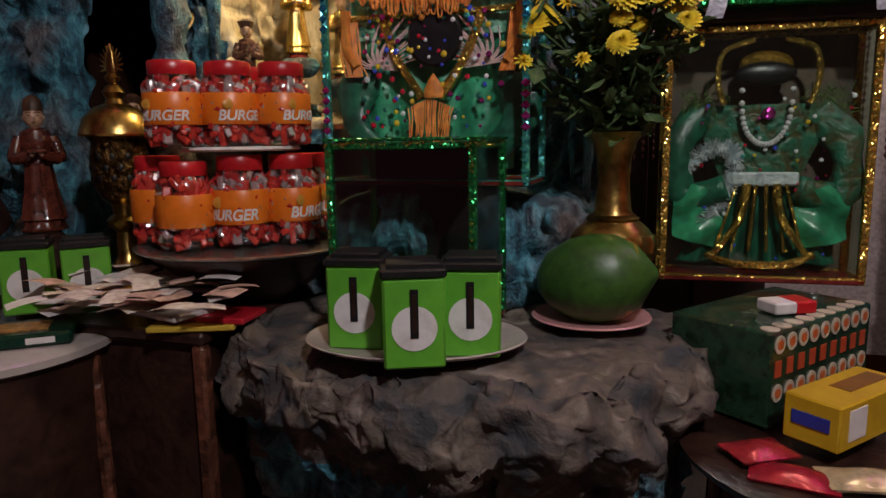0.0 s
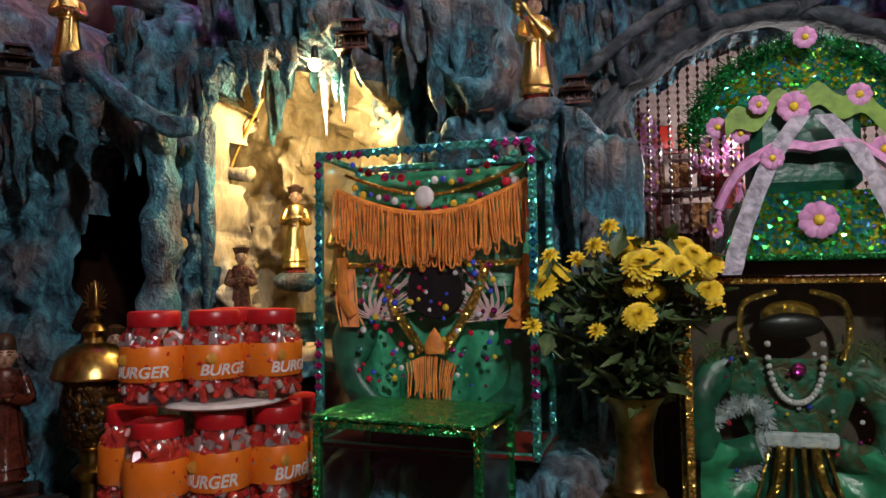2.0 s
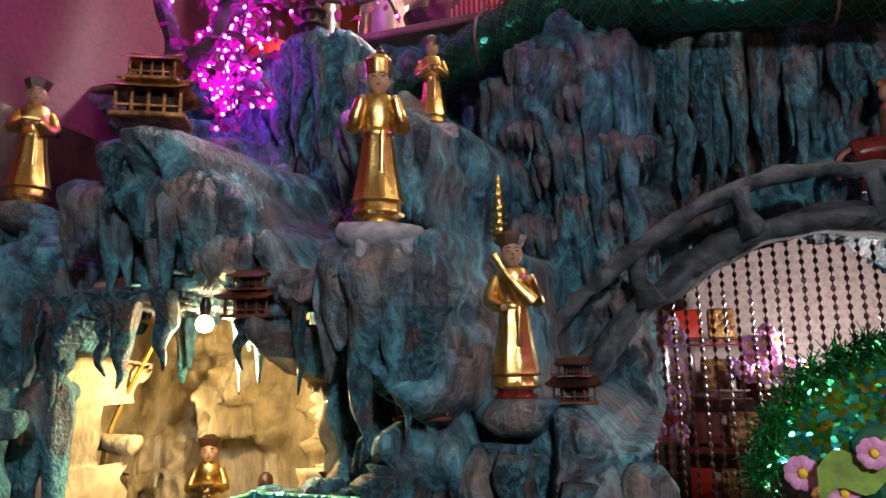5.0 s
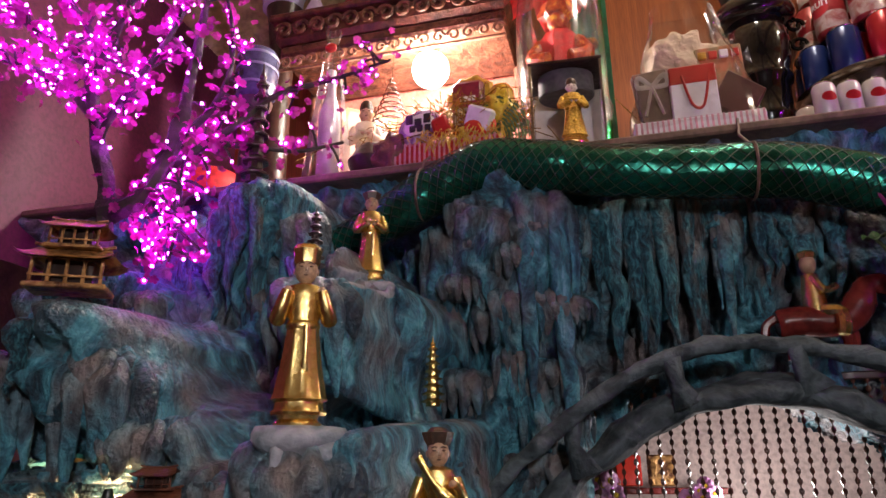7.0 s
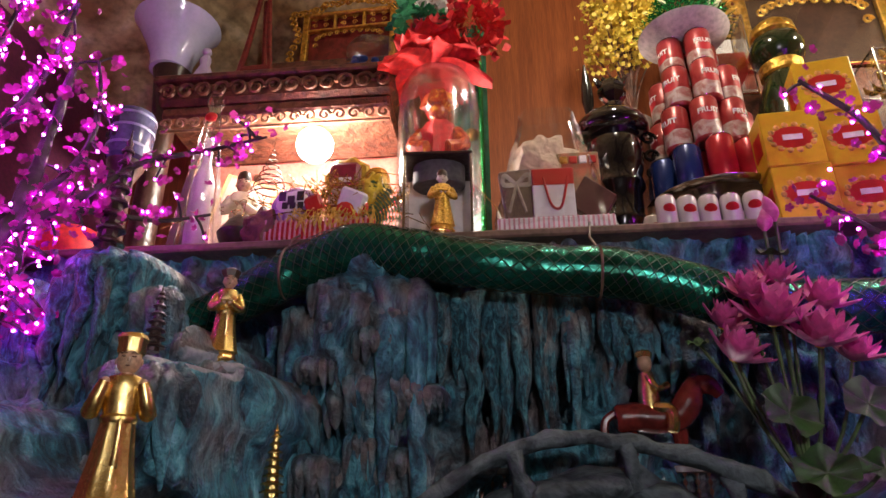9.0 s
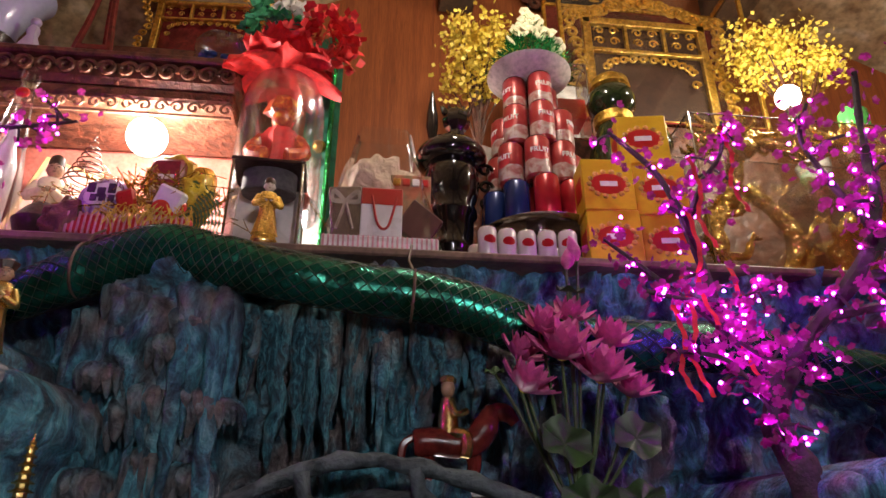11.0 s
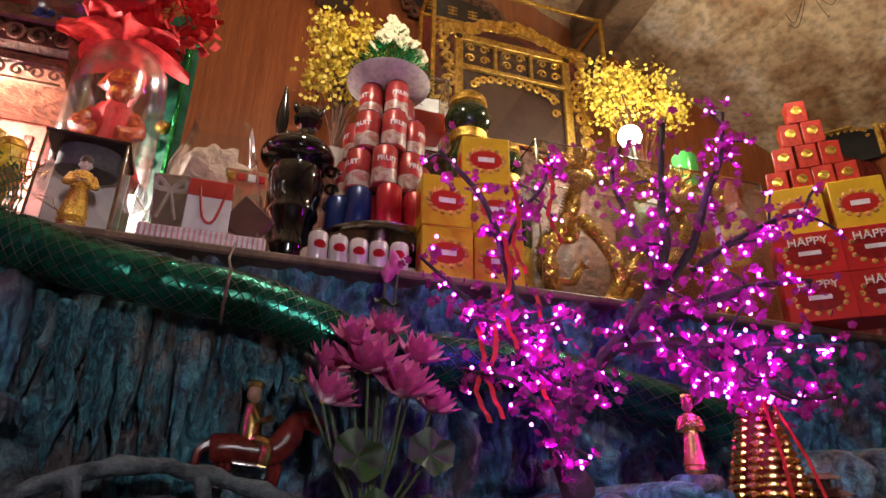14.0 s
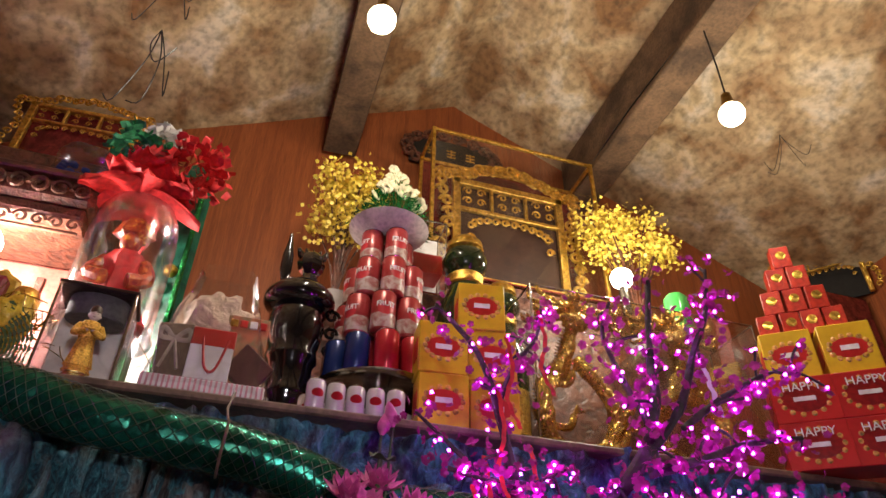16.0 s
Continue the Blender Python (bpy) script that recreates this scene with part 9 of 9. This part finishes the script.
RT = blossom_tree("artificial blossom tree hung with violet LED lights, below the shelf", drawn([
    ("trunk", [(1.18, 2.03, 1.95), (1.18, 2.0, 2.18), (1.13, 1.98, 2.32), (1.19, 1.97, 2.44), (1.27, 1.97, 2.54)], 0.045, 0.022, 0),
    ("limb", [(1.27, 1.97, 2.54), (1.40, 1.96, 2.68), (1.48, 1.95, 2.85), (1.50, 1.95, 3.05), (1.54, 1.95, 3.30)], 0.020, 0.006, 0.75),
    ("limb", [(1.16, 1.98, 2.36), (1.04, 1.95, 2.52), (0.99, 1.94, 2.72), (0.93, 1.94, 2.90), (0.81, 1.94, 3.03)], 0.018, 0.005, 0.75),
    ("bough", [(0.98, 1.94, 2.76), (1.03, 1.93, 2.88), (1.10, 1.93, 2.98), (1.12, 1.93, 3.08)], 0.010, 0.004, 0.8),
    ("bough", [(1.08, 1.95, 2.46), (0.96, 1.92, 2.55), (0.86, 1.92, 2.63), (0.76, 1.92, 2.71)], 0.010, 0.004, 0.6),
    ("bough", [(1.40, 1.96, 2.68), (1.55, 1.94, 2.85), (1.64, 1.93, 3.05), (1.72, 1.93, 3.20), (1.76, 1.93, 3.38)], 0.014, 0.005, 0.8),
    ("bough", [(1.42, 1.95, 2.66), (1.60, 1.93, 2.72), (1.76, 1.92, 2.78), (1.95, 1.92, 2.82)], 0.014, 0.005, 1.0),
    ("bough", [(1.30, 1.96, 2.56), (1.46, 1.92, 2.58), (1.62, 1.90, 2.58), (1.80, 1.90, 2.60), (1.98, 1.90, 2.62)], 0.014, 0.005, 1.0),
    ("bough", [(1.55, 1.93, 2.80), (1.72, 1.92, 2.92), (1.86, 1.92, 3.0), (2.0, 1.92, 3.06)], 0.010, 0.004, 0.8),
    ("bough", [(1.5, 1.93, 2.62), (1.66, 1.90, 2.50), (1.80, 1.90, 2.46), (1.92, 1.90, 2.48)], 0.010, 0.004, 0.6),
    ("bough", [(1.45, 1.95, 2.80), (1.36, 1.93, 2.92), (1.32, 1.93, 3.04), (1.36, 1.93, 3.16)], 0.010, 0.004, 0.5),
    ("hanging_spray", [(0.86, 1.90, 2.44), (0.98, 1.88, 2.42), (1.04, 1.87, 2.34), (1.09, 1.87, 2.23)], 0.006, 0.003, 0.9),
    ("hanging_spray", [(0.99, 1.92, 2.55), (1.02, 1.88, 2.46), (1.10, 1.88, 2.42), (1.20, 1.88, 2.46)], 0.006, 0.003, 0.9),
    ("hanging_spray", [(0.84, 1.91, 2.58), (0.95, 1.90, 2.56), (1.06, 1.90, 2.57), (1.16, 1.90, 2.62)], 0.006, 0.003, 0.9),
    ("hanging_spray", [(1.40, 1.93, 2.58), (1.50, 1.89, 2.50), (1.58, 1.88, 2.46), (1.66, 1.88, 2.48)], 0.006, 0.003, 1.2),
], (0.36, 0.573, 2.036), 1.12, 1.50, 0.80), 5, 3, 4, 0.040)
for x, z, L in ((0.93, 2.62, 0.28), (0.97, 2.80, 0.30), (1.0, 2.95, 0.26), (1.05, 2.66, 0.30), (1.10, 3.05, 0.26), (0.90, 2.55, 0.22)):
    part("red_ribbon", ribbon([(x, 1.91, z), (x + 0.01, 1.90, z - L * 0.4), (x - 0.01, 1.895, z - L * 0.7), (x + 0.02, 1.89, z - L)], 0.012), CRIMSON, RT, angle=0)
part("cream_ribbon", ribbon([(1.58, 1.90, 3.08), (1.60, 1.89, 2.95), (1.62, 1.885, 2.80)], 0.018), PAPER, RT, angle=0)

# ceiling odds and ends
for x, y, z, s in ((-0.3, 2.6, 4.32, 1.0), (2.9, 2.4, 4.62, 0.6), (3.1, 1.6, 4.50, 0.6), (-0.2, 2.2, 4.30, 0.8)):
    h = Geo()
    for k in range(4):
        a = rr.uniform(0, 6.28)
        h.tube(spline([(0, 0, 0.28), (0.05 * math.cos(a), 0.05 * math.sin(a), 0.12), (0.12 * math.cos(a + 0.6), 0.12 * math.sin(a), rr.uniform(-0.12, 0.05)), (0.16 * math.cos(a + 1), 0.15 * math.sin(a), rr.uniform(-0.1, 0.08))], 4), 0.003, n=4)
    thing("hanging_wire", "thin dark loose wire hanging from the ceiling", "wire", spot(x, y, z, 0, s), group="hanging wires", geo=h, mats=BLACK)
wire = [(2.12, y, 4.92 + 0.03 * math.sin(y * 3)) for y in [i * 0.2 - 1 for i in range(22)]]
thing("beam_cable", "black cable running along the beam", "cable", geo=Geo().tube(wire, 0.006, n=5), mats=BLACK)
